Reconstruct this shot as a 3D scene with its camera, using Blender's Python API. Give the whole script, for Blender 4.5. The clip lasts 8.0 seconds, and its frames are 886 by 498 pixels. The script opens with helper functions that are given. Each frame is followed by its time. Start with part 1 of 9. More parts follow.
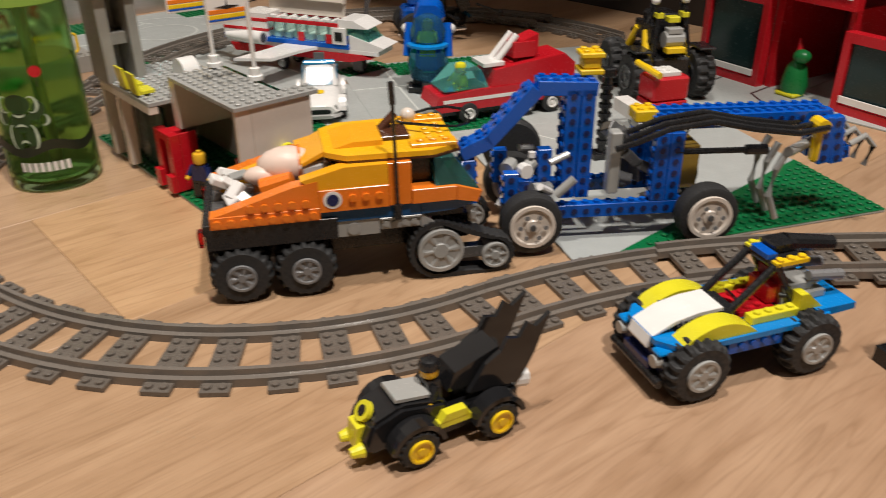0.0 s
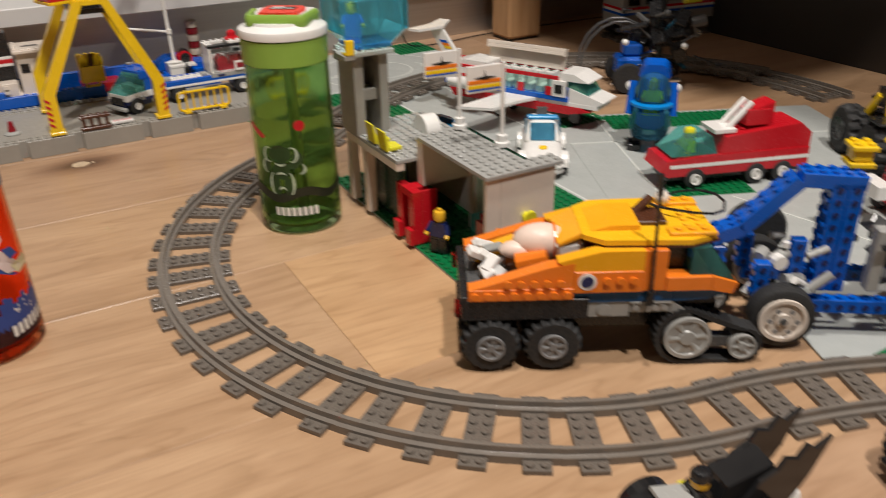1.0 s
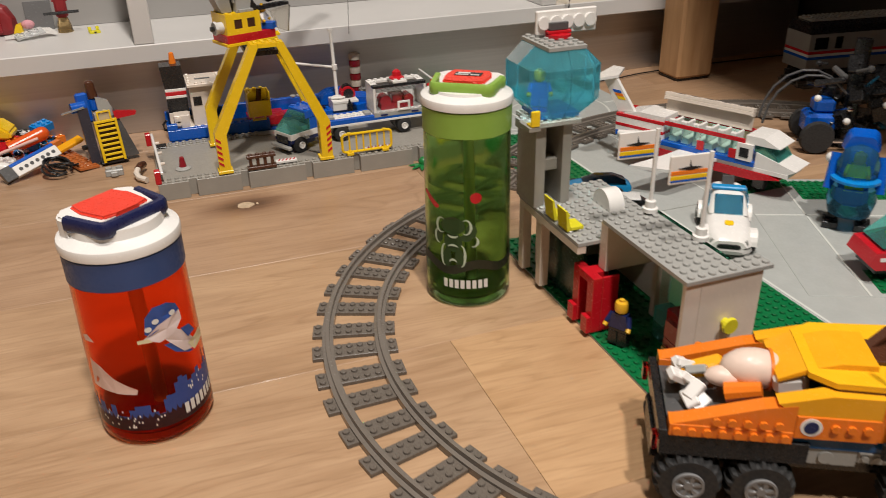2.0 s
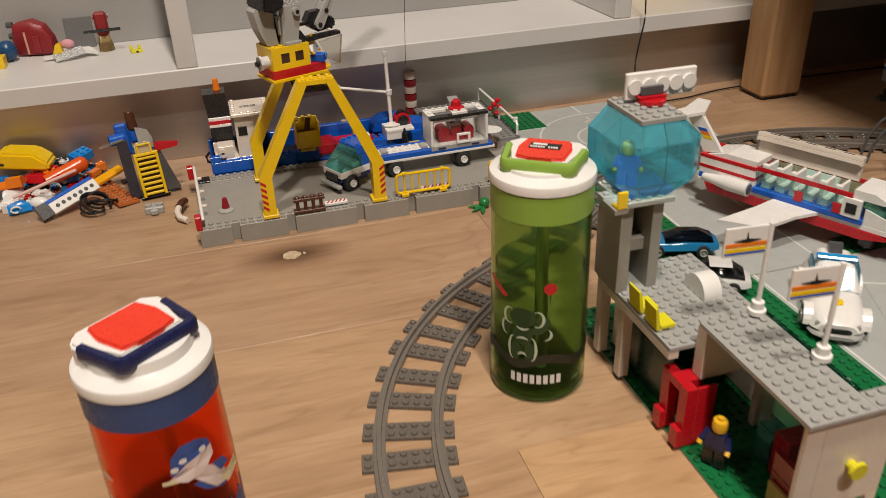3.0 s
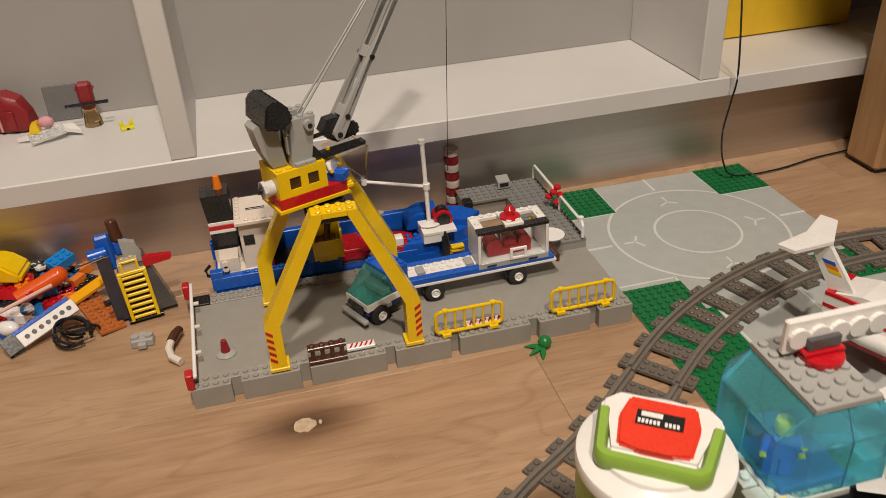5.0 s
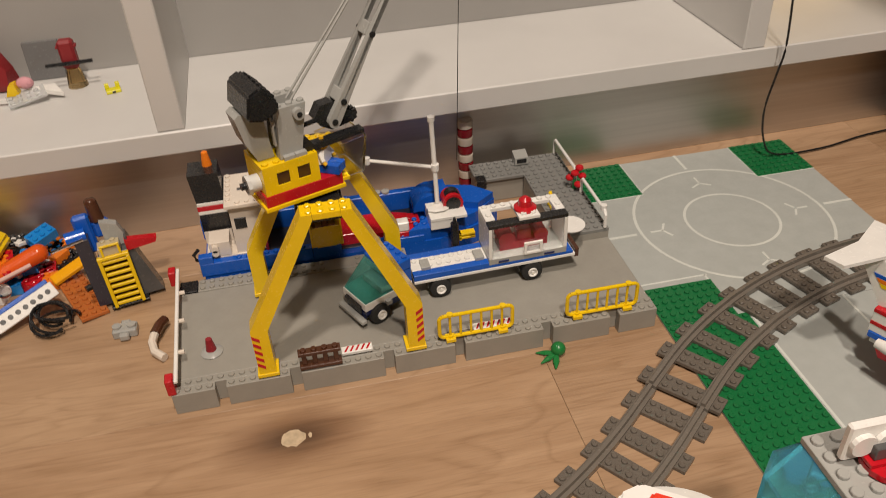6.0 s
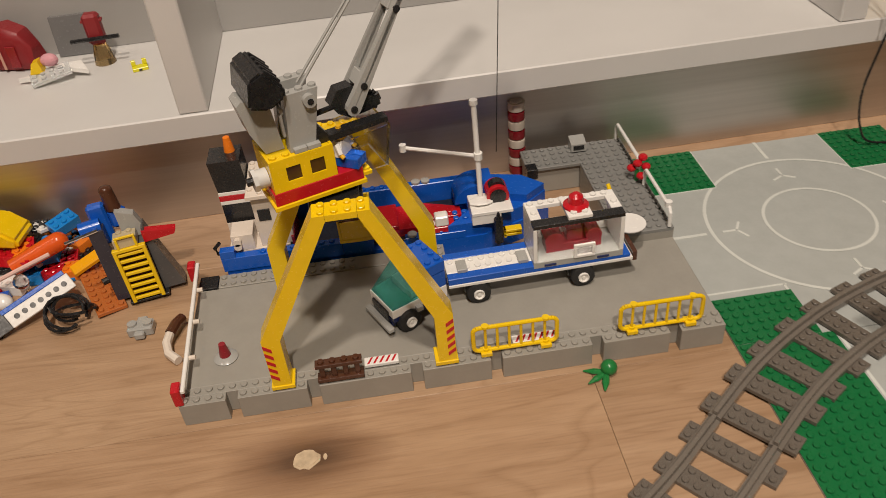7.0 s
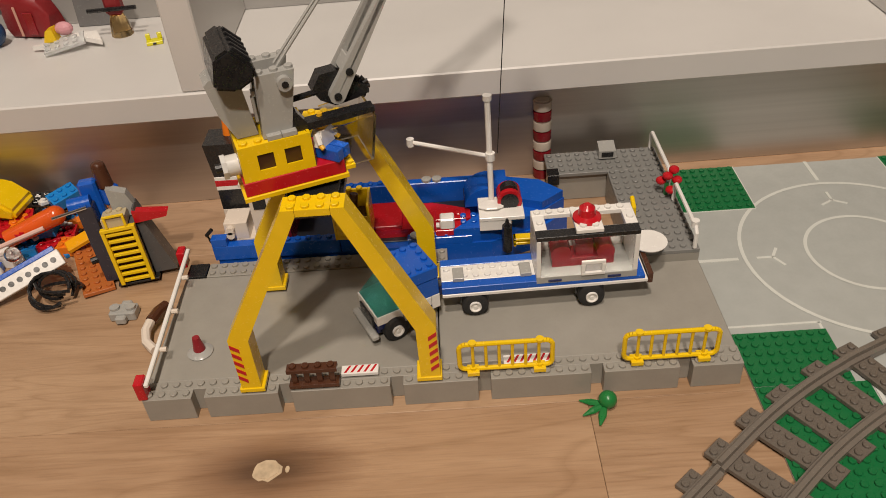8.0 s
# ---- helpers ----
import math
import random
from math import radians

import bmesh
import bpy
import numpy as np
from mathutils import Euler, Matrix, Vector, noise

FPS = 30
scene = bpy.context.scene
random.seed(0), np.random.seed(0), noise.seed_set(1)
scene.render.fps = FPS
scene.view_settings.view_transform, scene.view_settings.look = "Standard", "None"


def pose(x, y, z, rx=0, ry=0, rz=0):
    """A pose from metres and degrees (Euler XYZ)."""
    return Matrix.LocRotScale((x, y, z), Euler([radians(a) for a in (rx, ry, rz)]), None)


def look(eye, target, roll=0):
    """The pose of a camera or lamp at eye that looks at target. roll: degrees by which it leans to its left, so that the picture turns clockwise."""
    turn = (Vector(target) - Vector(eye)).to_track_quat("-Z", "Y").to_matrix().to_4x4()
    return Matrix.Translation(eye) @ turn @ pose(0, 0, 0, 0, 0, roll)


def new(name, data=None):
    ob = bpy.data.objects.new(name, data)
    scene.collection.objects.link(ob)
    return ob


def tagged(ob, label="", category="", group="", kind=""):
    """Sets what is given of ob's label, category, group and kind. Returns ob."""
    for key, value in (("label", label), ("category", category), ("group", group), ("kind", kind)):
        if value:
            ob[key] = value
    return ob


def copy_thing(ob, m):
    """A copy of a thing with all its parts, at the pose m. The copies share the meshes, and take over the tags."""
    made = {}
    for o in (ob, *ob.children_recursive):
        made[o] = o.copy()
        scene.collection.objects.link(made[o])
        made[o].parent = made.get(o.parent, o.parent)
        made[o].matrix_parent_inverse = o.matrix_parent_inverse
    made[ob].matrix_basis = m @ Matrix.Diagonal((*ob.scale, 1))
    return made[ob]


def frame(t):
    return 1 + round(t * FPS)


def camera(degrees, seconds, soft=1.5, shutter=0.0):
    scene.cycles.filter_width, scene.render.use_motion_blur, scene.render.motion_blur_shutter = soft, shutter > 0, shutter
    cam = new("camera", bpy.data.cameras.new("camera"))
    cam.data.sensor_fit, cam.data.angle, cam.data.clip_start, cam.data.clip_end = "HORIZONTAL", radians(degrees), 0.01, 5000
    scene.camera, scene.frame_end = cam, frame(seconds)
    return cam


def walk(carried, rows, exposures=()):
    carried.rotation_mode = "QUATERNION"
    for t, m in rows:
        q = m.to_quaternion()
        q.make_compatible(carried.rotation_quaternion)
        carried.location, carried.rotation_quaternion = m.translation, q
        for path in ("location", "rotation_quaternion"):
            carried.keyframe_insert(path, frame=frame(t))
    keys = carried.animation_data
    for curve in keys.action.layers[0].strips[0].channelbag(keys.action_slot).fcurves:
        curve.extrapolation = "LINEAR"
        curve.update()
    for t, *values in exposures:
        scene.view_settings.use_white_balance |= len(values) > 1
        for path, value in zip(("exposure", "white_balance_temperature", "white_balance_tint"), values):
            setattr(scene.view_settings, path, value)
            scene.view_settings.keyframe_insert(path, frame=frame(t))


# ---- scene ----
cam = camera(57.9, 8.0, soft=0.75, shutter=0.4)
PATH = [
    (0.0, (0.076, -0.978, 0.264), (1.227, 0.352, -0.688), -0.4),
    (0.5, (0.048, -0.964, 0.281), (1.071, 0.470, -0.666), -0.7),
    (1.0, (0.030, -0.933, 0.304), (0.893, 0.621, -0.612), -1.1),
    (1.5, (0.016, -0.888, 0.325), (0.710, 0.756, -0.578), -1.0),
    (1.7, (0.017, -0.876, 0.333), (0.664, 0.787, -0.570), -1.3),
    (2.8, (0.031, -0.776, 0.371), (0.531, 0.913, -0.576), -1.5),
    (3.0, (0.042, -0.750, 0.382), (0.513, 0.936, -0.586), -2.2),
    (3.5, (0.050, -0.664, 0.392), (0.496, 1.010, -0.608), -2.4),
    (4.0, (0.057, -0.601, 0.410), (0.465, 1.088, -0.580), -1.8),
    (4.5, (0.070, -0.567, 0.425), (0.456, 1.119, -0.579), -2.1),
    (4.7, (0.081, -0.555, 0.430), (0.471, 1.125, -0.583), -3.0),
    (5.8, (0.119, -0.459, 0.454), (0.443, 1.147, -0.694), -3.2),
    (6.0, (0.126, -0.451, 0.448), (0.422, 1.137, -0.731), -3.0),
    (6.5, (0.147, -0.427, 0.436), (0.360, 1.138, -0.791), -4.5),
    (7.0, (0.164, -0.387, 0.423), (0.271, 1.189, -0.804), -5.8),
    (7.5, (0.197, -0.358, 0.401), (0.188, 1.209, -0.842), -5.2),
    (8.0, (0.211, -0.350, 0.397), (0.165, 1.230, -0.827), -4.9),
]
walk(cam, [(t, look(e, g, r)) for t, e, g, r in PATH], ((0.0, -0.01, 6050, 9), (1.7, -0.01, 6050, 9), (2.8, -0.16, 6400, 10), (6.0, -0.20, 6700, 11), (8.0, -0.20, 6700, 11)))

# ---- light ----
world = bpy.data.worlds.new("room")
scene.world = world
world.use_nodes = True
world.node_tree.nodes["Background"].inputs[0].default_value = (1.0, 0.86, 0.7, 1)
world.node_tree.nodes["Background"].inputs[1].default_value = 0.02


def area_lamp(name, at, to, size, watts, colour):
    data = bpy.data.lights.new(name, "AREA")
    data.shape, data.size, data.energy, data.color = "DISK", size, watts, colour
    ob = new(name, data)
    ob.matrix_world = look(at, to)
    return ob


area_lamp("ceiling_lamp", (0.10, -0.75, 2.38), (0.12, -0.35, 0), 0.14, 36, (1.0, 0.885, 0.775))
area_lamp("ceiling_lamp_left", (-1.25, -0.35, 2.38), (0.1, -0.3, 0), 0.12, 3.5, (1.0, 0.885, 0.775))
# Fill added to brighten the near floor; no lamp is known there.
area_lamp("near_floor_fill", (0.20, -1.60, 2.38), (0.3, -0.9, 0), 0.14, 50, (1.0, 0.885, 0.775))


# ---- materials ----
def nodes_of(name):
    m = bpy.data.materials.new(name)
    m.use_nodes = True
    t = m.node_tree
    return m, t, t.nodes["Principled BSDF"]


def link(t, a, b):
    t.links.new(a, b)


def noise_node(t, scale, detail=4.0, rough=0.55, stretch=None):
    n = t.nodes.new("ShaderNodeTexNoise")
    n.inputs["Scale"].default_value, n.inputs["Detail"].default_value, n.inputs["Roughness"].default_value = scale, detail, rough
    c = t.nodes.new("ShaderNodeTexCoord")
    if stretch:
        mp = t.nodes.new("ShaderNodeMapping")
        mp.inputs["Scale"].default_value = stretch
        link(t, c.outputs["Object"], mp.inputs[0])
        link(t, mp.outputs[0], n.inputs[0])
    else:
        link(t, c.outputs["Object"], n.inputs[0])
    return n


def ramp(t, fac, stops):
    r = t.nodes.new("ShaderNodeValToRGB")
    e = r.color_ramp.elements
    while len(e) < len(stops):
        e.new(0.5)
    for el, (p, c) in zip(e, stops):
        el.position, el.color = p, (*c, 1)
    link(t, fac, r.inputs[0])
    return r


def bump(t, p, height, strength, distance):
    b = t.nodes.new("ShaderNodeBump")
    b.inputs["Strength"].default_value, b.inputs["Distance"].default_value = strength, distance
    link(t, height, b.inputs["Height"])
    link(t, b.outputs[0], p.inputs["Normal"])


def plastic(name, c, rough=0.2, var=0.05):
    """Moulded toy plastic with faint wear and dust."""
    m, t, p = nodes_of(name)
    n = noise_node(t, 60.0, 5.0)
    lo = tuple(x * (1 - var) for x in c)
    hi = tuple(min(1, x * (1 + var * 0.6) + 0.004) for x in c)
    r = ramp(t, n.outputs[0], [(0.3, lo), (0.7, hi)])
    link(t, r.outputs[0], p.inputs["Base Color"])
    n2 = noise_node(t, 400.0, 3.0)
    rr = ramp(t, n2.outputs[0], [(0.35, (rough * 0.8,) * 3), (0.7, (min(1, rough * 1.5),) * 3)])
    link(t, rr.outputs[0], p.inputs["Roughness"])
    p.inputs["IOR"].default_value = 1.5
    bump(t, p, n.outputs[0], 0.05, 0.0003)
    return m


def clear(name, c, rough=0.06, ior=1.35, through_light=1.0):
    """Tinted see-through plastic."""
    m, t, p = nodes_of(name)
    p.inputs["Base Color"].default_value = (*c, 1)
    p.inputs["Transmission Weight"].default_value = through_light
    p.inputs["Roughness"].default_value = rough
    p.inputs["IOR"].default_value = ior
    n = noise_node(t, 90.0, 2.0)
    bump(t, p, n.outputs[0], 0.08, 0.0006)
    return m


def metal(name, c, rough):
    m, t, p = nodes_of(name)
    n = noise_node(t, 3.0, 6.0, 0.6, (1, 1, 90))
    r = ramp(t, n.outputs[0], [(0.3, tuple(x * 0.9 for x in c)), (0.7, c)])
    link(t, r.outputs[0], p.inputs["Base Color"])
    p.inputs["Metallic"].default_value, p.inputs["Roughness"].default_value = 1.0, rough
    bump(t, p, n.outputs[0], 0.03, 0.0005)
    return m


def wood_floor():
    m, t, p = nodes_of("oak_floor")
    c = t.nodes.new("ShaderNodeTexCoord")
    oi = t.nodes.new("ShaderNodeObjectInfo")
    off = t.nodes.new("ShaderNodeVectorMath")
    off.operation = "SCALE"
    off.inputs[0].default_value = (7.3, 3.1, 0)
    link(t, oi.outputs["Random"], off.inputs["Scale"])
    add = t.nodes.new("ShaderNodeVectorMath")
    link(t, c.outputs["Object"], add.inputs[0])
    link(t, off.outputs[0], add.inputs[1])

    def field(scale, stretch, detail, dist=0.0):
        mp = t.nodes.new("ShaderNodeMapping")
        mp.inputs["Scale"].default_value = stretch
        link(t, add.outputs[0], mp.inputs[0])
        n = t.nodes.new("ShaderNodeTexNoise")
        n.inputs["Scale"].default_value, n.inputs["Detail"].default_value, n.inputs["Distortion"].default_value = scale, detail, dist
        link(t, mp.outputs[0], n.inputs[0])
        return n

    big = field(4.0, (1.0, 3.2, 1), 4.0, 1.6)
    grain = field(13.0, (0.8, 8.0, 1), 5.0, 0.8)
    fine = field(90.0, (0.4, 8.0, 1), 3.0)
    mix = t.nodes.new("ShaderNodeMath")
    mix.operation = "MULTIPLY_ADD"
    mix.inputs[1].default_value = 0.42
    link(t, grain.outputs[0], mix.inputs[0])
    half = t.nodes.new("ShaderNodeMath")
    half.operation = "MULTIPLY"
    half.inputs[1].default_value = 0.58
    link(t, big.outputs[0], half.inputs[0])
    link(t, half.outputs[0], mix.inputs[2])
    arch = field(2.6, (0.55, 4.5, 1), 3.0, 1.1)
    lines = t.nodes.new("ShaderNodeMath")
    lines.operation = "MULTIPLY"
    lines.inputs[1].default_value = 17.0
    link(t, arch.outputs[0], lines.inputs[0])
    tooth = t.nodes.new("ShaderNodeMath")
    tooth.operation = "FRACT"
    link(t, lines.outputs[0], tooth.inputs[0])
    r = ramp(t, mix.outputs[0], [(0.30, (0.322, 0.198, 0.112)), (0.46, (0.392, 0.250, 0.150)), (0.64, (0.460, 0.304, 0.188))])
    r2 = ramp(t, fine.outputs[0], [(0.32, (0.89, 0.88, 0.87)), (0.52, (1, 1, 1))])
    r3 = ramp(t, tooth.outputs[0], [(0.0, (0.86, 0.84, 0.81)), (0.22, (1, 1, 1)), (0.88, (1.0, 1.0, 1.0)), (1.0, (0.9, 0.88, 0.86))])

    def times(p1, p2):
        mul = t.nodes.new("ShaderNodeMix")
        mul.data_type, mul.blend_type = "RGBA", "MULTIPLY"
        mul.inputs[0].default_value = 1.0
        link(t, p1, mul.inputs[6])
        link(t, p2, mul.inputs[7])
        return mul
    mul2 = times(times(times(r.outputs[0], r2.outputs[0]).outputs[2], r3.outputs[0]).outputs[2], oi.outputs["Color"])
    near = t.nodes.new("ShaderNodeMapping")
    near.inputs["Location"].default_value = (-0.096 * 16, 0.0395 * 34, 0)
    near.inputs["Scale"].default_value = (16, 34, 1)
    wob = t.nodes.new("ShaderNodeVectorMath")
    wob.operation = "MULTIPLY_ADD"
    wob.inputs[1].default_value = (0.02, 0.012, 0)
    link(t, grain.outputs[1], wob.inputs[0])
    link(t, c.outputs["Object"], wob.inputs[2])
    link(t, wob.outputs[0], near.inputs[0])
    far = t.nodes.new("ShaderNodeVectorMath")
    far.operation = "LENGTH"
    link(t, near.outputs[0], far.inputs[0])
    stain = ramp(t, far.outputs["Value"], [(0.22, (0.30, 0.26, 0.25)), (0.55, (0.62, 0.56, 0.53)), (1.0, (1, 1, 1))])
    mul3 = t.nodes.new("ShaderNodeMix")
    mul3.data_type, mul3.blend_type = "RGBA", "MULTIPLY"
    mul3.inputs[0].default_value = 1.0
    link(t, mul2.outputs[2], mul3.inputs[6])
    link(t, stain.outputs[0], mul3.inputs[7])
    link(t, mul3.outputs[2], p.inputs["Base Color"])
    rr = ramp(t, grain.outputs[0], [(0.3, (0.30,) * 3), (0.7, (0.44,) * 3)])
    link(t, rr.outputs[0], p.inputs["Roughness"])
    bump(t, p, fine.outputs[0], 0.25, 0.0006)
    return m


def painted(name, c, rough=0.5, scale=12.0, var=0.06):
    m, t, p = nodes_of(name)
    n = noise_node(t, scale, 6.0)
    r = ramp(t, n.outputs[0], [(0.3, tuple(x * (1 - var) for x in c)), (0.7, c)])
    link(t, r.outputs[0], p.inputs["Base Color"])
    p.inputs["Roughness"].default_value = rough
    n2 = noise_node(t, 500.0, 2.0)
    bump(t, p, n2.outputs[0], 0.08, 0.0005)
    return m


def table_wood():
    m, t, p = nodes_of("table_wood")
    n = noise_node(t, 14.0, 6.0, 0.6, (5, 5, 0.5))
    r = ramp(t, n.outputs[0], [(0.3, (0.36, 0.20, 0.09)), (0.7, (0.52, 0.32, 0.16))])
    link(t, r.outputs[0], p.inputs["Base Color"])
    p.inputs["Roughness"].default_value = 0.45
    bump(t, p, n.outputs[0], 0.2, 0.001)
    return m


FLOOR = wood_floor()
TABLE = table_wood()
SHELF = painted("white_shelf_paint", (0.62, 0.61, 0.59), 0.4)
WALLP = painted("wall_paint", (0.27, 0.25, 0.22), 0.8)
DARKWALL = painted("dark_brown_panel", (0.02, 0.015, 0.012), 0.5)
STEEL = metal("brushed_steel", (0.66, 0.63, 0.60), 0.46)
CHROME = metal("chrome", (0.75, 0.75, 0.75), 0.15)
WHITE = plastic("white_plastic", (0.80, 0.785, 0.75))
CREAM = plastic("aged_white_plastic", (0.72, 0.64, 0.55))
LGREY = plastic("light_grey_plastic", (0.36, 0.36, 0.34))
OLDGREY = plastic("old_grey_plastic", (0.30, 0.285, 0.25), 0.4)
RIMGREY = plastic("rim_grey_plastic", (0.20, 0.20, 0.20), 0.3)
DGREY = plastic("dark_grey_plastic", (0.085, 0.085, 0.085))
TRACKGREY = plastic("track_grey_plastic", (0.135, 0.115, 0.095), 0.27)
RAILGREY = plastic("rail_grey_plastic", (0.165, 0.143, 0.120), 0.2)
BLACK = plastic("black_plastic", (0.012, 0.012, 0.013), 0.25)
GLOSSBLACK = plastic("glossy_black_plastic", (0.012, 0.012, 0.013), 0.1)
RUBBER = plastic("rubber", (0.018, 0.018, 0.018), 0.65)
RED = plastic("red_plastic", (0.50, 0.008, 0.016))
DRED = plastic("dark_red_plastic", (0.26, 0.012, 0.02))
YELLOW = plastic("yellow_plastic", (0.84, 0.56, 0.006))
LIME = plastic("bright_yellow_plastic", (0.72, 0.66, 0.02))
ORANGE = plastic("orange_plastic", (0.80, 0.20, 0.012))
AMBER = plastic("amber_orange_plastic", (0.86, 0.40, 0.008))
BLUE = plastic("blue_plastic", (0.004, 0.095, 0.50))
AZURE = plastic("azure_plastic", (0.008, 0.22, 0.62))
NAVY = plastic("navy_plastic", (0.012, 0.02, 0.09))
GREEN = plastic("green_plastic", (0.004, 0.14, 0.04), 0.32)
LEAF = plastic("leaf_plastic", (0.01, 0.18, 0.04), 0.32)
BROWN = plastic("brown_plastic", (0.075, 0.026, 0.012))
ROADGREY = plastic("road_plate_grey", (0.40, 0.42, 0.40), 0.42)
LINEWHITE = plastic("line_white", (0.62, 0.64, 0.60), 0.45)
SKIN = plastic("doll_yellow", (0.74, 0.42, 0.02))
TEAL = clear("teal_clear", (0.22, 0.66, 0.60), 0.06, 1.12, 0.85)
CYAN = clear("cyan_clear", (0.26, 0.66, 0.74), 0.06, 1.15, 0.88)
BLUEGLASS = clear("blue_clear", (0.10, 0.36, 0.56), 0.06, 1.12, 0.85)
SMOKE = clear("smoke_clear", (0.03, 0.035, 0.04))
TREDGE = clear("red_clear", (0.65, 0.03, 0.03))
BOTTLEGREEN = clear("bottle_green_clear", (0.52, 0.72, 0.37), 0.12, 1.15)
BOTTLERED = clear("bottle_red_clear", (0.94, 0.24, 0.07), 0.12, 1.15)


# ---- building blocks ----
S, PL = 0.008, 0.0032  # stud pitch, plate height


class Shape:
    """Gathers simple solids into one mesh. Lengths in metres."""

    def __init__(self):
        self.bm = bmesh.new()
        self.mi = 0

    def _put(self, vs, faces, m=None):
        vv = [self.bm.verts.new(m @ Vector(v) if m else v) for v in vs]
        for f in faces:
            self.bm.faces.new([vv[i] for i in f]).material_index = self.mi
        return self

    def box(self, a, b, m=None, bevel=0.0003):
        x0, y0, z0 = (min(p, q) for p, q in zip(a, b))
        x1, y1, z1 = (max(p, q) for p, q in zip(a, b))
        e = min(bevel, (x1 - x0) / 3, (y1 - y0) / 3, (z1 - z0) / 3)
        if e <= 0:
            vs = [(x, y, z) for z in (z0, z1) for x, y in ((x0, y0), (x1, y0), (x1, y1), (x0, y1))]
            return self._put(vs, [(3, 2, 1, 0), (4, 5, 6, 7), (0, 1, 5, 4), (1, 2, 6, 5), (2, 3, 7, 6), (3, 0, 4, 7)], m)
        ring = [(x0 + e, y0, 1), (x1 - e, y0, 1), (x1, y0 + e, 1), (x1, y1 - e, 1), (x1 - e, y1, 1), (x0 + e, y1, 1), (x0, y1 - e, 1), (x0, y0 + e, 1)]
        ins = [(x0 + e, y0 + e), (x1 - e, y0 + e), (x1 - e, y0 + e), (x1 - e, y1 - e), (x1 - e, y1 - e), (x0 + e, y1 - e), (x0 + e, y1 - e), (x0 + e, y0 + e)]
        vs = [(x0 + e, y0 + e, z0), (x1 - e, y0 + e, z0), (x1 - e, y1 - e, z0), (x0 + e, y1 - e, z0)]
        vs += [(x, y, z0 + e) for x, y, _ in ring] + [(x, y, z1 - e) for x, y, _ in ring]
        vs += [(x0 + e, y0 + e, z1), (x1 - e, y0 + e, z1), (x1 - e, y1 - e, z1), (x0 + e, y1 - e, z1)]
        f = [(3, 2, 1, 0), (20, 21, 22, 23)]
        f += [(4 + i, 4 + (i + 1) % 8, 12 + (i + 1) % 8, 12 + i) for i in range(8)]
        f += [(0, 1, 5, 4), (1, 6, 5), (1, 2, 7, 6), (2, 8, 7), (2, 3, 9, 8), (3, 10, 9), (3, 0, 11, 10), (0, 4, 11)]
        f += [(12, 13, 21, 20), (13, 14, 21), (14, 15, 22, 21), (15, 16, 22), (16, 17, 23, 22), (17, 18, 23), (18, 19, 20, 23), (19, 12, 20)]
        return self._put(vs, f, m)

    def prism(self, pts, a, b, axis="y", m=None):
        """A flat outline drawn out along an axis: pts are (x, z) for y, (y, z) for x, (x, y) for z."""
        def at(p, w):
            return {"y": (p[0], w, p[1]), "x": (w, p[0], p[1]), "z": (p[0], p[1], w)}[axis]
        n = len(pts)
        vs = [at(p, a) for p in pts] + [at(p, b) for p in pts]
        return self._put(vs, [tuple(range(n)), tuple(range(2 * n - 1, n - 1, -1))] + [(i, i + n, (i + 1) % n + n, (i + 1) % n) for i in range(n)], m)

    def rod(self, p, q, r, r2=None, seg=12, caps=True):
        """A round bar from p to q."""
        p, q = Vector(p), Vector(q)
        r2 = r if r2 is None else r2
        z = (q - p).normalized()
        x = z.orthogonal().normalized()
        y = z.cross(x)
        cs = [(math.cos(2 * math.pi * i / seg), math.sin(2 * math.pi * i / seg)) for i in range(seg)]
        vs = [p + (x * c + y * s) * r for c, s in cs] + [q + (x * c + y * s) * r2 for c, s in cs]
        f = [(i, (i + 1) % seg, (i + 1) % seg + seg, i + seg) for i in range(seg)]
        if caps:
            f += [tuple(range(seg - 1, -1, -1)), tuple(range(seg, 2 * seg))]
        return self._put(vs, f)

    def lathe(self, profile, at=(0, 0, 0), seg=32, m=None, axis="z"):
        """Turned body: profile of (radius, height)."""
        n = len(profile)
        vs, f = [], []
        for r, h in profile:
            for i in range(seg):
                a = 2 * math.pi * i / seg
                x, y = r * math.cos(a), r * math.sin(a)
                v = {"z": (x, y, h), "y": (x, h, y), "x": (h, x, y)}[axis]
                vs.append(tuple(c + o for c, o in zip(v, at)))
        for k in range(n - 1):
            for i in range(seg):
                j = (i + 1) % seg
                f.append((k * seg + i, k * seg + j, (k + 1) * seg + j, (k + 1) * seg + i))
        f.append(tuple(range(seg - 1, -1, -1)))
        f.append(tuple(range((n - 1) * seg, n * seg)))
        return self._put(vs, f, m)

    def tube(self, pts, r, seg=8):
        """A bent round bar through points."""
        pts = [Vector(p) for p in pts]
        ref = Vector((0, 0, 1))
        rings = []
        for i, p in enumerate(pts):
            d = (pts[min(i + 1, len(pts) - 1)] - pts[max(i - 1, 0)]).normalized()
            x = d.cross(ref)
            x = x.normalized() if x.length > 1e-4 else Vector((1, 0, 0))
            y = x.cross(d)
            rings.append([self.bm.verts.new(p + (x * math.cos(2 * math.pi * k / seg) + y * math.sin(2 * math.pi * k / seg)) * r) for k in range(seg)])
        for a, b in zip(rings, rings[1:]):
            for k in range(seg):
                self.bm.faces.new((a[k], a[(k + 1) % seg], b[(k + 1) % seg], b[k]))
        self.bm.faces.new(rings[0][::-1])
        self.bm.faces.new(rings[-1])
        return self

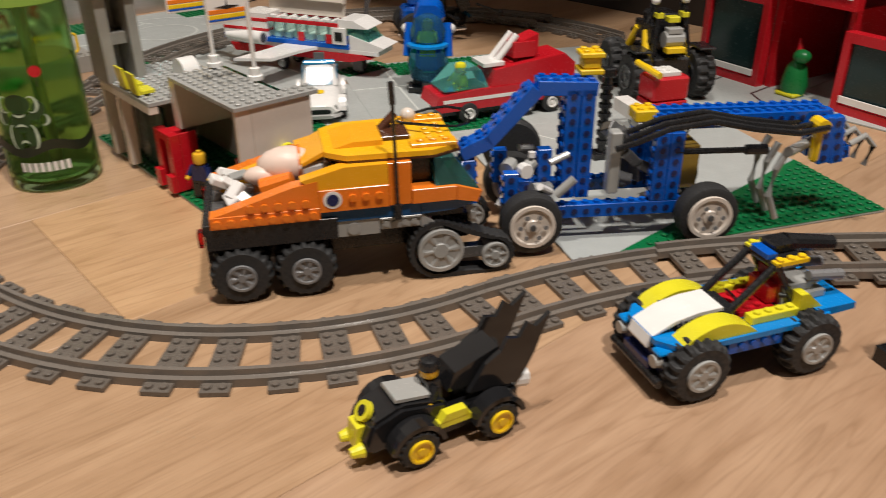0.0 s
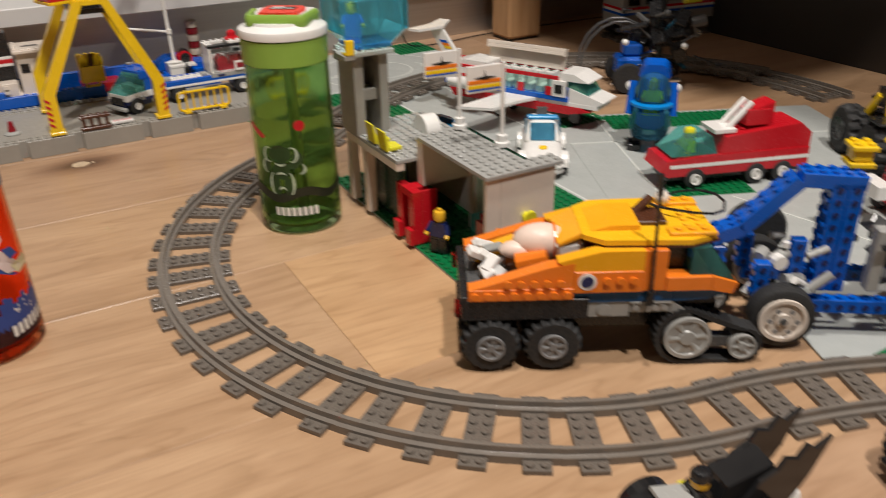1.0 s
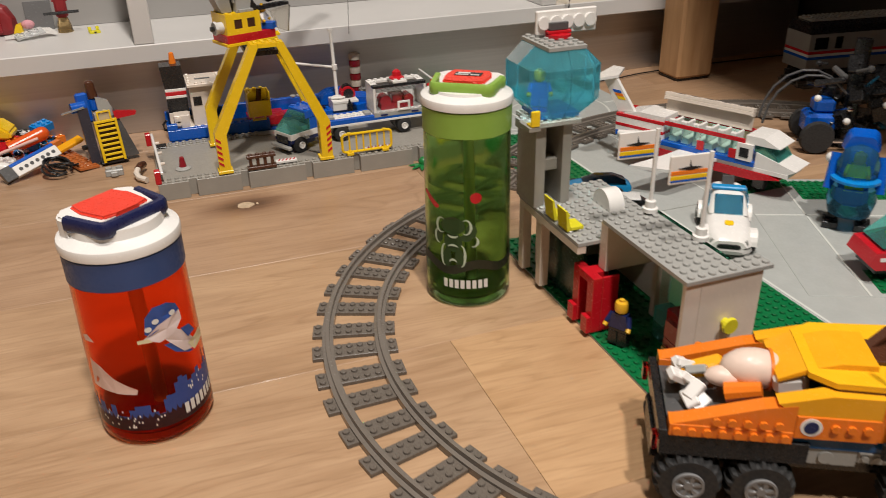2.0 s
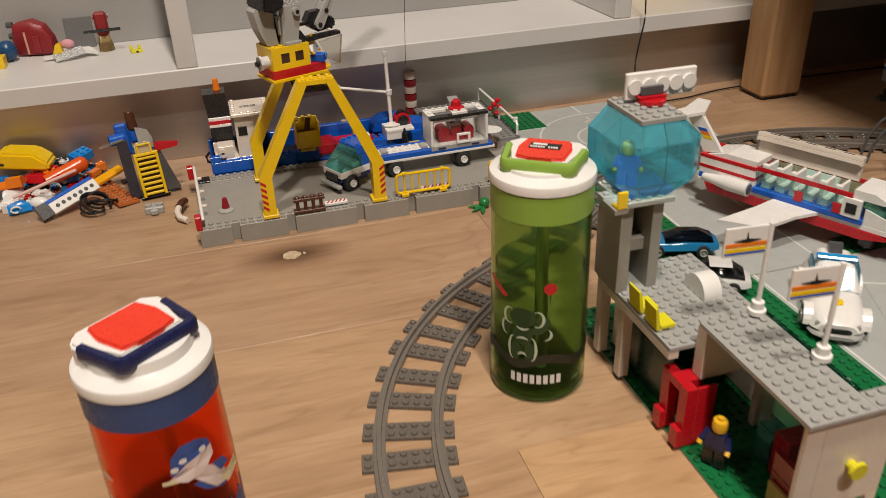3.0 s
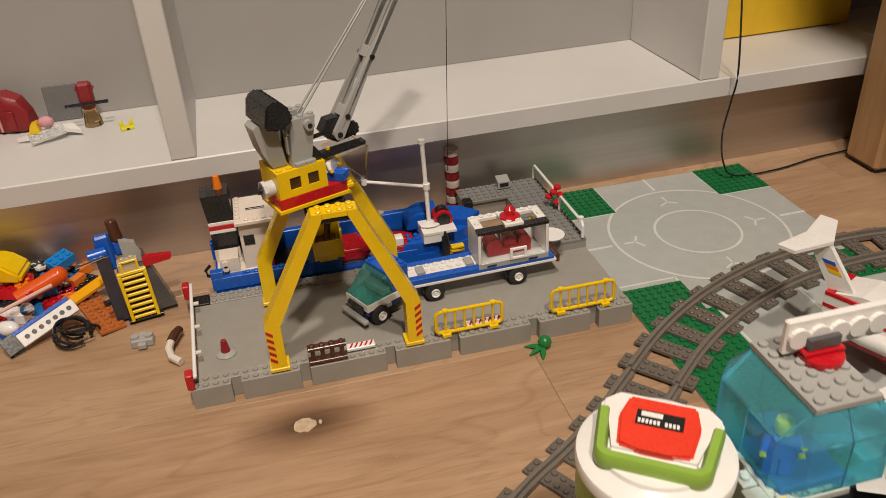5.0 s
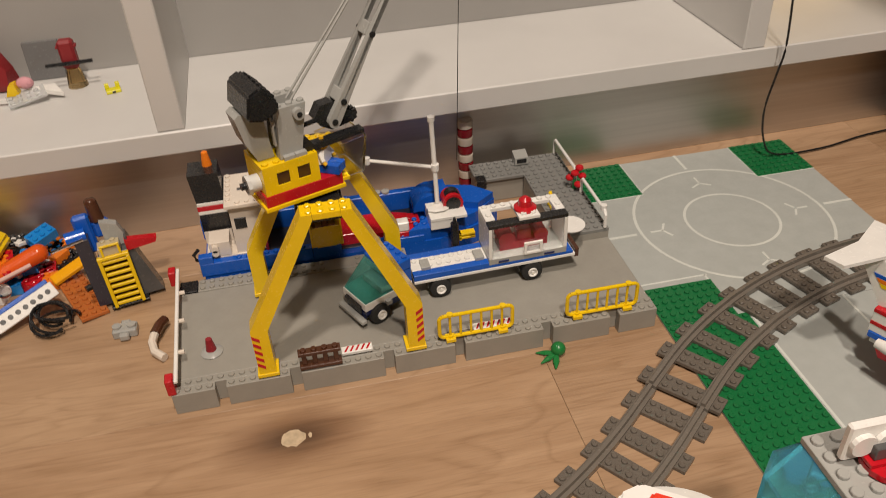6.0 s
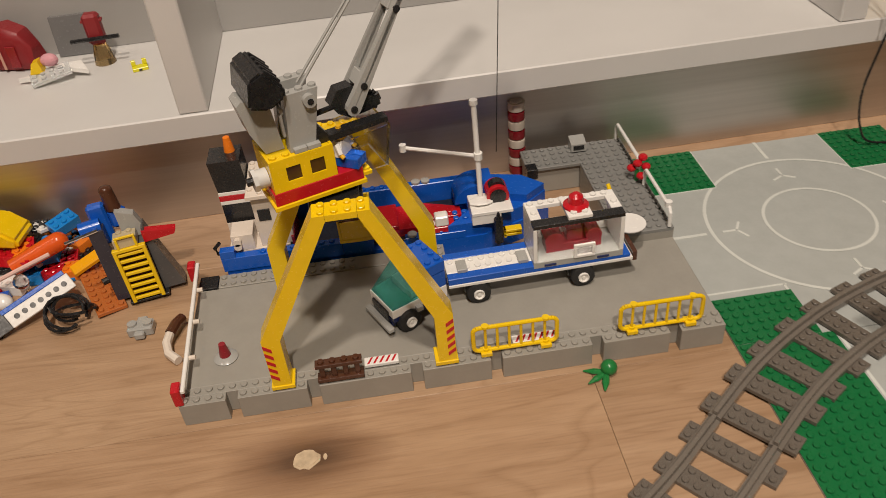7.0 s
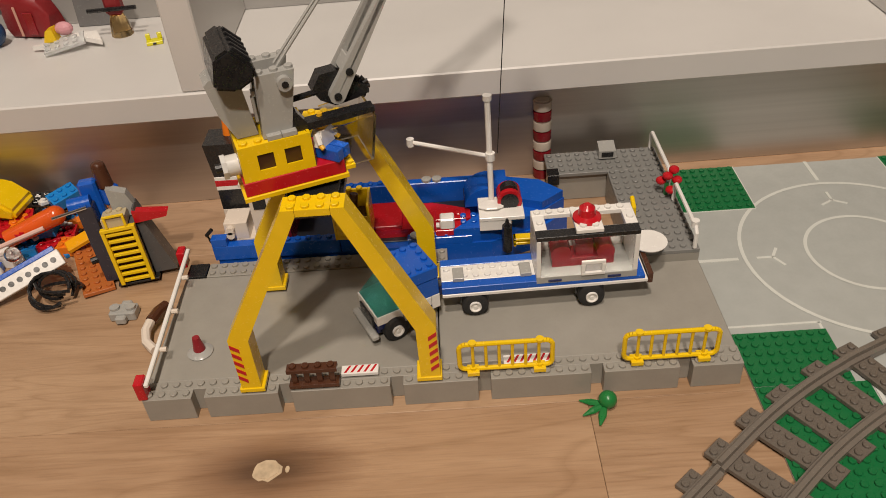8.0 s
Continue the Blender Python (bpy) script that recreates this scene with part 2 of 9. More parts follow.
    def ball(self, at, r, squash=(1, 1, 1), seg=12):
        prof = [(max(1e-5, r * math.sin(math.pi * k / 8)) * 1.0, -r * math.cos(math.pi * k / 8)) for k in range(9)]
        return self.lathe(prof, (0, 0, 0), seg, Matrix.Translation(at) @ Matrix.Diagonal((*squash, 1)))

    def loft(self, rings, m=None):
        """A skin over rings of points, all with the same count, closed at both ends."""
        n = len(rings[0])
        vs = [p for ring in rings for p in ring]
        f = [(k * n + i, k * n + (i + 1) % n, (k + 1) * n + (i + 1) % n, (k + 1) * n + i) for k in range(len(rings) - 1) for i in range(n)]
        return self._put(vs, f + [tuple(range(n - 1, -1, -1)), tuple(range((len(rings) - 1) * n, len(rings) * n))], m)

    def hull(self, sections, cut=0.3, m=None):
        """A rounded body along x: sections of (x, half width below, half width above, z below, z above)."""
        rings = []
        for x, w0, w1, z0, z1 in sections:
            h = z1 - z0
            e0, e1, c = w0 * cut, w1 * cut, h * cut
            half = [(w0 - e0, z0), (w0, z0 + c), (w1, z1 - c), (w1 - e1 * 0.45, z1 - c * 0.35), (w1 - e1 * 1.3, z1)]
            rings.append([(x, y, z) for y, z in half] + [(x, -y, z) for y, z in reversed(half)])
        return self.loft(rings, m)

    def band(self, path, wide, tall, m=None):
        """A rounded flat bar swept level along (x, y) points at height path[i][2]."""
        prof = [(-0.5, -0.28), (-0.28, -0.5), (0.28, -0.5), (0.5, -0.28), (0.5, 0.28), (0.28, 0.5), (-0.28, 0.5), (-0.5, 0.28)]
        rings = []
        for i, p in enumerate(path):
            d = Vector(path[min(i + 1, len(path) - 1)]) - Vector(path[max(i - 1, 0)])
            d = Vector((d.x, d.y)).normalized()
            rings.append([(p[0] - d.y * a * wide, p[1] + d.x * a * wide, p[2] + b * tall) for a, b in prof])
        return self.loft(rings, m)

    def pierced(self, xs, zs, holes, y0, y1, m=None):
        """One upright slab between y0 and y1, cut into cells by xs and zs, with the listed cells (i, j) left open."""
        nx, nz = len(xs), len(zs)
        vs = [(x, y, z) for y in (y0, y1) for z in zs for x in xs]
        f = []

        def at(i, j, k):
            return k * nx * nz + j * nx + i

        def solid_cell(i, j):
            return 0 <= i < nx - 1 and 0 <= j < nz - 1 and (i, j) not in holes
        for i in range(nx - 1):
            for j in range(nz - 1):
                if not solid_cell(i, j):
                    continue
                f += [(at(i, j, 0), at(i + 1, j, 0), at(i + 1, j + 1, 0), at(i, j + 1, 0)), (at(i, j + 1, 1), at(i + 1, j + 1, 1), at(i + 1, j, 1), at(i, j, 1))]
                for di, dj, p, q in ((-1, 0, (i, j), (i, j + 1)), (1, 0, (i + 1, j + 1), (i + 1, j)), (0, -1, (i + 1, j), (i, j)), (0, 1, (i, j + 1), (i + 1, j + 1))):
                    if not solid_cell(i + di, j + dj):
                        f.append((at(*p, 0), at(*q, 0), at(*q, 1), at(*p, 1)))
        return self._put(vs, f, m)

    def studs(self, x0, y0, z, nx, ny, m=None, seg=8, skip=None):
        """A field of studs; the corner (x0, y0) in metres."""
        r, h = 0.0024, 0.0017
        cs = [(math.cos(2 * math.pi * (i + 0.5) / seg), math.sin(2 * math.pi * (i + 0.5) / seg)) for i in range(seg)]
        for i in range(nx):
            for j in range(ny):
                if skip and skip(i, j):
                    continue
                cx, cy = x0 + (i + 0.5) * S, y0 + (j + 0.5) * S
                vs = [(cx + r * c, cy + r * s, z) for c, s in cs] + [(cx + r * c, cy + r * s, z + h - 0.0003) for c, s in cs]
                vs += [(cx + (r - 0.0003) * c, cy + (r - 0.0003) * s, z + h) for c, s in cs]
                f = [(k, (k + 1) % seg, (k + 1) % seg + seg, k + seg) for k in range(seg)]
                f += [(k + seg, (k + 1) % seg + seg, (k + 1) % seg + 2 * seg, k + 2 * seg) for k in range(seg)]
                self._put(vs, f + [tuple(range(2 * seg, 3 * seg))], m)
        return self

    def brick(self, x, y, z, nx, ny, h, stud=True, m=None):
        """A brick: corner in studs, studs and plates; h in plates."""
        a = (x * S + 0.00005, y * S + 0.00005, z * PL)
        b = ((x + nx) * S - 0.00005, (y + ny) * S - 0.00005, (z + h) * PL)
        self.box(a, b, m, 0.00025)
        if stud:
            self.studs(x * S, y * S, (z + h) * PL, int(nx), int(ny), m)
        return self

    def mesh(self, name, material, smooth=False):
        me = bpy.data.meshes.new(name)
        bmesh.ops.recalc_face_normals(self.bm, faces=self.bm.faces)
        self.bm.to_mesh(me)
        self.bm.free()
        for one in material if isinstance(material, (list, tuple)) else [material]:
            me.materials.append(one)
        if smooth:
            me.polygons.foreach_set("use_smooth", [True] * len(me.polygons))
            me.set_sharp_from_angle(angle=radians(35))
        return me


def part(name, shape, material, parent, label="", smooth=False):
    ob = new(name, shape.mesh(name, material, smooth))
    ob.parent = parent
    return tagged(ob, label)


def thing(name, label, category, group="", at=None):
    ob = new(name)
    ob.empty_display_size = 0.01
    if at is not None:
        ob.matrix_world = at
    return tagged(ob, label, category, group)


def solid(name, shape, material, label="", category="", group="", kind="", smooth=False):
    return tagged(new(name, shape.mesh(name, material, smooth)), label, category, group, kind)


# ---- room ----
def room():
    sub = Shape().box((-3.2, -3.7, -0.03), (1.2, 0.75, -0.004), bevel=0)
    floor = solid("floor", sub, painted("seam_wood", (0.24, 0.16, 0.10), 0.7), "wide oak plank floor with knots and grain", "floor", kind="structure")
    rng = random.Random(4)
    for row in range(-19, 3):
        y = -0.006 + 0.182 * row
        joint = {-3: 0.195, -1: 0.285, 0: -0.62, -2: -0.45, -4: 0.62}.get(row, rng.uniform(-0.9, 0.9))
        cuts = [-3.1] + [joint + 1.45 * k for k in range(-3, 3) if -3.05 < joint + 1.45 * k < 1.05] + [1.1]
        for x0, x1 in zip(cuts, cuts[1:]):
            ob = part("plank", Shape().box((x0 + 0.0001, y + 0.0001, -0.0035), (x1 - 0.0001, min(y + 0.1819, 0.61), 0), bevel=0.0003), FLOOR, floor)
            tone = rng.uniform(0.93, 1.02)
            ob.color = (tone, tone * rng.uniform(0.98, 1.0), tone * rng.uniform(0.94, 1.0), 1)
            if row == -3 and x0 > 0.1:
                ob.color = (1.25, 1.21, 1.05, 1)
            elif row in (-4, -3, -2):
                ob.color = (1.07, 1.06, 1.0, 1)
    knot = Shape()
    rk = random.Random(12)
    lump = [(0.084 + rk.uniform(0.0082, 0.0108) * math.cos(a), -0.0455 + rk.uniform(0.0068, 0.0086) * math.sin(a)) for a in [radians(q * 20) for q in range(18)]]
    knot.prism(lump, -0.002, 0.0004, "z").prism([(0.084 + (x - 0.084) * 0.8, -0.0455 + (y + 0.0455) * 0.8) for x, y in lump], 0.0004, 0.0007, "z")
    knot.prism([(0.0965 + 0.0014 * math.cos(a), -0.0452 + 0.0026 * math.sin(a)) for a in [radians(q * 45) for q in range(8)]], -0.002, 0.0003, "z")
    part("knot_filling", knot, painted("knot_fill", (0.62, 0.48, 0.32), 0.6, 200, 0.3), floor, "pale filled knot")
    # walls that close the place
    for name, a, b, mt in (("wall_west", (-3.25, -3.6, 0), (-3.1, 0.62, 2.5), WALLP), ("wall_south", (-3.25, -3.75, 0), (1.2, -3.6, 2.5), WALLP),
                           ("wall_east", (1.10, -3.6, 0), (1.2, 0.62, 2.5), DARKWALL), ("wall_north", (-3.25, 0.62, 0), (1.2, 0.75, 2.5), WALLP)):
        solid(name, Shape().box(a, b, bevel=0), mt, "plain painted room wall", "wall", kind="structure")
    solid("ceiling", Shape().box((-3.25, -3.75, 2.5), (1.2, 0.75, 2.6), bevel=0), WALLP, "plain ceiling", "ceiling", kind="structure")


room()


def shelf_unit():
    m = pose(0.0, 0.226, 0, 0, 0, 1.0)
    sh = thing("shelf_unit", "white low shelf unit with open compartments and steel plinth", "shelf", at=m)
    part("bottom_board", Shape().box((-1.3, 0, 0.099), (0.85, 0.30, 0.1215), bevel=0.0012), SHELF, sh)
    part("plinth", Shape().box((-1.3, 0.033, 0), (1.09, 0.043, 0.0985), bevel=0.0005), STEEL, sh, "brushed steel plinth reflecting the toys")
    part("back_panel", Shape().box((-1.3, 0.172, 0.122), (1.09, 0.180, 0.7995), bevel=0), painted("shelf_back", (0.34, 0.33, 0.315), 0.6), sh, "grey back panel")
    for x in (-0.42, 0.0, 0.572):
        part("upright", Shape().box((x, 0.002, 0.1217), (x + 0.024, 0.1718, 0.7998), bevel=0.0012), SHELF, sh)
    part("top_board", Shape().box((-1.3, 0, 0.80), (0.85, 0.30, 0.822), bevel=0.0012), SHELF, sh)
    part("bottom_board", Shape().box((0.8505, 0, 0.099), (1.09, 0.30, 0.1215), bevel=0.0012), SHELF, sh)
    box = thing("storage_box", "plain yellow storage box inside the shelf", "box", at=pose(0.735, 0.372, 0.1217, 0, 0, 1))
    part("wall", Shape().box((-0.12, -0.012, 0.002), (0.12, -0.009, 0.25)).box((-0.12, -0.009, 0), (0.12, 0.026, 0.004)).box((-0.12, 0.026, 0), (0.12, 0.029, 0.25)).box((-0.12, -0.009, 0.004), (-0.117, 0.026, 0.25)).box((0.117, -0.009, 0.004), (0.12, 0.026, 0.25)), plastic("box_yellow", (0.72, 0.46, 0.02), 0.5), box)


shelf_unit()


def table_leg():
    t = thing("table_leg", "square oak leg of a large table", "table leg", at=pose(0.808, 0.2, 0))
    part("post", Shape().box((-0.032, -0.027, 0.004), (0.032, 0.027, 0.74), bevel=0.004), TABLE, t)
    part("glide", Shape().box((-0.028, -0.023, 0), (0.028, 0.023, 0.004)), BLACK, t, "dark floor glide")
    # Top stays out of view; its reach is set to shade the back right.
    part("unseen_tabletop", Shape().box((-0.20, -0.86, 0.74), (0.28, 0.05, 0.77), bevel=0.003), TABLE, t)


table_leg()


def cable():
    s = Shape()
    pts = [(0.588, 0.222, 0.30), (0.60, 0.220, 0.20), (0.607, 0.2205, 0.13), (0.603, 0.22, 0.10), (0.599, 0.222, 0.06), (0.604, 0.22, 0.025),
           (0.62, 0.217, 0.006), (0.68, 0.22, 0.003), (0.76, 0.235, 0.003), (0.9, 0.24, 0.003), (1.05, 0.235, 0.003)]
    fine = []
    for i in range(len(pts) - 1):
        p0, p1, p2, p3 = (Vector(pts[min(max(j, 0), len(pts) - 1)]) for j in (i - 1, i, i + 1, i + 2))
        for k in range(6):
            t = k / 6
            fine.append(0.5 * ((2 * p1) + (p2 - p0) * t + (2 * p0 - 5 * p1 + 4 * p2 - p3) * t * t + (3 * p1 - p0 - 3 * p2 + p3) * t ** 3))
    s.tube(fine + [Vector(pts[-1])], 0.0011)
    solid("power_cable", s, BLACK, "thin black power cable hanging down to the floor", "cable", smooth=True)


cable()


# ---- railway ----
def trace(x, y, h, segments, step=0.004):
    """Points and headings along straight and bent stretches: (length, radius), radius positive to the left, 0 straight."""
    out = [(x, y, h)]
    for ln, r in segments:
        n = max(1, round(ln / step))
        for _ in range(n):
            d = ln / n
            hm = h + (d / r / 2 if r else 0)
            x, y = x + d * math.cos(hm), y + d * math.sin(hm)
            h += d / r if r else 0
            out.append((x, y, h))
    return out


def railway():
    h0 = radians(169.8)
    back = trace(0.354, -0.6895, h0 - math.pi, [(0.235, -0.45), (0.26, 0)])
    fore = trace(0.354, -0.6895, h0, [(0.693, -0.286), (0.10, 0.57), (0.06, 0), (0.286, -0.40), (0.56, -0.30)])
    line = [(x, y, h + math.pi) for x, y, h in reversed(back[1:])] + fore
    sleeper = None
    per = 30
    rng = random.Random(2)
    for k in range(0, len(line) - per, per):
        seg = line[k:k + per + 1]
        cx, cy, ch = seg[per // 2]
        lift = 0.0028 if (cx > 0.385 and cy > -0.24) or (cy < -0.69 and cx > 0.43) else 0.0
        tr = thing("railway_track", "dark grey toy railway track piece with studded sleepers", "railway track", "toy railway track", pose(cx, cy, lift, 0, 0, math.degrees(ch) + rng.uniform(-0.3, 0.3)))
        inv = pose(cx, cy, 0, 0, 0, math.degrees(ch)).inverted()
        for side in (-1, 1):
            prof = [(-0.0042, 0.0), (0.0042, 0.0), (0.0042, 0.0052), (0.0016, 0.0060), (0.0014, 0.0096), (-0.0014, 0.0096), (-0.0016, 0.0060), (-0.0042, 0.0052)]
            s = Shape()
            rings = []
            for x, y, h in seg:
                nx, ny = -math.sin(h), math.cos(h)
                o = side * 0.020
                rings.append([s.bm.verts.new(inv @ Vector((x + nx * (o + a), y + ny * (o + a), z))) for a, z in prof])
            for a, b in zip(rings, rings[1:]):
                for j in range(8):
                    s.bm.faces.new((a[j], a[(j + 1) % 8], b[(j + 1) % 8], b[j]))
            s.bm.faces.new(rings[0][::-1]), s.bm.faces.new(rings[-1])
            part("rail", s, RAILGREY, tr)
        for q in range(4):
            x, y, h = seg[min(per, int(per * (q + 0.5) / 4))]
            loc = inv @ Vector((x, y, 0))
            if sleeper is None:
                s = Shape().box((-0.008, -0.032, 0), (0.008, 0.032, 0.0032))
                s.studs(-0.008, -0.032, 0.0032, 2, 8, skip=lambda i, j: j in (1, 6), seg=10)
                ob = part("sleeper", s, TRACKGREY, tr)
                sleeper = ob.data
            else:
                ob = new("sleeper", sleeper)
                ob.parent = tr
            ob.matrix_basis = Matrix.Translation(loc) @ Matrix.Rotation(h - ch, 4, "Z")


railway()


# ---- base plates ----
def base_plate(label, at, w, d, green, lines=(), rings=()):
    bp = thing("base_plate", label, "base plate", "toy town base plates", at)
    part("road_sheet", Shape().box((0, 0, 0), (w, d, 0.0018), bevel=0.0003), ROADGREY, bp, "smooth grey road surface")
    for x, y, nx, ny in green:
        s = Shape().box((x, y, 0.0019), (x + nx * S, y + ny * S, 0.0024), bevel=0.0001)
        s.studs(x, y, 0.0024, nx, ny, seg=8)
        part("studded_field", s, GREEN, bp, "green studded field")
    for a, b, wd in lines:
        a, b = Vector((*a, 0)), Vector((*b, 0))
        u = (b - a).normalized()
        n = Vector((-u.y, u.x, 0)) * wd / 2
        s = Shape().prism([(a + n)[:2], (b + n)[:2], (b - n)[:2], (a - n)[:2]], 0.0016, 0.0022, "z")
        part("marking", s, LINEWHITE, bp, "white line marking")
    for x, y, r, wd in rings:
        s = Shape()
        n = 72
        for i in range(n):
            a0, a1 = 2 * math.pi * i / n, 2 * math.pi * (i + 1) / n
            q = [(x + rr * math.cos(a), y + rr * math.sin(a)) for rr, a in ((r - wd / 2, a0), (r + wd / 2, a0), (r + wd / 2, a1), (r - wd / 2, a1))]
            s._put([(*p, 0.0021) for p in q], [(0, 1, 2, 3)])
        part("marking", s, LINEWHITE, bp, "white ring marking")
    return bp


def y_mark(cx, cy, ang, ln=0.012):
    return [((cx, cy), (cx + ln * math.cos(radians(ang + d)), cy + ln * math.sin(radians(ang + d))), 0.0022) for d in (0, 120, 240)]


def plates():
    c, w = 0.128, 0.256
    marks = [((0.0, c), (0.03, c), 0.003), ((w - 0.03, c), (w, c), 0.003), ((c, w - 0.03), (c, w), 0.003), ((0.062, 0.055), (0.062, 0), 0.002), ((0, 0.055), (0.064, 0.055), 0.0018),
             ((0, w - 0.064), (0.064, w - 0.064), 0.0018), ((0.064, w - 0.064), (0.064, w), 0.0018), ((w - 0.064, w - 0.064), (w, w - 0.064), 0.0018), ((w - 0.064, w - 0.064), (w - 0.064, w), 0.0018)]
    marks += y_mark(c - 0.072, c, 60) + y_mark(c, c + 0.068, -30) + y_mark(c + 0.068, c, 0) + y_mark(c, c - 0.068, 90)
    base_plate("grey landing pad plate with white rings and green corners", pose(0.391, -0.0055, 0), w, w,
               [(0, 0, 8, 6), (0, w - 0.064, 8, 8), (w - 0.064, w - 0.064, 8, 8), (w - 0.064, 0, 8, 6)], marks, [(c, c, 0.093, 0.0029), (c, c, 0.0445, 0.0027)])
    base_plate("grey runway plate with a green studded verge", pose(0.391, -0.2300, 0), w, 0.2240, [(0, 0, 9, 28), (w - 0.064, 0, 8, 4)],
               [((0.0745, 0), (0.0745, 0.224), 0.0025), ((0.16, 0.0), (0.16, 0.224), 0.002)])
    base_plate("airport plate with green verge beside a grey apron", pose(0.297, -0.4955, 0), 0.2700, 0.2640, [(0, 0, 22, 33)], [((0.180, 0), (0.180, 0.264), 0.0025)])
    m = pose(0.447, -0.682, 0.0003, 0, 0, -24)
    bp = base_plate("pale grey road plate with a green studded corner", m, w, w, [], [((0.05, w), (0.14, 0.13), 0.002)])
    s = Shape().prism([(0.033, 0.0), (w, 0.0), (w, 0.104)], 0.0017, 0.0024, "z")
    s.studs(0, 0, 0.0024, 32, 13, skip=lambda i, j: (j + 1) * S > ((i) * S - 0.036) * 0.466)
    part("studded_field", s, GREEN, bp, "green studded field")
    base_plate("grey taxiway plate with a green studded edge", m @ pose(-0.065, w, 0.0002), 0.32, w, [(0.06, 0.005, 10, 5), (0.06, 0.20, 26, 6)], [((0.05, 0.0), (0.05, w), 0.002), ((0.0, 0.16), (0.32, 0.16), 0.002)])
    bp = base_plate("grey forecourt plate with dark outlined bays", pose(0.785, -0.600, 0.0001), 0.305, 0.160, [])
    base_plate("grey forecourt plate beside the fire station", pose(0.857, -0.770, 0.0001), 0.233, 0.1695, [])
    for p, q in (((0.065, 0.012), (0.081, 0.032)), ((0.081, 0.032), (0.123, 0.032)), ((0.065, 0.085), (0.116, 0.087))):
        p, q = Vector(p), Vector(q)
        n = Vector((p.y - q.y, q.x - p.x)).normalized() * 0.0012
        part("marking", Shape().prism([(p + n)[:], (q + n)[:], (q - n)[:], (p - n)[:]], 0.0014, 0.0021, "z"), BLACK, bp, "dark outline marking")



plates()


# ---- shared pieces ----
def turned(s, profile, seg, wave):
    """A turned ring about y whose profile points take a factor and a shift from wave(k, i)."""
    rows = []
    for k, (r, h) in enumerate(profile):
        row = []
        for i in range(seg):
            a = 2 * math.pi * i / seg
            f, d = wave(k, i)
            row.append(s.bm.verts.new((r * f * math.cos(a), h + d, r * f * math.sin(a))))
        rows.append(row)
    for p, q in zip(rows, rows[1:]):
        for i in range(seg):
            j = (i + 1) % seg
            s.bm.faces.new((p[i], p[j], q[j], q[i]))
    s.bm.faces.new(rows[0][::-1])
    s.bm.faces.new(rows[-1])
    return s


def wheel(parent, at, r, w, rim_r, rim_mat, tread=0, axis="y", spokes=0, side=-1):
    """A tyre with its rim, turning about local y."""
    prof = [(rim_r, -w / 2), (r * 0.86, -w / 2), (r * 0.97, -w * 0.42), (r, -w * 0.25), (r, -w * 0.02), (r, w * 0.02), (r, w * 0.25), (r * 0.97, w * 0.42), (r * 0.86, w / 2), (rim_r, w / 2)]
    if tread:
        t = turned(Shape(), prof, tread * 4, lambda k, i: ((0.91, 0) if (2 <= k <= 4 and i % 4 < 2) or (5 <= k <= 7 and (i + 2) % 4 < 2) else (1.03 if 3 <= k <= 6 else 1.0, 0)))
    else:
        t = turned(Shape(), prof, 32, lambda k, i: (1.0, 0))
    tyre = part("tyre", t, RUBBER, parent, smooth=not tread)
    tyre.matrix_basis = at
    h = w / 2 + 0.0016
    half = [(0.12, -0.0003), (0.30, -0.0003), (0.36, -0.0013), (0.62, -0.0013), (0.80, -0.0013), (0.86, 0.0), (1.02, 0.0), (1.04, -0.0018)]
    prof = [(rim_r * f, -(h + d)) for f, d in half] + [(rim_r * f, h + d) for f, d in reversed(half)]
    n = 6 * max(spokes, 5)

    def wave(k, i):
        spoke = spokes and i % 6 in (0, 1, 2) and (k in (2, 3, 4) or k in (11, 12, 13))
        return 1.0, (0.0009 if k > 7 else -0.0009) if spoke else 0.0
    part("rim", turned(Shape(), prof, n, wave), rim_mat, tyre, smooth=not spokes)
    return tyre


def doll(at, torso, legs, hair=None, sit=False, label="", hat_h=0.005):
    s = Shape()
    s.mi = 0
    if sit:
        s.box((-0.0072, -0.016, 0.0), (-0.0004, 0.004, 0.0085)).box((0.0004, -0.016, 0.0), (0.0072, 0.004, 0.0085))
        z = 0.0085
    else:
        s.box((-0.0076, -0.0035, 0.0), (-0.0003, 0.0035, 0.0115)).box((0.0003, -0.0035, 0.0), (0.0076, 0.0035, 0.0115)).box((-0.0076, -0.0035, 0.0115), (0.0076, 0.0035, 0.0140))
        z = 0.0140
    s.mi = 1
    s.prism([(-0.0078, z), (0.0078, z), (0.0055, z + 0.0125), (-0.0055, z + 0.0125)], -0.0036, 0.0036, "y")
    for sg in (-1, 1):
        s.rod((sg * 0.0066, 0, z + 0.0108), (sg * 0.0092, -0.004, z + 0.004), 0.0023, 0.002, 8)
    s.mi = 2
    for sg in (-1, 1):
        s.rod((sg * 0.0092, -0.004, z + 0.0035), (sg * 0.0095, -0.0065, z + 0.0015), 0.0018, 0.0018, 8)
    s.lathe([(0.0030, z + 0.0125), (0.0030, z + 0.0135), (0.0048, z + 0.0142), (0.0051, z + 0.0160), (0.0051, z + 0.0200), (0.0045, z + 0.0216), (0.0020, z + 0.0222), (0.0020, z + 0.0238)], (0, 0, 0), 14)
    mats = [legs, torso, SKIN]
    if hair:
        s.mi = 3
        s.lathe([(0.0054, z + 0.0185), (0.0056, z + 0.0215), (0.0044, z + 0.0185 + hat_h), (0.0015, z + 0.0195 + hat_h)], (0, 0, 0), 14)
        mats.append(hair)
    ob = solid("toy_figure", s, mats, label, "toy figure", smooth=True)
    ob.matrix_world = at
    return ob


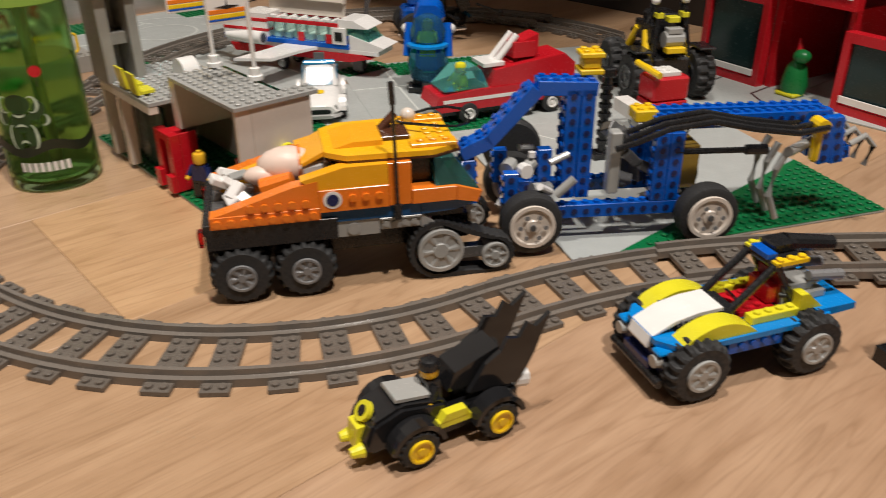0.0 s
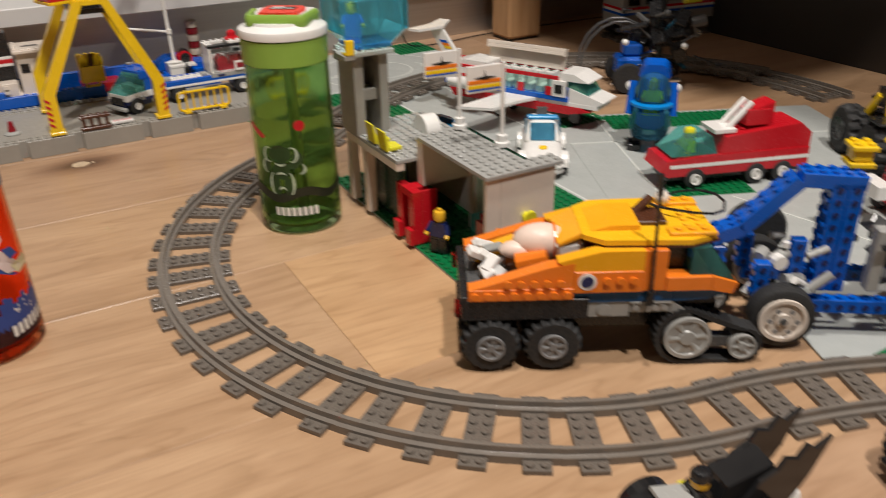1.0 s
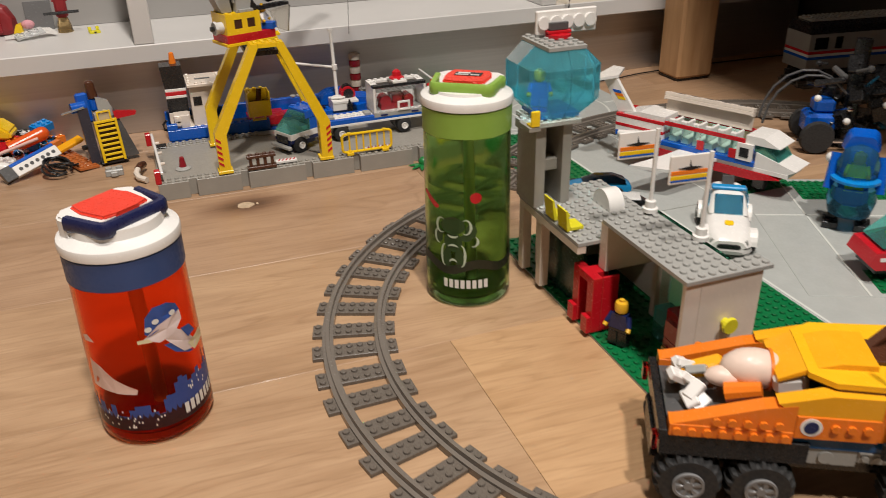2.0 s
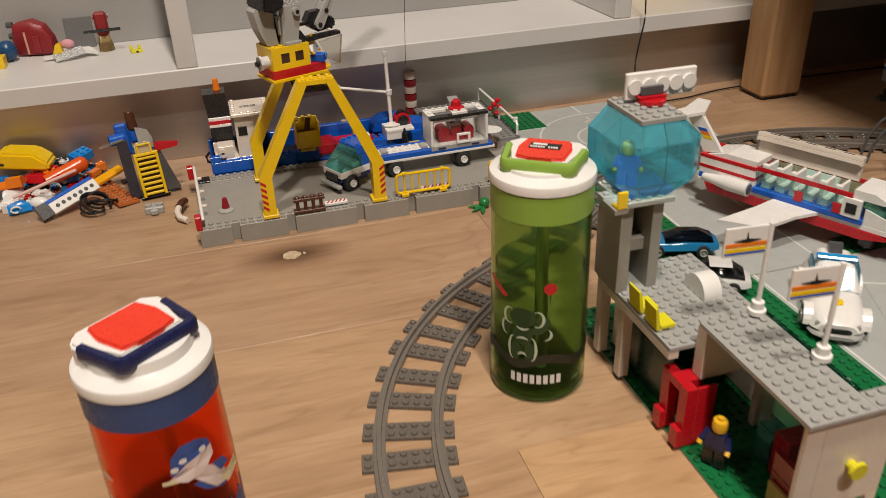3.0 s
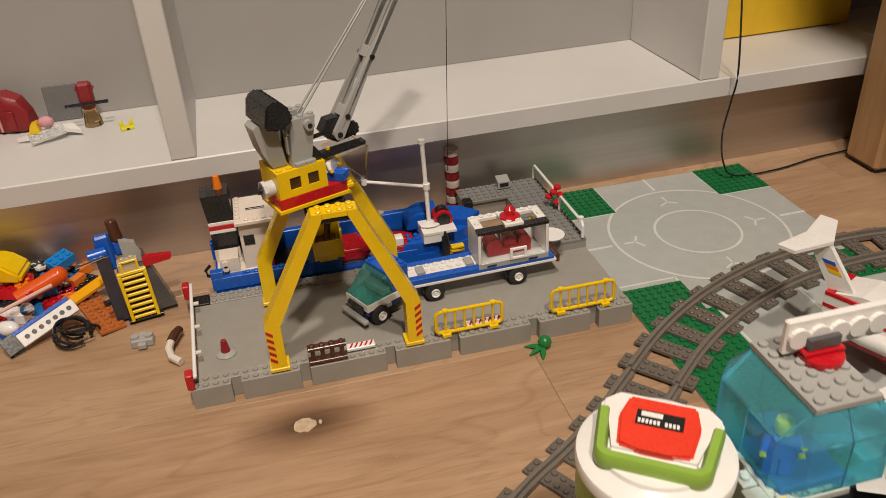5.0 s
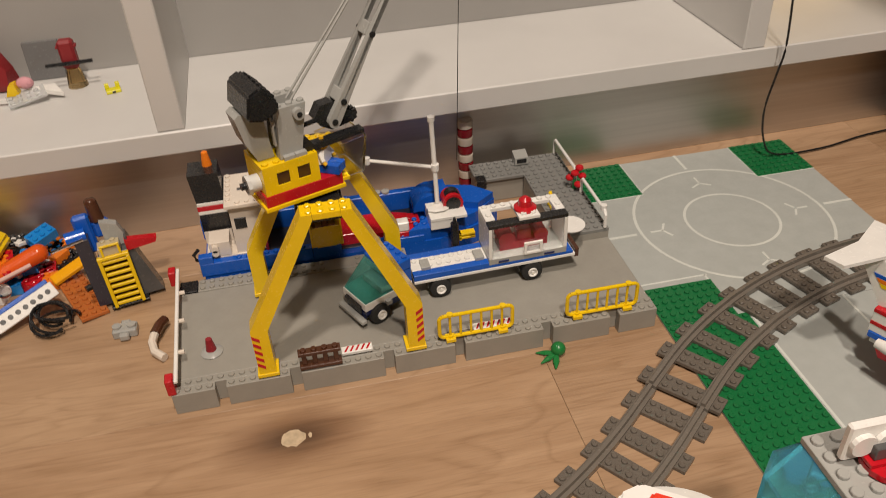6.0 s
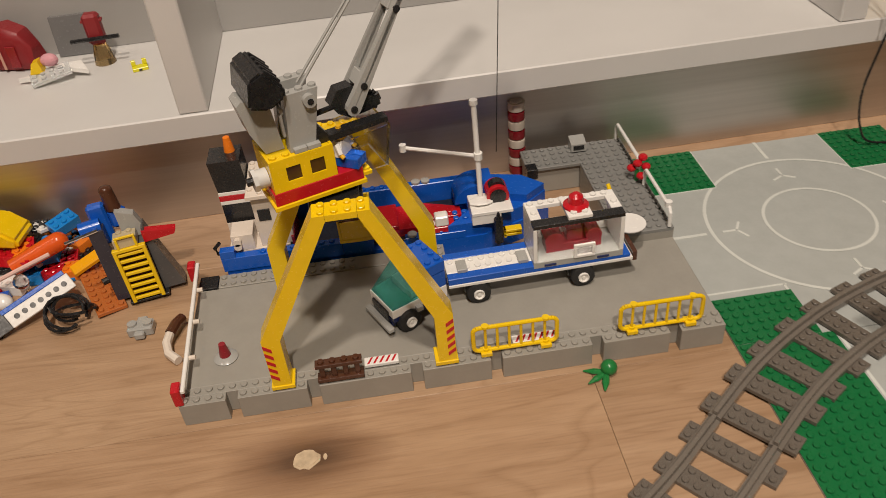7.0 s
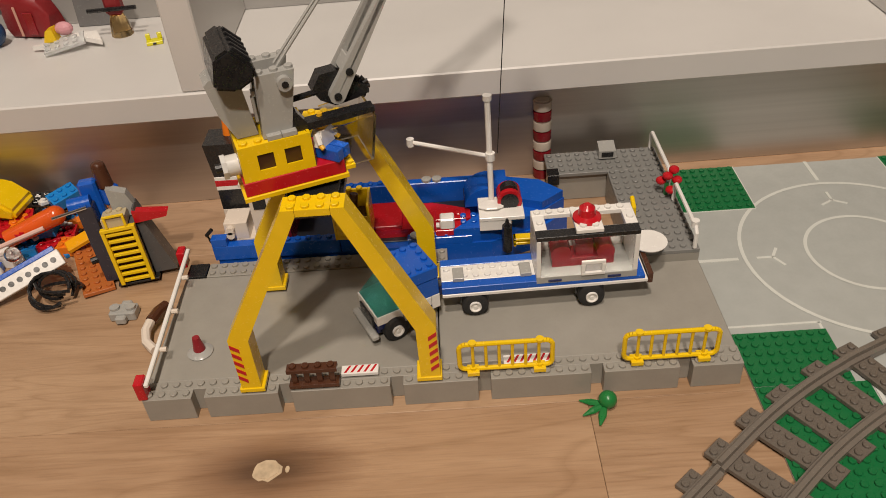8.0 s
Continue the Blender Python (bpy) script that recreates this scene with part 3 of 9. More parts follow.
# ---- harbour ----
def harbour():
    hb = thing("harbour_platform", "grey raised toy harbour quay with studded rim", "toy harbour", at=pose(0, 0, 0))
    edges = [(0, 4), (5, 11), (12, 20), (21, 27), (28, 36), (37, 43), (44, 48)]
    for a, b in edges:
        s = Shape().box((a * S + 0.0001, 0, 0), (b * S - 0.0001, 0.0078, 0.0192))
        s.studs(a * S, 0, 0.0192, b - a, 1, seg=10)
        part("quay_block", s, OLDGREY, hb)
    s = Shape().box((0, 0.0079, 0.0002), (0.384, 0.0159, 0.0192))
    s.studs(0, 0.008, 0.0192, 48, 1, seg=10)
    part("quay_wall", s, OLDGREY, hb)
    part("deck", Shape().box((0.0002, 0.0162, 0.0005), (0.1915, 0.1225, 0.0186), bevel=0.0006).box((0.1922, 0.0162, 0.0005), (0.3838, 0.1225, 0.0186), bevel=0.0006), OLDGREY, hb, "smooth grey quay deck")
    s = Shape().box((0.016, 0.1228, 0.0005), (0.200, 0.1385, 0.0192))
    s.studs(0.016, 0.1225, 0.0192, 23, 2, seg=8, skip=lambda i, j: 13 < i < 17)
    part("quay_edge", s, OLDGREY, hb)
    part("tile", Shape().box((0.0005, 0.1228, 0.0005), (0.0155, 0.1385, 0.0200)), BLACK, hb, "black end tile")
    # raised dock with a well
    d = Shape()
    d.box((0.288, 0.2165, 0.0256), (0.3838, 0.2500, 0.0288)).box((0.337, 0.1050, 0.0256), (0.3838, 0.2163, 0.0288))
    d.studs(0.288, 0.2175, 0.0288, 12, 4, seg=8).studs(0.3365, 0.1055, 0.0288, 6, 14, seg=8, skip=lambda i, j: i < 3 and j < 3)
    part("dock_plate", d, plastic("dock_grey", (0.21, 0.21, 0.20), 0.35), hb, "darker grey studded dock plate")
    part("dock_wall", Shape().box((0.337, 0.1228, 0.0004), (0.3838, 0.2163, 0.0255)).box((0.290, 0.2200, 0.0004), (0.3838, 0.2490, 0.0255)), OLDGREY, hb)
    part("dock_ramp", Shape().prism([(0.105, 0.0187), (0.1226, 0.0187), (0.1226, 0.0255), (0.105, 0.0255)], 0.339, 0.3836, "x"), OLDGREY, hb)
    part("bollard", Shape().box((0.286, 0.205, 0.0255), (0.2955, 0.2163, 0.0352)), BLACK, hb, "black bollard block")


harbour()


def barrier():
    b = thing("barrier", "long white barrier beam between two red posts", "barrier", at=pose(0.0058, 0.0050, 0.0192, 0, 0, 2.2))
    part("beam", Shape().box((-0.0015, -0.004, 0.0105), (0.0015, 0.138, 0.0135), bevel=0.0006), WHITE, b)
    for y in (-0.005, 0.130):
        part("post", Shape().box((-0.0078, y, 0.0002), (-0.0017, y + 0.010, 0.0150), bevel=0.0008), RED, b, "red post")
    for y in (0.03, 0.068, 0.105):
        part("clip", Shape().rod((0.0016, y, 0.011), (0.006, y, 0.011), 0.0018, seg=8), CREAM, b)


barrier()


def buoy():
    b = thing("buoy", "small red cone on a grey round dish", "toy cone", at=pose(0.029, 0.042, 0.0187))
    part("dish", Shape().lathe([(0.0085, 0), (0.0088, 0.001), (0.006, 0.0028), (0.0034, 0.0032)]), LGREY, b, smooth=True)
    part("cone", Shape().lathe([(0.0042, 0.0032), (0.0040, 0.0045), (0.0026, 0.0130), (0.0024, 0.0140)], seg=16), DRED, b, "red cone", True)


buoy()


def brown_gate():
    g = thing("grille_fence", "dark brown low slatted fence on the quay", "toy fence", at=pose(0.096, 0.0003, 0.0209))
    b = Shape().box((0, 0, 0), (0.032, 0.0076, 0.0032))
    part("foot", b, BROWN, g)
    t = Shape().box((0, 0.0005, 0.0128), (0.032, 0.0071, 0.0160))
    t.studs(0, 0, 0.0160, 4, 1)
    part("top_rail", t, BROWN, g)
    for i in range(4):
        part("slat", Shape().box((i * S + 0.0022, 0.002, 0.0032), (i * S + 0.0058, 0.0052, 0.0128)), BROWN, g)


brown_gate()


def striped_tiles():
    for x, n in ((0.1285, 3), (0.233, 4)):
        t = thing("striped_tile", "white tile with red hazard stripes on the quay", "toy tile", "hazard tiles", pose(x, 0.0082, 0.0209))
        part("tile", Shape().box((0, 0, 0), (n * S, 0.0076, 0.0030), bevel=0.0004), WHITE, t)
        for k in range(n * 2 - 1):
            x0 = 0.0018 + k * 0.0042
            part("stripe", Shape().prism([(x0, 0.0008), (x0 + 0.0016, 0.0008), (x0 + 0.0046, 0.0068), (x0 + 0.0030, 0.0068)], 0.0029, 0.0032, "z"), RED, t, "red stripe")


striped_tiles()


def yellow_fence():
    f = thing("railing", "yellow moulded railing clipped on the quay rim", "toy railing", "quay railings", pose(0.205, 0.0015, 0.0209))
    w, h = 0.0585, 0.0245
    pts = []
    for cx, cz, a0 in ((w - 0.004, h - 0.004, 0), (0.004, h - 0.004, 90), (0.004, 0.0072, 180), (w - 0.004, 0.0072, 270)):
        for k in range(5):
            a = radians(a0 + k * 22.5)
            pts.append((cx + 0.004 * math.cos(a), 0.004, cz + 0.004 * math.sin(a)))
    fr = Shape()
    for a, b in zip(pts, pts[1:] + pts[:1]):
        fr.rod(a, b, 0.0016, seg=8)
    part("frame", fr, YELLOW, f, smooth=True)
    for i in range(6):
        x = 0.0085 + i * 0.0083
        part("bar", Shape().rod((x, 0.004, 0.0035), (x, 0.004, h), 0.0011, seg=8), YELLOW, f)
    for x in (0.0045, 0.0465):
        part("foot", Shape().box((x, 0, 0), (x + 0.0078, 0.0078, 0.0032)).rod((x + 0.004, 0.004, 0.003), (x + 0.004, 0.004, 0.005), 0.0024, seg=10), YELLOW, f)
        part("knob", Shape().lathe([(0.0016, h - 0.0012), (0.0026, h), (0.0026, h + 0.0018), (0.0012, h + 0.0018)], (x + 0.004, 0.004, 0), 12), YELLOW, f)
    copy_thing(f, pose(0.3085, 0.0015, 0.0209))


yellow_fence()


def crane():
    c = thing("harbour_crane", "yellow gantry harbour crane with grey lattice jib", "toy crane", at=pose(0, 0, 0.0209))
    z0 = 0.0209

    def zz(p):
        return [(x, z - z0) for x, z in p]
    outline = zz([(0.066, 0.0241), (0.066, 0.066), (0.1155, 0.1575), (0.1500, 0.1575), (0.1925, 0.066), (0.1925, 0.0241), (0.1800, 0.0241), (0.1800, 0.0645), (0.1425, 0.1532), (0.1230, 0.1532), (0.0785, 0.0645), (0.0785, 0.0241)])
    left = [outline[i] for i in (0, 1, 2)] + [(0.1230, outline[2][1]), outline[9], outline[10], outline[11]]
    right = [outline[i] for i in (5, 4, 3)] + [(0.1425, outline[3][1]), outline[8], outline[7], outline[6]]
    top = [(0.1232, 0.1575 - z0), (0.1423, 0.1575 - z0), (0.1423, 0.1532 - z0), (0.1232, 0.1532 - z0)]
    for y in (0.0010, 0.1000):
        for o in (left, right):
            leg = part("leg", Shape().prism(o, y, y + 0.0140, "y"), YELLOW, c)
            x0 = 0.0645 if o is left else 0.1775
            part("foot_plate", Shape().box((x0, y - 0.0008, 0), (x0 + 0.0160, y + 0.0152, 0.0032)), YELLOW, leg)
            if y < 0.05:
                for k in range(5):
                    xa, xb = (0.0662, 0.0715) if o is left else (0.1923, 0.1870)
                    zb = 0.008 + k * 0.0066
                    s = Shape().prism([(xa, zb + 0.004), (xb, zb), (xb, zb + 0.003), (xa, zb + 0.007)], y - 0.0004, y + 0.0001, "y")
                    part("stripe", s, RED, leg, "red hazard stripe")
        part("beam", Shape().prism(top, y, y + 0.0140, "y").studs(0.117, y - 0.001, 0.1575 - z0, 4, 2), YELLOW, c)
    part("bridge", Shape().box((0.112, 0.0152, 0.1420 - z0), (0.146, 0.0998, 0.1465 - z0)).box((0.114, 0.026, 0.1465 - z0), (0.144, 0.088, 0.1500 - z0)), BLACK, c, "black bridge plate between the frames")
    part("turntable", Shape().lathe([(0.017, 0.1500 - z0), (0.017, 0.1530 - z0), (0.012, 0.1530 - z0)], (0.129, 0.052, 0)), BLACK, c)
    # cab, turned on the gantry
    m = pose(0.118, 0.045, 0.1531 - z0, 0, 0, 20)
    base = part("cab_floor", Shape().box((-0.032, -0.018, 0), (0.028, 0.018, 0.0030), m), YELLOW, c)
    red = Shape().box((-0.0305, -0.0170, 0.0031), (0.0265, 0.0170, 0.0115), m)
    part("cab_band", red, RED, c, "red band under the cab")
    x0, x1, zb, zt = -0.0295, 0.0105, 0.0116, 0.0330
    ws = [(-0.0200, -0.0110), (-0.0050, 0.0040)]
    za, zc = 0.0172, 0.0268
    cab = part("cab_front", Shape().pierced([x0, *ws[0], *ws[1], x1], [zb, za, zc, zt], ((1, 1), (3, 1)), -0.0165, -0.0148, m), YELLOW, c, "yellow cab front with two windows")
    part("cab_shell", Shape().prism([(x0, -0.0147), (x0 + 0.0015, -0.0147), (x0 + 0.0015, 0.0150), (x1 - 0.0015, 0.0150), (x1 - 0.0015, -0.0147), (x1, -0.0147), (x1, 0.0165), (x0, 0.0165)], zb, zt, "z", m), YELLOW, c)
    part("cab_roof", Shape().box((x0 + 0.0016, -0.0147, zt - 0.0032), (x1 - 0.0016, 0.0149, zt - 0.0004), m).studs(x0, -0.016, zt - 0.0004, 5, 4, m, skip=lambda i, j: i > 1 or j in (1, 2)), YELLOW, c)
    for a, b in ws:
        part("window", Shape().box((a, -0.0156, za), (b, -0.0151, zc), m), plastic("window_brown", (0.055, 0.022, 0.010), 0.15), cab, "dark brown window pane")
    part("roof_tile", Shape().box((-0.0125, -0.0158, zt), (-0.0045, -0.0095, zt + 0.0030), m).box((-0.0043, -0.0158, zt), (0.0040, -0.0095, zt + 0.0030), m), LGREY, cab, "light grey roof tile")
    p, q = m @ Vector((-0.0297, -0.006, 0.019)), m @ Vector((-0.0390, -0.006, 0.019))
    drum = part("drum", Shape().rod(p, q, 0.0060, seg=20).rod(p.lerp(q, 0.72), q, 0.0072, seg=8), plastic("drum_white", (0.62, 0.62, 0.60)), c, "white round drum", True)
    part("drum_knob", Shape().rod(q, m @ Vector((-0.0425, -0.006, 0.019)), 0.0026, seg=10), BLACK, drum)
    # mast of two upright grey plates, wider at the top
    for y in (-0.0125, 0.0065):
        s = Shape().prism([(-0.0142, 0.0331), (0.0016, 0.0331), (0.0092, 0.0690), (-0.0112, 0.0690)], y, y + 0.0072, "y", m)
        s.studs(-0.0130, y - 0.0004, 0.0690, 3, 1, m)
        part("mast_plate", s, LGREY, c, "light grey mast plate")
    # Dark grey filler paints the shade of the open gap between the plates.
    part("mast_gap_shade", Shape().box((-0.0115, -0.0052, 0.0332), (0.0010, 0.0063, 0.0580), m), DGREY, c, "dark filler drawn as shade between the mast plates")
    part("mast_hook", Shape().box((-0.0150, -0.0108, 0.0575), (-0.0128, -0.0070, 0.0610), m).box((-0.0156, -0.0108, 0.0430), (-0.0140, -0.0070, 0.0574), m), LGREY, c)
    bush = part("axle_bush", Shape().rod(m @ Vector((0.0025, -0.0126, 0.0632)), m @ Vector((0.0025, -0.0165, 0.0632)), 0.0040, seg=16), LGREY, c, "light grey axle bush", True)
    part("axle_end", Shape().rod(m @ Vector((0.0025, -0.0166, 0.0632)), m @ Vector((0.0025, -0.0170, 0.0632)), 0.0019, seg=8), BLACK, bush)
    st = Shape().prism([(-0.0270, 0.0331), (-0.0155, 0.0331), (-0.0190, 0.0640), (-0.0340, 0.0690), (-0.0372, 0.0665), (-0.0335, 0.0480)], -0.0050, 0.0110, "y", m)
    st.rod(m @ Vector((-0.0290, -0.001, 0.0672)), m @ Vector((-0.0285, -0.001, 0.0692)), 0.0024, seg=8)
    part("stay", st, LGREY, c, "sloping light grey stay")
    cw = Shape().prism([(-0.0330, 0.0690), (-0.0300, 0.0850), (-0.0215, 0.0890), (-0.0105, 0.0770), (-0.0112, 0.0705), (-0.0215, 0.0655)], -0.0190, 0.0190, "y", m)
    bmesh.ops.bevel(cw.bm, geom=cw.bm.edges[:], offset=0.0016, segments=2, affect="EDGES")
    cwo = part("counterweight", cw, BLACK, c, "black ribbed counterweight block")
    for k in range(5):
        part("rib", Shape().box((-0.0060, -0.0012, -0.0010), (0.0060, 0.0012, 0.0012), m @ pose(-0.0160, -0.0140 + k * 0.0070, 0.0832, 0, 47, 0), 0.0005), BLACK, cwo)
    # jib of two flat arms joined by short plates
    foot = m @ Vector((0.0310, 0.0040, 0.0443))
    d = (m.to_3x3() @ Vector((0.0350, 0.0020, 0.0522))).normalized()
    tip = foot + d * 0.215
    n = m.to_3x3() @ Vector((0, 1, 0))
    up = d.cross(n).normalized()
    ln = (tip - foot).length
    for sg in (-1, 1):
        base = foot + n * sg * 0.0072
        mt = Matrix((d, n, up)).transposed().to_4x4()
        mt.translation = base
        b = Shape()
        edge = [(-0.0046 * math.cos(radians(a)), -0.0046 * math.sin(radians(a))) for a in range(-90, 91, 30)]
        b.prism(edge + [(ln, 0.0042), (ln, -0.0042)], -0.0022, 0.0022, "y", mt)
        arm = part("jib_arm", b, LGREY, c, "light grey flat jib arm")
        for k in (0.0, 0.0152, 0.0640):
            a0 = base + d * k
            part("pin", Shape().rod(a0 + n * sg * 0.0018, a0 + n * sg * 0.0030, 0.0022, seg=10), BLACK, arm, "black pin")
    for f in (0.0175, 0.0660, 0.1150, 0.1640, 0.2050):
        mt = Matrix((d, n, up)).transposed().to_4x4()
        mt.translation = foot + d * f
        part("jib_plate", Shape().box((-0.0045, -0.0052, -0.0036), (0.0045, 0.0052, 0.0036), mt, 0.0005), LGREY, c, "light grey cross plate")
    part("jib_tip", Shape().rod(tip - n * 0.011, tip + n * 0.011, 0.0032, seg=12), BLACK, c)
    wn = Shape().prism([(0.0180, 0.0485), (0.0235, 0.0570), (0.0330, 0.0575), (0.0400, 0.0500), (0.0490, 0.0450), (0.0500, 0.0405), (0.0430, 0.0385), (0.0300, 0.0370), (0.0220, 0.0420)], -0.0008, 0.0088, "y", m)
    for k in range(6):
        a = radians(-50 + k * 24)
        wn.rod(m @ Vector((0.042 + 0.005 * math.cos(a), 0.003, 0.0430 + 0.0045 * math.sin(a))), m @ Vector((0.042 + 0.0095 * math.cos(a), 0.003, 0.0430 + 0.0075 * math.sin(a))), 0.0015, seg=6)
    part("winch", wn, BLACK, c, "black toothed winch")
    part("winch_axle", Shape().rod(m @ Vector((0.0040, -0.002, 0.0470)), m @ Vector((0.0220, 0.001, 0.0470)), 0.0018, seg=8), BLACK, c)
    part("jib_bracket", Shape().prism([(0.0022, 0.0332), (0.0090, 0.0318), (0.0490, 0.0338), (0.0490, 0.0368), (0.0110, 0.0362), (0.0060, 0.0440), (0.0030, 0.0440)], -0.0120, -0.0040, "y", m), BLACK, c, "black bracket under the jib")
    for dy in (-0.006, 0.0):
        part("stay_line", Shape().rod(m @ Vector((0.0010, dy, 0.0690)), tip, 0.0009, seg=6), LGREY, c)
    part("hoist_line", Shape().rod((0.2365, 0.066, 0.145 - z0), tip, 0.0003, seg=5), BLACK, c, "thin black hoist line")
    glass = clear("grey_clear_plastic", (0.80, 0.78, 0.74), 0.18, 1.12)
    side = [(0.0225, 0.0310), (0.0486, 0.0337), (0.0440, 0.0062), (0.0330, 0.0062)]
    for y in (-0.0158, 0.0146):
        part("windscreen", Shape().prism(side, y, y + 0.0012, "y", m), glass, c, "clear grey windscreen side").visible_shadow = False
    part("windscreen", Shape().prism([(0.0474, 0.0336), (0.0486, 0.0336), (0.0440, 0.0062), (0.0428, 0.0062)], -0.0145, 0.0145, "y", m), glass, c, "clear grey windscreen front").visible_shadow = False
    part("cab_stud_row", Shape().box((0.0270, -0.0150, 0.0031), (0.0330, 0.0150, 0.0060), m).studs(0.0262, -0.016, 0.0060, 1, 4, m), YELLOW, c)
    doll(pose(0, 0, z0) @ m @ pose(0.0190, -0.0060, 0.0118, 0, 0, 40) @ Matrix.Scale(0.8, 4), WHITE, BLUE, None, True, "seated toy figure in white and blue in the crane cab")
    # grab hanging under the bridge
    gr = thing("container", "yellow open container standing on the ship", "toy container", at=pose(0.132, 0.140, 0.0415))
    s = Shape().box((-0.014, -0.012, 0), (0.014, 0.012, 0.0032)).box((-0.014, -0.012, 0.0032), (-0.0122, 0.012, 0.030)).box((0.0122, -0.012, 0.0032), (0.014, 0.012, 0.030)).box((-0.0121, 0.0102, 0.0032), (0.0121, 0.012, 0.030)).box((-0.0121, -0.012, 0.0032), (0.0121, -0.0102, 0.0195))
    s.studs(-0.0162 + 0.0022, 0.0063, 0.030, 3, 1).studs(-0.0145, -0.012, 0.0300, 1, 3, skip=lambda i, j: j > 1)
    part("body", s, YELLOW, gr)
    part("load", Shape().box((-0.009, -0.008, 0.0033), (0.009, 0.008, 0.016)).rod((0, -0.002, 0.016), (0.003, 0.001, 0.032), 0.0032, seg=10), BROWN, gr, "brown load")


crane()


def ship():
    s0 = thing("cargo_ship", "blue toy cargo ship with white bridge and red hold", "toy ship", at=pose(0.020, 0.142, 0))
    hull = Shape().prism([(0.002, 0.0), (0.215, 0.0), (0.255, 0.014), (0.278, 0.034), (0.262, 0.054), (0.215, 0.066), (0.002, 0.066)], 0.0004, 0.0200, "z")
    part("hull", hull, BLUE, s0)
    # bulwarks built of studded blocks
    near = Shape().box((0.0, -0.001, 0.0201), (0.098, 0.0065, 0.0330)).box((0.0, -0.001, 0.0331), (0.012, 0.0065, 0.0400))
    near.studs(0.030, -0.0012, 0.0330, 8, 1)
    part("bulwark", near, BLUE, s0, "blue near bulwark")
    far = Shape().box((0.0, 0.0580, 0.0201), (0.205, 0.0655, 0.0400), bevel=0.0006)
    far.studs(0.100, 0.0578, 0.0400, 5, 1)
    part("bulwark", far, BLUE, s0, "blue far bulwark")
    part("bulwark", Shape().box((0.150, 0.0, 0.0201), (0.200, 0.0070, 0.0270)).studs(0.152, -0.0005, 0.0270, 6, 1), BLUE, s0)
    for k in range(2):
        part("porthole", Shape().lathe([(0.0032, 0.0400), (0.0040, 0.0405), (0.0040, 0.0422), (0.0018, 0.0426)], (0.166 + k * 0.0085, 0.0615, 0), 14), LGREY, s0, "round grey stud")
    part("porthole", Shape().lathe([(0.0032, 0.0270), (0.0040, 0.0275), (0.0040, 0.0292), (0.0018, 0.0296)], (0.156, 0.0035, 0), 14), LGREY, s0, "round grey stud")
    part("hold_floor", Shape().box((0.056, 0.0072, 0.0201), (0.196, 0.0575, 0.0212)), plastic("hold_dark", (0.016, 0.018, 0.026), 0.4), s0, "dark hold floor")
    part("hold_wall", Shape().box((0.058, 0.0080, 0.0213), (0.0605, 0.0570, 0.0400)), DRED, s0, "dark red hold wall")
    # red tapered carrier lying in the hold
    car = Shape().prism([(0.100, 0.012), (0.170, 0.012), (0.186, 0.018), (0.200, 0.022), (0.200, 0.034), (0.186, 0.040), (0.170, 0.046), (0.100, 0.046)], 0.0213, 0.0285, "z")
    car.box((0.100, 0.0125, 0.0286), (0.146, 0.0455, 0.0320)).box((0.172, 0.016, 0.0286), (0.196, 0.0280, 0.0325))
    car.studs(0.178, 0.018, 0.0325, 2, 1)
    part("carrier", car, RED, s0, "red tapered carrier in the hold")
    part("tank", Shape().box((0.176, 0.002, 0.0326), (0.187, 0.012, 0.0420), bevel=0.0010).rod((0.1755, 0.004, 0.0360), (0.1730, 0.004, 0.0360), 0.0022, seg=8), WHITE, s0, "white block")
    part("tank_foot", Shape().box((0.172, 0.0015, 0.0271), (0.192, 0.0130, 0.0325)), RED, s0)
    # bow with a curved shoulder
    bow = Shape()
    bow.prism([(0.186, 0.0012), (0.214, 0.0012), (0.252, 0.015), (0.275, 0.034), (0.258, 0.053), (0.214, 0.064), (0.206, 0.064), (0.206, 0.020)], 0.0201, 0.0330, "z")
    bow.studs(0.190, 0.006, 0.0330, 3, 2)
    part("bow", bow, BLUE, s0)
    arch = [(0.196, 0.0331)] + [(0.2060 + 0.0200 * (1 - math.cos(radians(a))) - 0.010, 0.0331 + 0.0160 * math.sin(radians(a))) for a in range(15, 91, 15)] + [(0.2300, 0.0491), (0.2300, 0.0331)]
    part("shoulder", Shape().prism(arch, 0.0300, 0.0560, "y"), BLUE, s0, "curved blue shoulder", True)
    part("fore_deck", Shape().prism([(0.2302, 0.0300), (0.256, 0.020), (0.274, 0.034), (0.257, 0.052), (0.2302, 0.060)], 0.0331, 0.0400, "z"), BLUE, s0, "blue fore deck")
    part("hatch", Shape().box((0.1955, 0.0330, 0.0360), (0.1962, 0.0440, 0.0420)), NAVY, s0)
    br = Shape().box((0.006, 0.008, 0.0201), (0.056, 0.056, 0.0330)).box((0.010, 0.008, 0.0331), (0.028, 0.028, 0.0480)).box((0.033, 0.010, 0.0331), (0.0600, 0.056, 0.0820)).box((0.0305, 0.004, 0.0821), (0.0740, 0.058, 0.0855))
    br.studs(0.030, 0.010, 0.0855, 1, 6).studs(0.038, 0.004, 0.0855, 4, 1).studs(0.066, 0.012, 0.0855, 1, 5)
    bridge = part("bridge", br, CREAM, s0, "aged white wheelhouse")
    part("roof_mark", Shape().box((0.042, 0.0280, 0.0856), (0.060, 0.0310, 0.0866)), BLACK, bridge, "dark grille on the roof")
    for x in (0.036,):
        part("window", Shape().box((x, 0.0094, 0.058), (x + 0.010, 0.0102, 0.069)), BLACK, bridge, "dark window")
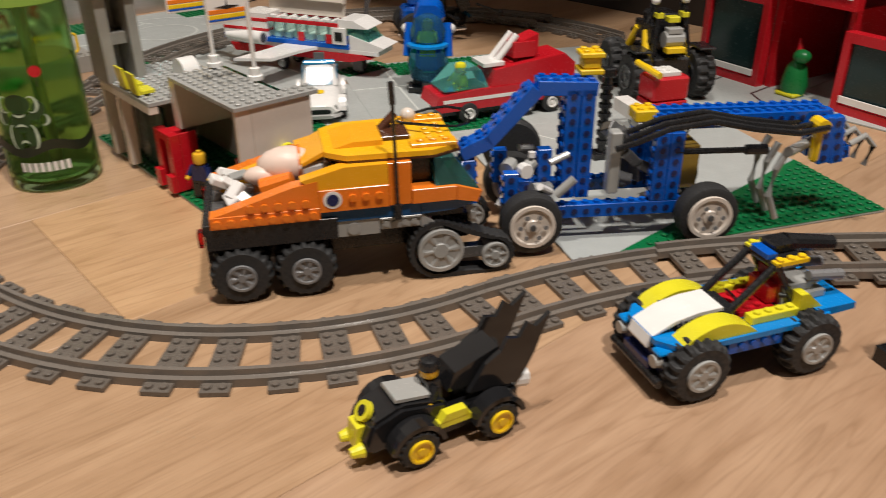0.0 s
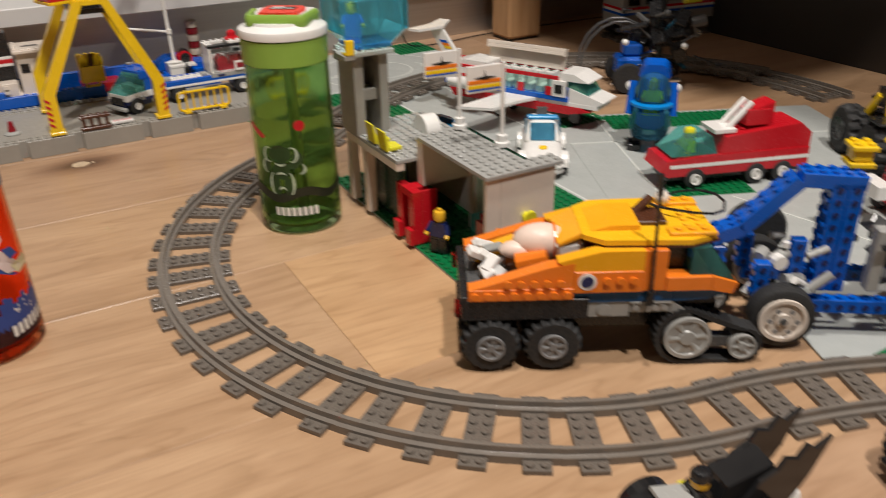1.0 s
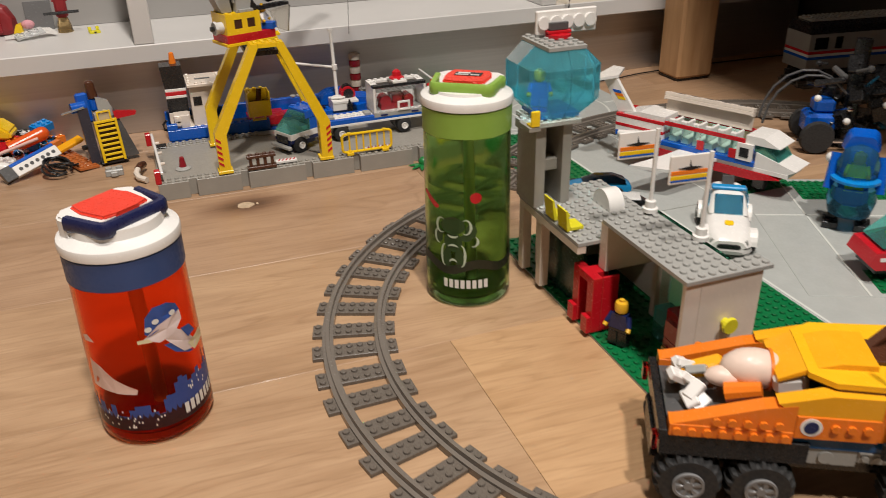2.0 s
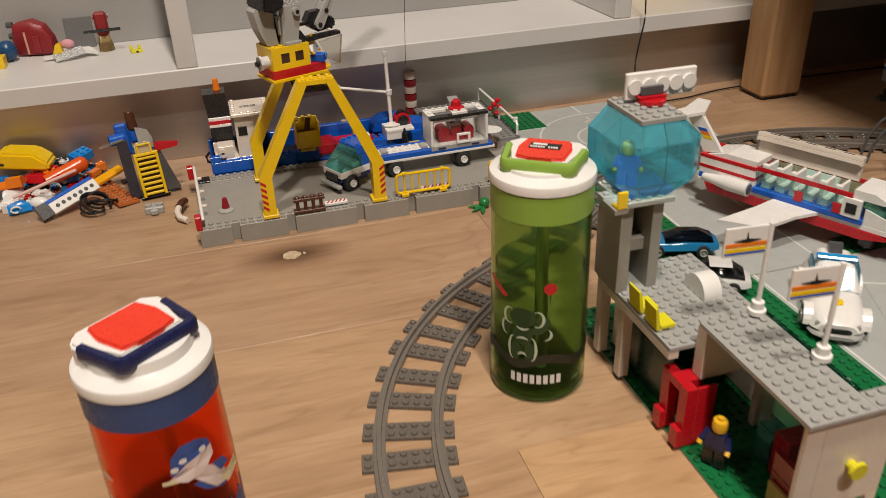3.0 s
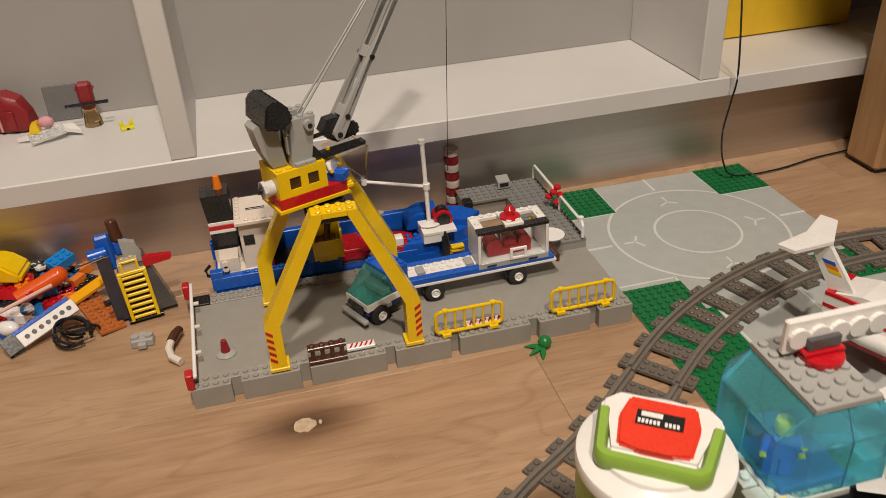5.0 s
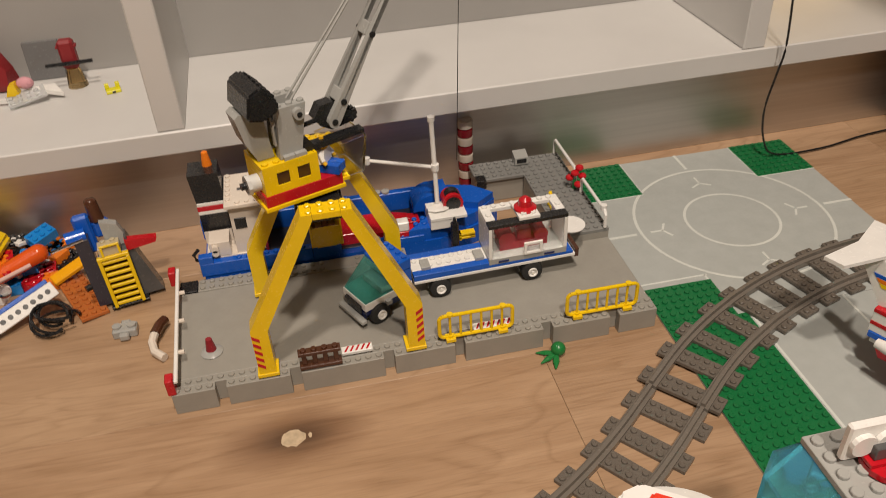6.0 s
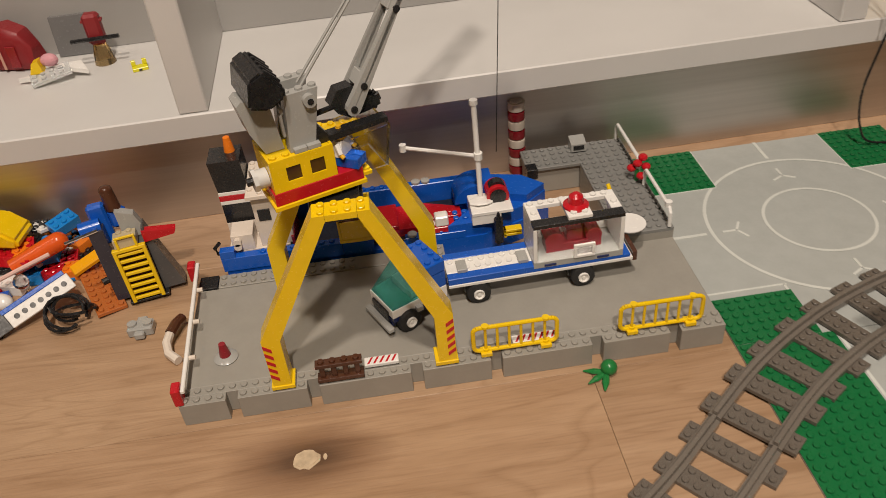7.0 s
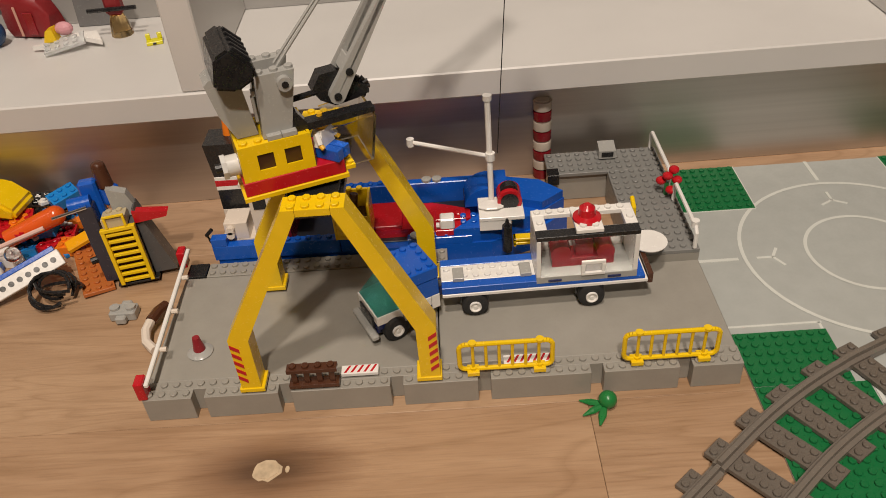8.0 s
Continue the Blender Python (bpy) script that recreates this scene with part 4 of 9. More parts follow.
    for z in (0.0395, 0.0435):
        part("lamp", Shape().rod((0.0150, 0.0078, z), (0.0150, 0.0035, z), 0.0032, seg=12), CREAM, bridge)
    part("side_hook", Shape().tube([(0.003, 0.010, 0.030), (-0.003, 0.008, 0.033), (-0.004, 0.006, 0.040), (0.001, 0.006, 0.045)], 0.0016, 6), BLACK, bridge, "black hook")
    fn = part("funnel", Shape().box((0.0055, 0.0310, 0.0461), (0.0300, 0.0560, 0.0640)).prism([(0.0055, 0.0761), (0.0300, 0.0761), (0.0285, 0.1040), (0.0030, 0.1040)], 0.0310, 0.0560, "y"), BLACK, s0, "black funnel")
    part("funnel_band", Shape().box((0.0052, 0.0307, 0.0641), (0.0303, 0.0563, 0.0675)).box((0.0052, 0.0307, 0.0727), (0.0303, 0.0563, 0.0760)), WHITE, fn, "white funnel band")
    part("funnel_band", Shape().box((0.0051, 0.0306, 0.0676), (0.0304, 0.0564, 0.0726)), RED, fn, "red funnel band")
    part("funnel_foot", Shape().box((0.0055, 0.0310, 0.0331), (0.0300, 0.0560, 0.0460)), CREAM, fn)
    part("cone", Shape().lathe([(0.0045, 0.106), (0.0040, 0.109), (0.0028, 0.1185), (0.0012, 0.1195)], (0.0200, 0.048, -0.0021), 14), ORANGE, s0, "orange cone", True)
    fr = Shape().box((0.103, -0.0030, 0.0330), (0.120, 0.0010, 0.0355)).box((0.103, -0.0030, 0.0445), (0.120, 0.0010, 0.0470)).box((0.103, -0.0030, 0.0355), (0.1055, 0.0010, 0.0445)).box((0.1175, -0.0030, 0.0355), (0.120, 0.0010, 0.0445))
    part("hatch_frame", fr, YELLOW, s0, "yellow window frame")
    part("hatch_sill", Shape().box((0.0985, -0.001, 0.0201), (0.124, 0.0065, 0.0329)), BLUE, s0)
    mb = Shape().box((0.206, -0.004, 0.0421), (0.240, 0.024, 0.0452)).box((0.206, -0.0035, 0.0331), (0.230, 0.0235, 0.0420))
    mb.hull([(0.2060, 0.0025, 0.0030, 0.0453, 0.0480), (0.2120, 0.0055, 0.0068, 0.0453, 0.0490), (0.2200, 0.0055, 0.0068, 0.0453, 0.0490), (0.2250, 0.0030, 0.0035, 0.0453, 0.0480)], m=Matrix.Translation((0, 0.010, 0)))
    part("mast_base", mb, WHITE, s0, "white foredeck plate with a boat-shaped foot")
    part("mast", Shape().rod((0.2165, 0.016, 0.0490), (0.2165, 0.0255, 0.130), 0.0022, seg=10).lathe([(0.0034, 0), (0.0034, 0.004)], (0.2165, 0.0255, 0.128), 10), WHITE, s0, smooth=True)
    part("derrick", Shape().rod((0.2175, 0.0205, 0.0840), (0.158, 0.034, 0.0930), 0.0017, seg=8).lathe([(0.0036, 0), (0.0036, 0.006)], (0.2170, 0.0200, 0.0815), 10).lathe([(0.0030, -0.003), (0.0030, 0.003)], (0.158, 0.034, 0.0930), 8), WHITE, s0, "white derrick boom", True)
    wc = [(0.0225 * 0.42 * math.cos(radians(a)), 0.0225 * 0.42 * math.sin(radians(a))) for a in range(0, 181, 20)]
    part("winch", Shape().prism([(x + 0.2300, z + 0.0500) for x, z in wc] + [(0.2215, 0.0453), (0.2385, 0.0453)], 0.009, 0.024, "y"), RED, s0, "red arched winch housing", True)
    part("winch_tyre", Shape().rod((0.2300, 0.0078, 0.0505), (0.2300, 0.0088, 0.0505), 0.0068, seg=16).rod((0.2300, 0.013, 0.0550), (0.2300, 0.020, 0.0550), 0.0070, seg=16), BLACK, s0, "black winch drum")
    part("bars", Shape().box((0.231, -0.0085, 0.0213), (0.246, -0.0015, 0.0235)).box((0.231, -0.0085, 0.0250), (0.246, -0.0015, 0.0272)).box((0.231, -0.0085, 0.0200), (0.233, -0.0015, 0.0272)), YELLOW, s0, "yellow ladder bars")
    part("torch", Shape().rod((0.226, -0.0120, 0.0202), (0.226, -0.0120, 0.0430), 0.0038, seg=10).rod((0.226, -0.0120, 0.0430), (0.226, -0.0120, 0.0490), 0.0024, 0.0010, 8), BLACK, s0, "black torch handle")


ship()


def truck():
    t = thing("flatbed_truck", "white and blue toy truck with teal windscreen and flatbed", "toy truck", at=pose(0.167, 0.0635, 0.0188, 0, 0, 27))
    # local x runs from the nose (-) to the tail (+)
    part("chassis", Shape().box((-0.024, -0.012, 0.0060), (0.014, 0.012, 0.0118)).box((0.014, -0.006, 0.0120), (0.034, 0.006, 0.0170)), NAVY, t)
    part("side_skirt", Shape().box((-0.024, -0.0158, 0.0119), (0.016, 0.0158, 0.0160)), NAVY, t, "navy lower cab")
    part("cab_lower", Shape().box((-0.0245, -0.0160, 0.0161), (0.016, 0.0160, 0.0232)), WHITE, t)
    part("grille", Shape().box((-0.0260, -0.0105, 0.0115), (-0.0246, 0.0105, 0.0200)), BLACK, t, "black grille")
    part("bumper", Shape().box((-0.0300, -0.0175, 0.0055), (-0.0247, 0.0175, 0.0098), bevel=0.001), LGREY, t, "grey bumper")
    part("cab_back", Shape().box((0.0050, -0.0156, 0.0233), (0.0224, 0.0156, 0.0370)), BLUE, t)
    part("seat", Shape().box((-0.0060, -0.0120, 0.0233), (0.0040, 0.0120, 0.0290)), WHITE, t)
    part("cab_rear", Shape().box((0.0165, -0.0158, 0.0119), (0.0226, 0.0158, 0.0232)), WHITE, t)
    r = Shape().box((-0.0010, -0.0160, 0.0371), (0.0228, 0.0160, 0.0470), bevel=0.0008)
    r.studs(-0.0012, -0.016, 0.0470, 3, 4, skip=lambda i, j: j in (1, 2) and i < 2)
    part("roof", r, BLUE, t, "blue studded roof")
    part("windscreen", Shape().prism([(-0.0236, 0.0233), (0.0049, 0.0233), (0.0049, 0.0370), (-0.0012, 0.0372), (-0.0012, 0.0440), (-0.0060, 0.0400)], -0.0152, 0.0152, "y"), TEAL, t, "teal clear windscreen")
    for sg in (-1, 1):
        part("mirror", Shape().box((-0.006, sg * 0.0160, 0.0150), (-0.001, sg * 0.0200, 0.0190)), LGREY, t)
        wheel(t, pose(-0.012, sg * 0.0155, 0.0092), 0.0092, 0.0075, 0.0040, WHITE)
    tr = thing("truck_trailer", "blue and white flatbed trailer carrying a glazed white cabin", "toy trailer", at=pose(0.196, 0.060, 0.0188, 0, 0, 1.5))
    part("frame", Shape().box((0.0, 0.0, 0.0180), (0.140, 0.032, 0.0206)), WHITE, tr)
    bed = Shape().box((0.0, 0.0004, 0.0207), (0.078, 0.0076, 0.0262)).box((0.0, 0.0244, 0.0207), (0.078, 0.0316, 0.0262))
    bed.box((0.078, 0.0004, 0.0207), (0.138, 0.0316, 0.0235))
    part("bed", bed, BLUE, tr, "blue bed sides")
    mid = Shape().box((0.0, 0.0080, 0.0207), (0.078, 0.0240, 0.0262))
    mid.studs(0.012, 0.008, 0.0262, 6, 1).studs(0.0, 0.016, 0.0262, 8, 1)
    part("bed_centre", mid, WHITE, tr)
    for x in (0.008, 0.054):
        part("clamp", Shape().box((x, 0.006, 0.0263), (x + 0.0075, 0.018, 0.0295)), LGREY, tr)
    for x in (0.022, 0.102):
        for sg in (0.003, 0.029):
            wheel(tr, pose(x, sg, 0.0092), 0.0092, 0.0075, 0.0040, WHITE)
        part("axle_box", Shape().box((x - 0.010, 0.007, 0.006), (x + 0.010, 0.025, 0.0179)), DGREY, tr)
    h = Shape().box((0.064, 0.0002, 0.0236), (0.132, 0.0318, 0.0290))
    part("cabin_base", h, LGREY, tr)
    for x in (0.072, 0.112):
        part("vent", Shape().box((x, -0.0006, 0.0250), (x + 0.009, 0.0001, 0.0270)), NAVY, tr)
    w = Shape().box((0.064, 0.0002, 0.0291), (0.067, 0.0318, 0.0590)).box((0.129, 0.0002, 0.0291), (0.132, 0.0318, 0.0590)).box((0.067, 0.0300, 0.0291), (0.129, 0.0318, 0.0450))
    part("cabin_wall", w, WHITE, tr)
    part("side_glass", Shape().box((0.0672, 0.0006, 0.0291), (0.1288, 0.0014, 0.0588)), clear("cabin_glass", (0.88, 0.9, 0.9), 0.05), tr, "clear side panel").visible_shadow = False
    part("door_frame", Shape().box((0.094, -0.0016, 0.0292), (0.110, 0.0004, 0.0315)).box((0.094, -0.0016, 0.0385), (0.110, 0.0004, 0.0410)).box((0.094, -0.0016, 0.0315), (0.0965, 0.0004, 0.0385)).box((0.1075, -0.0016, 0.0315), (0.110, 0.0004, 0.0385)), WHITE, tr)
    roof = Shape().box((0.064, 0.0250, 0.0591), (0.132, 0.0318, 0.0625)).box((0.064, 0.0090, 0.0591), (0.072, 0.0249, 0.0625)).box((0.124, 0.0090, 0.0591), (0.132, 0.0249, 0.0625)).box((0.090, 0.0010, 0.0626), (0.108, 0.0249, 0.0655))
    roof.studs(0.064, 0.0240, 0.0625, 8, 1).studs(0.064, 0.012, 0.0625, 1, 1).studs(0.124, 0.012, 0.0625, 1, 1).studs(0.091, 0.0015, 0.0655, 2, 1)
    part("cabin_roof", roof, WHITE, tr)
    part("roof_edge", Shape().box((0.064, 0.0002, 0.0591), (0.132, 0.0085, 0.0624)), BLACK, tr, "black roof edge")
    part("roof_lamp", Shape().lathe([(0.0095, 0.0656), (0.0095, 0.0670), (0.0060, 0.0690), (0.0052, 0.0740), (0.0022, 0.0765)], (0.099, 0.014, 0), 16), RED, tr, "red domed roof lamp", True)
    lo = Shape().box((0.076, 0.010, 0.0291), (0.118, 0.024, 0.0360)).rod((0.082, 0.009, 0.040), (0.082, 0.024, 0.040), 0.0072, seg=12).rod((0.112, 0.009, 0.040), (0.112, 0.024, 0.040), 0.0062, seg=12).box((0.092, 0.012, 0.0361), (0.104, 0.022, 0.0460))
    part("machine", lo, DRED, tr, "red machine inside the cabin")
    part("dish", Shape().lathe([(0.003, 0.0207), (0.004, 0.0225), (0.0125, 0.0250), (0.0130, 0.0262)], (0.1485, 0.034, 0), 24), WHITE, tr, "round white dish", True)
    part("rear_bumper", Shape().box((0.1405, 0.002, 0.0150), (0.1440, 0.030, 0.0235)), BROWN, tr)
    part("tow_hook", Shape().rod((-0.010, 0.016, 0.0170), (0.0, 0.016, 0.0185), 0.0025, seg=8), DGREY, tr)


truck()


def lighthouse():
    l = thing("lighthouse", "small red and white banded beacon column", "toy lighthouse", at=pose(0.2880, 0.262, 0))
    for k in range(8):
        part("band", Shape().lathe([(0.0078, k * 0.0096 + 0.0001), (0.0080, k * 0.0096 + 0.0006), (0.0080, k * 0.0096 + 0.0080), (0.0062, k * 0.0096 + 0.0082), (0.0062, k * 0.0096 + 0.0096)], (0, 0, 0), 20), DRED if k % 2 == 0 else CREAM, l, "red band" if k % 2 == 0 else "white band", True)


lighthouse()


def dock_things():
    b = thing("control_box", "small grey slanted control box on the dock", "toy console", at=pose(0.340, 0.239, 0.0305))
    part("body", Shape().prism([(-0.006, 0), (0.006, 0), (0.006, 0.0110), (-0.006, 0.0075)], -0.007, 0.007, "x"), LGREY, b)
    part("screen", Shape().box((-0.005, -0.0066, 0.002), (0.005, -0.0061, 0.0065)), BLACK, b)
    r = thing("dock_rail", "white handrail along the dock edge", "toy railing", at=pose(0.3795, 0.105, 0.0305))
    for a, b2 in ((0.0, 0.062), (0.078, 0.142)):
        part("rail", Shape().tube([(0, a, 0), (0, a, 0.013), (0, a + 0.003, 0.016), (0, b2 - 0.003, 0.016), (0, b2, 0.013), (0, b2, 0)], 0.0016), WHITE, r, smooth=True)
    part("knob", Shape().lathe([(0.003, 0.015), (0.003, 0.020)], (0, 0.006, 0), 10), WHITE, r)
    f = thing("flower", "red toy flower with green stem by the rail", "toy flower", at=pose(0.3755, 0.175, 0.0305))
    part("stem", Shape().rod((0, 0, 0), (0, 0, 0.010), 0.0018, seg=8), LEAF, f)
    for x, y, z in ((0, 0, 0.017), (0.008, 0.001, 0.012), (-0.004, 0.003, 0.011), (0.002, -0.005, 0.007), (0.005, 0.002, 0.021)):
        part("bloom", Shape().ball((x, y, z), 0.0042, (1, 1, 0.75), 10), RED, f)
    y = thing("yellow_lever", "yellow lever piece on the dock", "toy lever", at=pose(0.3435, 0.150, 0.0305))
    part("body", Shape().box((-0.002, -0.006, 0), (0.002, 0.006, 0.003)).tube([(0, -0.005, 0.003), (0, -0.005, 0.010), (0, 0.004, 0.014)], 0.0018), YELLOW, y)
    p = thing("toy_plant", "small green toy leaf piece on the floor", "toy plant", at=pose(0.293, -0.014, 0, 0, 0, 10))
    part("bud", Shape().ball((0.004, 0.002, 0.006), 0.0060, (1, 1, 1), 12), LEAF, p, smooth=True)
    for a in (150, 195, 240):
        ca, sa = math.cos(radians(a)), math.sin(radians(a))
        part("leaf", Shape().lathe([(0.0004, 0), (0.0022, 0.004), (0.0026, 0.009), (0.0006, 0.0165)], (0, 0, 0), 8, Matrix.Translation((0.002, 0.001, 0.0035)) @ Vector((ca, sa, -0.10)).to_track_quat("Z", "Y").to_matrix().to_4x4() @ Matrix.Diagonal((1, 0.6, 1, 1))), LEAF, p)


dock_things()


# ---- drinking bottles ----
def ring_patch(s, r, a0, a1, z0, z1, n=10):
    """A thin printed patch round a turned body."""
    for k in range(n):
        b0, b1 = radians(a0 + (a1 - a0) * k / n), radians(a0 + (a1 - a0) * (k + 1) / n)
        s._put([(r * math.cos(b0), r * math.sin(b0), z0), (r * math.cos(b1), r * math.sin(b1), z0), (r * math.cos(b1), r * math.sin(b1), z1), (r * math.cos(b0), r * math.sin(b0), z1)], [(0, 1, 2, 3)])
    return s


def spot_patch(s, r, a, z, ra, rz, n=18):
    pts = []
    for k in range(n):
        t = 2 * math.pi * k / n
        b = radians(a) + ra / r * math.cos(t)
        pts.append((r * math.cos(b), r * math.sin(b), z + rz * math.sin(t)))
    s._put(pts, [tuple(range(n))])
    return s


def bottle(at, hgt, r0, r, shell, band_mat, handle_mat, label, turn, zb, z1):
    """Radius r0 at the foot and r at the neck; the clear body ends at zb, the neck band at z1."""
    b = thing("drinking_bottle", label, "bottle", "drinking bottles", at)
    body = Shape().lathe([(0.0005, 0.0012), (r0 - 0.009, 0.0010), (r0 - 0.0045, 0.0002), (r0 - 0.0015, 0.0014), (r0, 0.0045), (r0, 0.008), (r0 * 0.55 + r * 0.45, 0.070), (r, zb - 0.004), (r, zb),
                          (r - 0.0022, zb), (r - 0.0022, zb - 0.004), (r0 - 0.0022, 0.0095), (r0 - 0.006, 0.0060), (0.0005, 0.0050)], (0, 0, 0), 64)
    part("body", body, shell, b, "clear tinted body", True)
    part("straw", Shape().rod((0.003, 0.001, 0.010), (0.001, 0, zb), 0.0046, seg=14), clear("straw_clear", (0.6, 0.66, 0.5), 0.3), b, "clear drinking straw", True)
    part("neck_band", Shape().lathe([(r - 0.0015, zb + 0.0001), (r + 0.0006, zb + 0.0008), (r + 0.0007, z1 - 0.0006), (r - 0.001, z1)], (0, 0, 0), 64), band_mat, b, "coloured neck band", True)
    deck = hgt - 0.0066
    collar = [(r - 0.002, z1 + 0.0001), (r + 0.0014, z1 + 0.0008), (r + 0.0016, z1 + 0.0052), (r + 0.0010, z1 + 0.0070), (r - 0.0016, z1 + 0.0082), (r * 0.86, z1 + 0.0092), (r * 0.80, z1 + 0.0104), (r * 0.78, deck), (0.001, deck)]
    part("collar", Shape().lathe(collar, (0, 0, 0), 64), WHITE, b, "white lid collar", True)
    m = pose(0, 0, 0, 0, 0, turn)

    def rounded(s, off, seg=3):
        bmesh.ops.bevel(s.bm, geom=s.bm.edges[:], offset=off, segments=seg, affect="EDGES")
        return s
    outline = [(-0.57, -0.42), (0.57, -0.42), (0.62, 0.20), (0.80, 0.22), (0.80, 0.50), (0.60, 0.72), (-0.60, 0.72), (-0.80, 0.50), (-0.80, 0.22), (-0.62, 0.20)]
    lid = Shape().prism([(x * r, y * r) for x, y in outline], z1 + 0.005, hgt - 0.0020, "z", m)
    part("lid", rounded(lid, 0.0016), WHITE, b, "white lid block", True)
    top = [(-0.47, -0.34), (-0.2, -0.38), (0.2, -0.38), (0.47, -0.34), (0.53, 0.20), (0.44, 0.60), (-0.44, 0.60), (-0.53, 0.20)]
    red = Shape().prism([(x * r, y * r) for x, y in top], hgt - 0.0050, hgt, "z", m)
    button = part("lid_button", rounded(red, 0.0012), plastic("lid_red", (0.75, 0.045, 0.02), 0.3), b, "red press button", True)
    if handle_mat is band_mat:
        part("sticker", Shape().box((-0.0105, 0.002, hgt + 0.0001), (0.0105, 0.0115, hgt + 0.0004), m, 0), BLACK, button, "black label with white lettering")
        part("sticker_flash", Shape().box((-0.0085, 0.0075, hgt + 0.0004), (0.0010, 0.0105, hgt + 0.0006), m, 0), WHITE, button, "white label panel")
        for j in range(11):
            if j != 6:
                part("lettering", Shape().box((-0.0095 + j * 0.0017, 0.0030, hgt + 0.0004), (-0.0083 + j * 0.0017, 0.0056, hgt + 0.0006), m, 0), WHITE, button)
    # handle loop round the front of the lid, its corners turned on arcs
    zc = hgt - 0.0054
    path = [(-0.74, 0.30, 0)]
    for cx, a0, a1 in ((-0.52, 192, 268), (0.52, 272, 348)):
        for k in range(7):
            a = radians(a0 + (a1 - a0) * k / 6)
            path.append((cx + 0.14 * math.cos(a), -0.40 + 0.14 * math.sin(a), 0))
    path.append((0.74, 0.30, 0))
    loop = Shape().band([(x * r, y * r, zc) for x, y, _ in path], 0.0058, 0.0096, m)
    part("handle", loop, handle_mat, b, "carry handle loop", True)
    return b


LIMEGREEN = plastic("lime_green_plastic", (0.25, 0.42, 0.06), 0.35)
BANDBLUE = plastic("band_blue_plastic", (0.028, 0.065, 0.20), 0.4)
HANDLENAVY = plastic("handle_navy", (0.012, 0.016, 0.07), 0.3)
PRINTWHITE = plastic("print_white", (0.75, 0.75, 0.72), 0.4)


def green_bottle():
    r = 0.0348
    b = bottle(pose(0.2386, -0.2985, 0), 0.1832, 0.0352, 0.0342, BOTTLEGREEN, LIMEGREEN, LIMEGREEN, "clear green drinking bottle with white and lime lid", -35, 0.1440, 0.1644)
    part("water", Shape().lathe([(0.0005, 0.0068), (0.0270, 0.0070), (0.0318, 0.0115), (0.0316, 0.1020), (0.0005, 0.1020)], (0, 0, 0), 48), clear("water_clear", (0.74, 0.86, 0.68), 0.08, 1.04), b, "water inside the bottle", True)
    rr = r + 0.0006
    part("print", spot_patch(Shape(), rr, -101, 0.0980, 0.0046, 0.0046), RED, b, "round red printed dot")
    part("print", ring_patch(Shape(), rr, -101.6, -100.4, 0.086, 0.0935, 1), BLACK, b, "thin dark printed stick")
    s = Shape()
    for k in range(7):
        spot_patch(s, rr, -176 + k * 3.4, 0.0965 - k * 0.0013, 0.0032, 0.0022, 10)
    part("print", s, RED, b, "red printed flash")
    # plain dark figure shape with pale edges
    dark = Shape()
    for a, z, ra, rz in ((-131, 0.0740, 0.0100, 0.0075), (-131, 0.0600, 0.0075, 0.0085), (-139, 0.0460, 0.0035, 0.0085), (-123, 0.0460, 0.0035, 0.0085), (-107, 0.0700, 0.0045, 0.0060), (-114, 0.0640, 0.0050, 0.0030), (-151, 0.0640, 0.0035, 0.0060)):
        spot_patch(dark, rr, a, z, ra, rz)
    part("print", dark, plastic("print_dark_green", (0.020, 0.055, 0.012), 0.4), b, "dark green printed shape")
    s = Shape()
    for a, z, ra, rz, t0, t1 in ((-147, 0.0735, 0.0040, 0.0062, 60, 300), (-114, 0.0735, 0.0040, 0.0062, -120, 120), (-131, 0.0670, 0.0045, 0.0025, 200, 340), (-151, 0.0635, 0.0035, 0.0060, 90, 280), (-105, 0.0610, 0.0040, 0.0045, -100, 60),
                                 (-142, 0.0480, 0.0030, 0.0095, 90, 270), (-120, 0.0480, 0.0030, 0.0095, -90, 90), (-131, 0.0545, 0.0045, 0.0030, 30, 150), (-131, 0.0415, 0.0030, 0.0030, 20, 160)):
        for k in range(28):
            t, thick = radians(t0 + (t1 - t0) * k / 27), 1.0 - abs(k - 13.5) / 18
            spot_patch(s, rr + 0.0002 + 0.00001 * k, a + math.degrees(ra / r * math.cos(t)), z + rz * math.sin(t), 0.0013 * thick, 0.0012 * thick, 6)
    part("print", s, plastic("print_pale_green", (0.50, 0.60, 0.46), 0.4), b, "pale printed outline strokes")
    s = Shape()
    for k in range(34):
        a = -196 + k * 5
        z = 0.0385 + 0.0030 * math.sin(k * 0.41)
        s._put([(rr * math.cos(radians(q)), rr * math.sin(radians(q)), h) for q, h in ((a, z - 0.0050), (a + 5, z + 0.0030 * (math.sin((k + 1) * 0.41) - math.sin(k * 0.41)) - 0.0050), (a + 5, z + 0.0030 * (math.sin((k + 1) * 0.41) - math.sin(k * 0.41)) + 0.0030), (a, z + 0.0030))], [(0, 1, 2, 3)])
    part("print", s, plastic("print_dark_band", (0.012, 0.018, 0.008), 0.4), b, "dark printed wavy band")
    for k in range(8):
        part("print", ring_patch(Shape(), rr, -145 + k * 7.8, -145 + k * 7.8 + 5.4, 0.0185, 0.0262, 2), PRINTWHITE, b, "white printed bar")


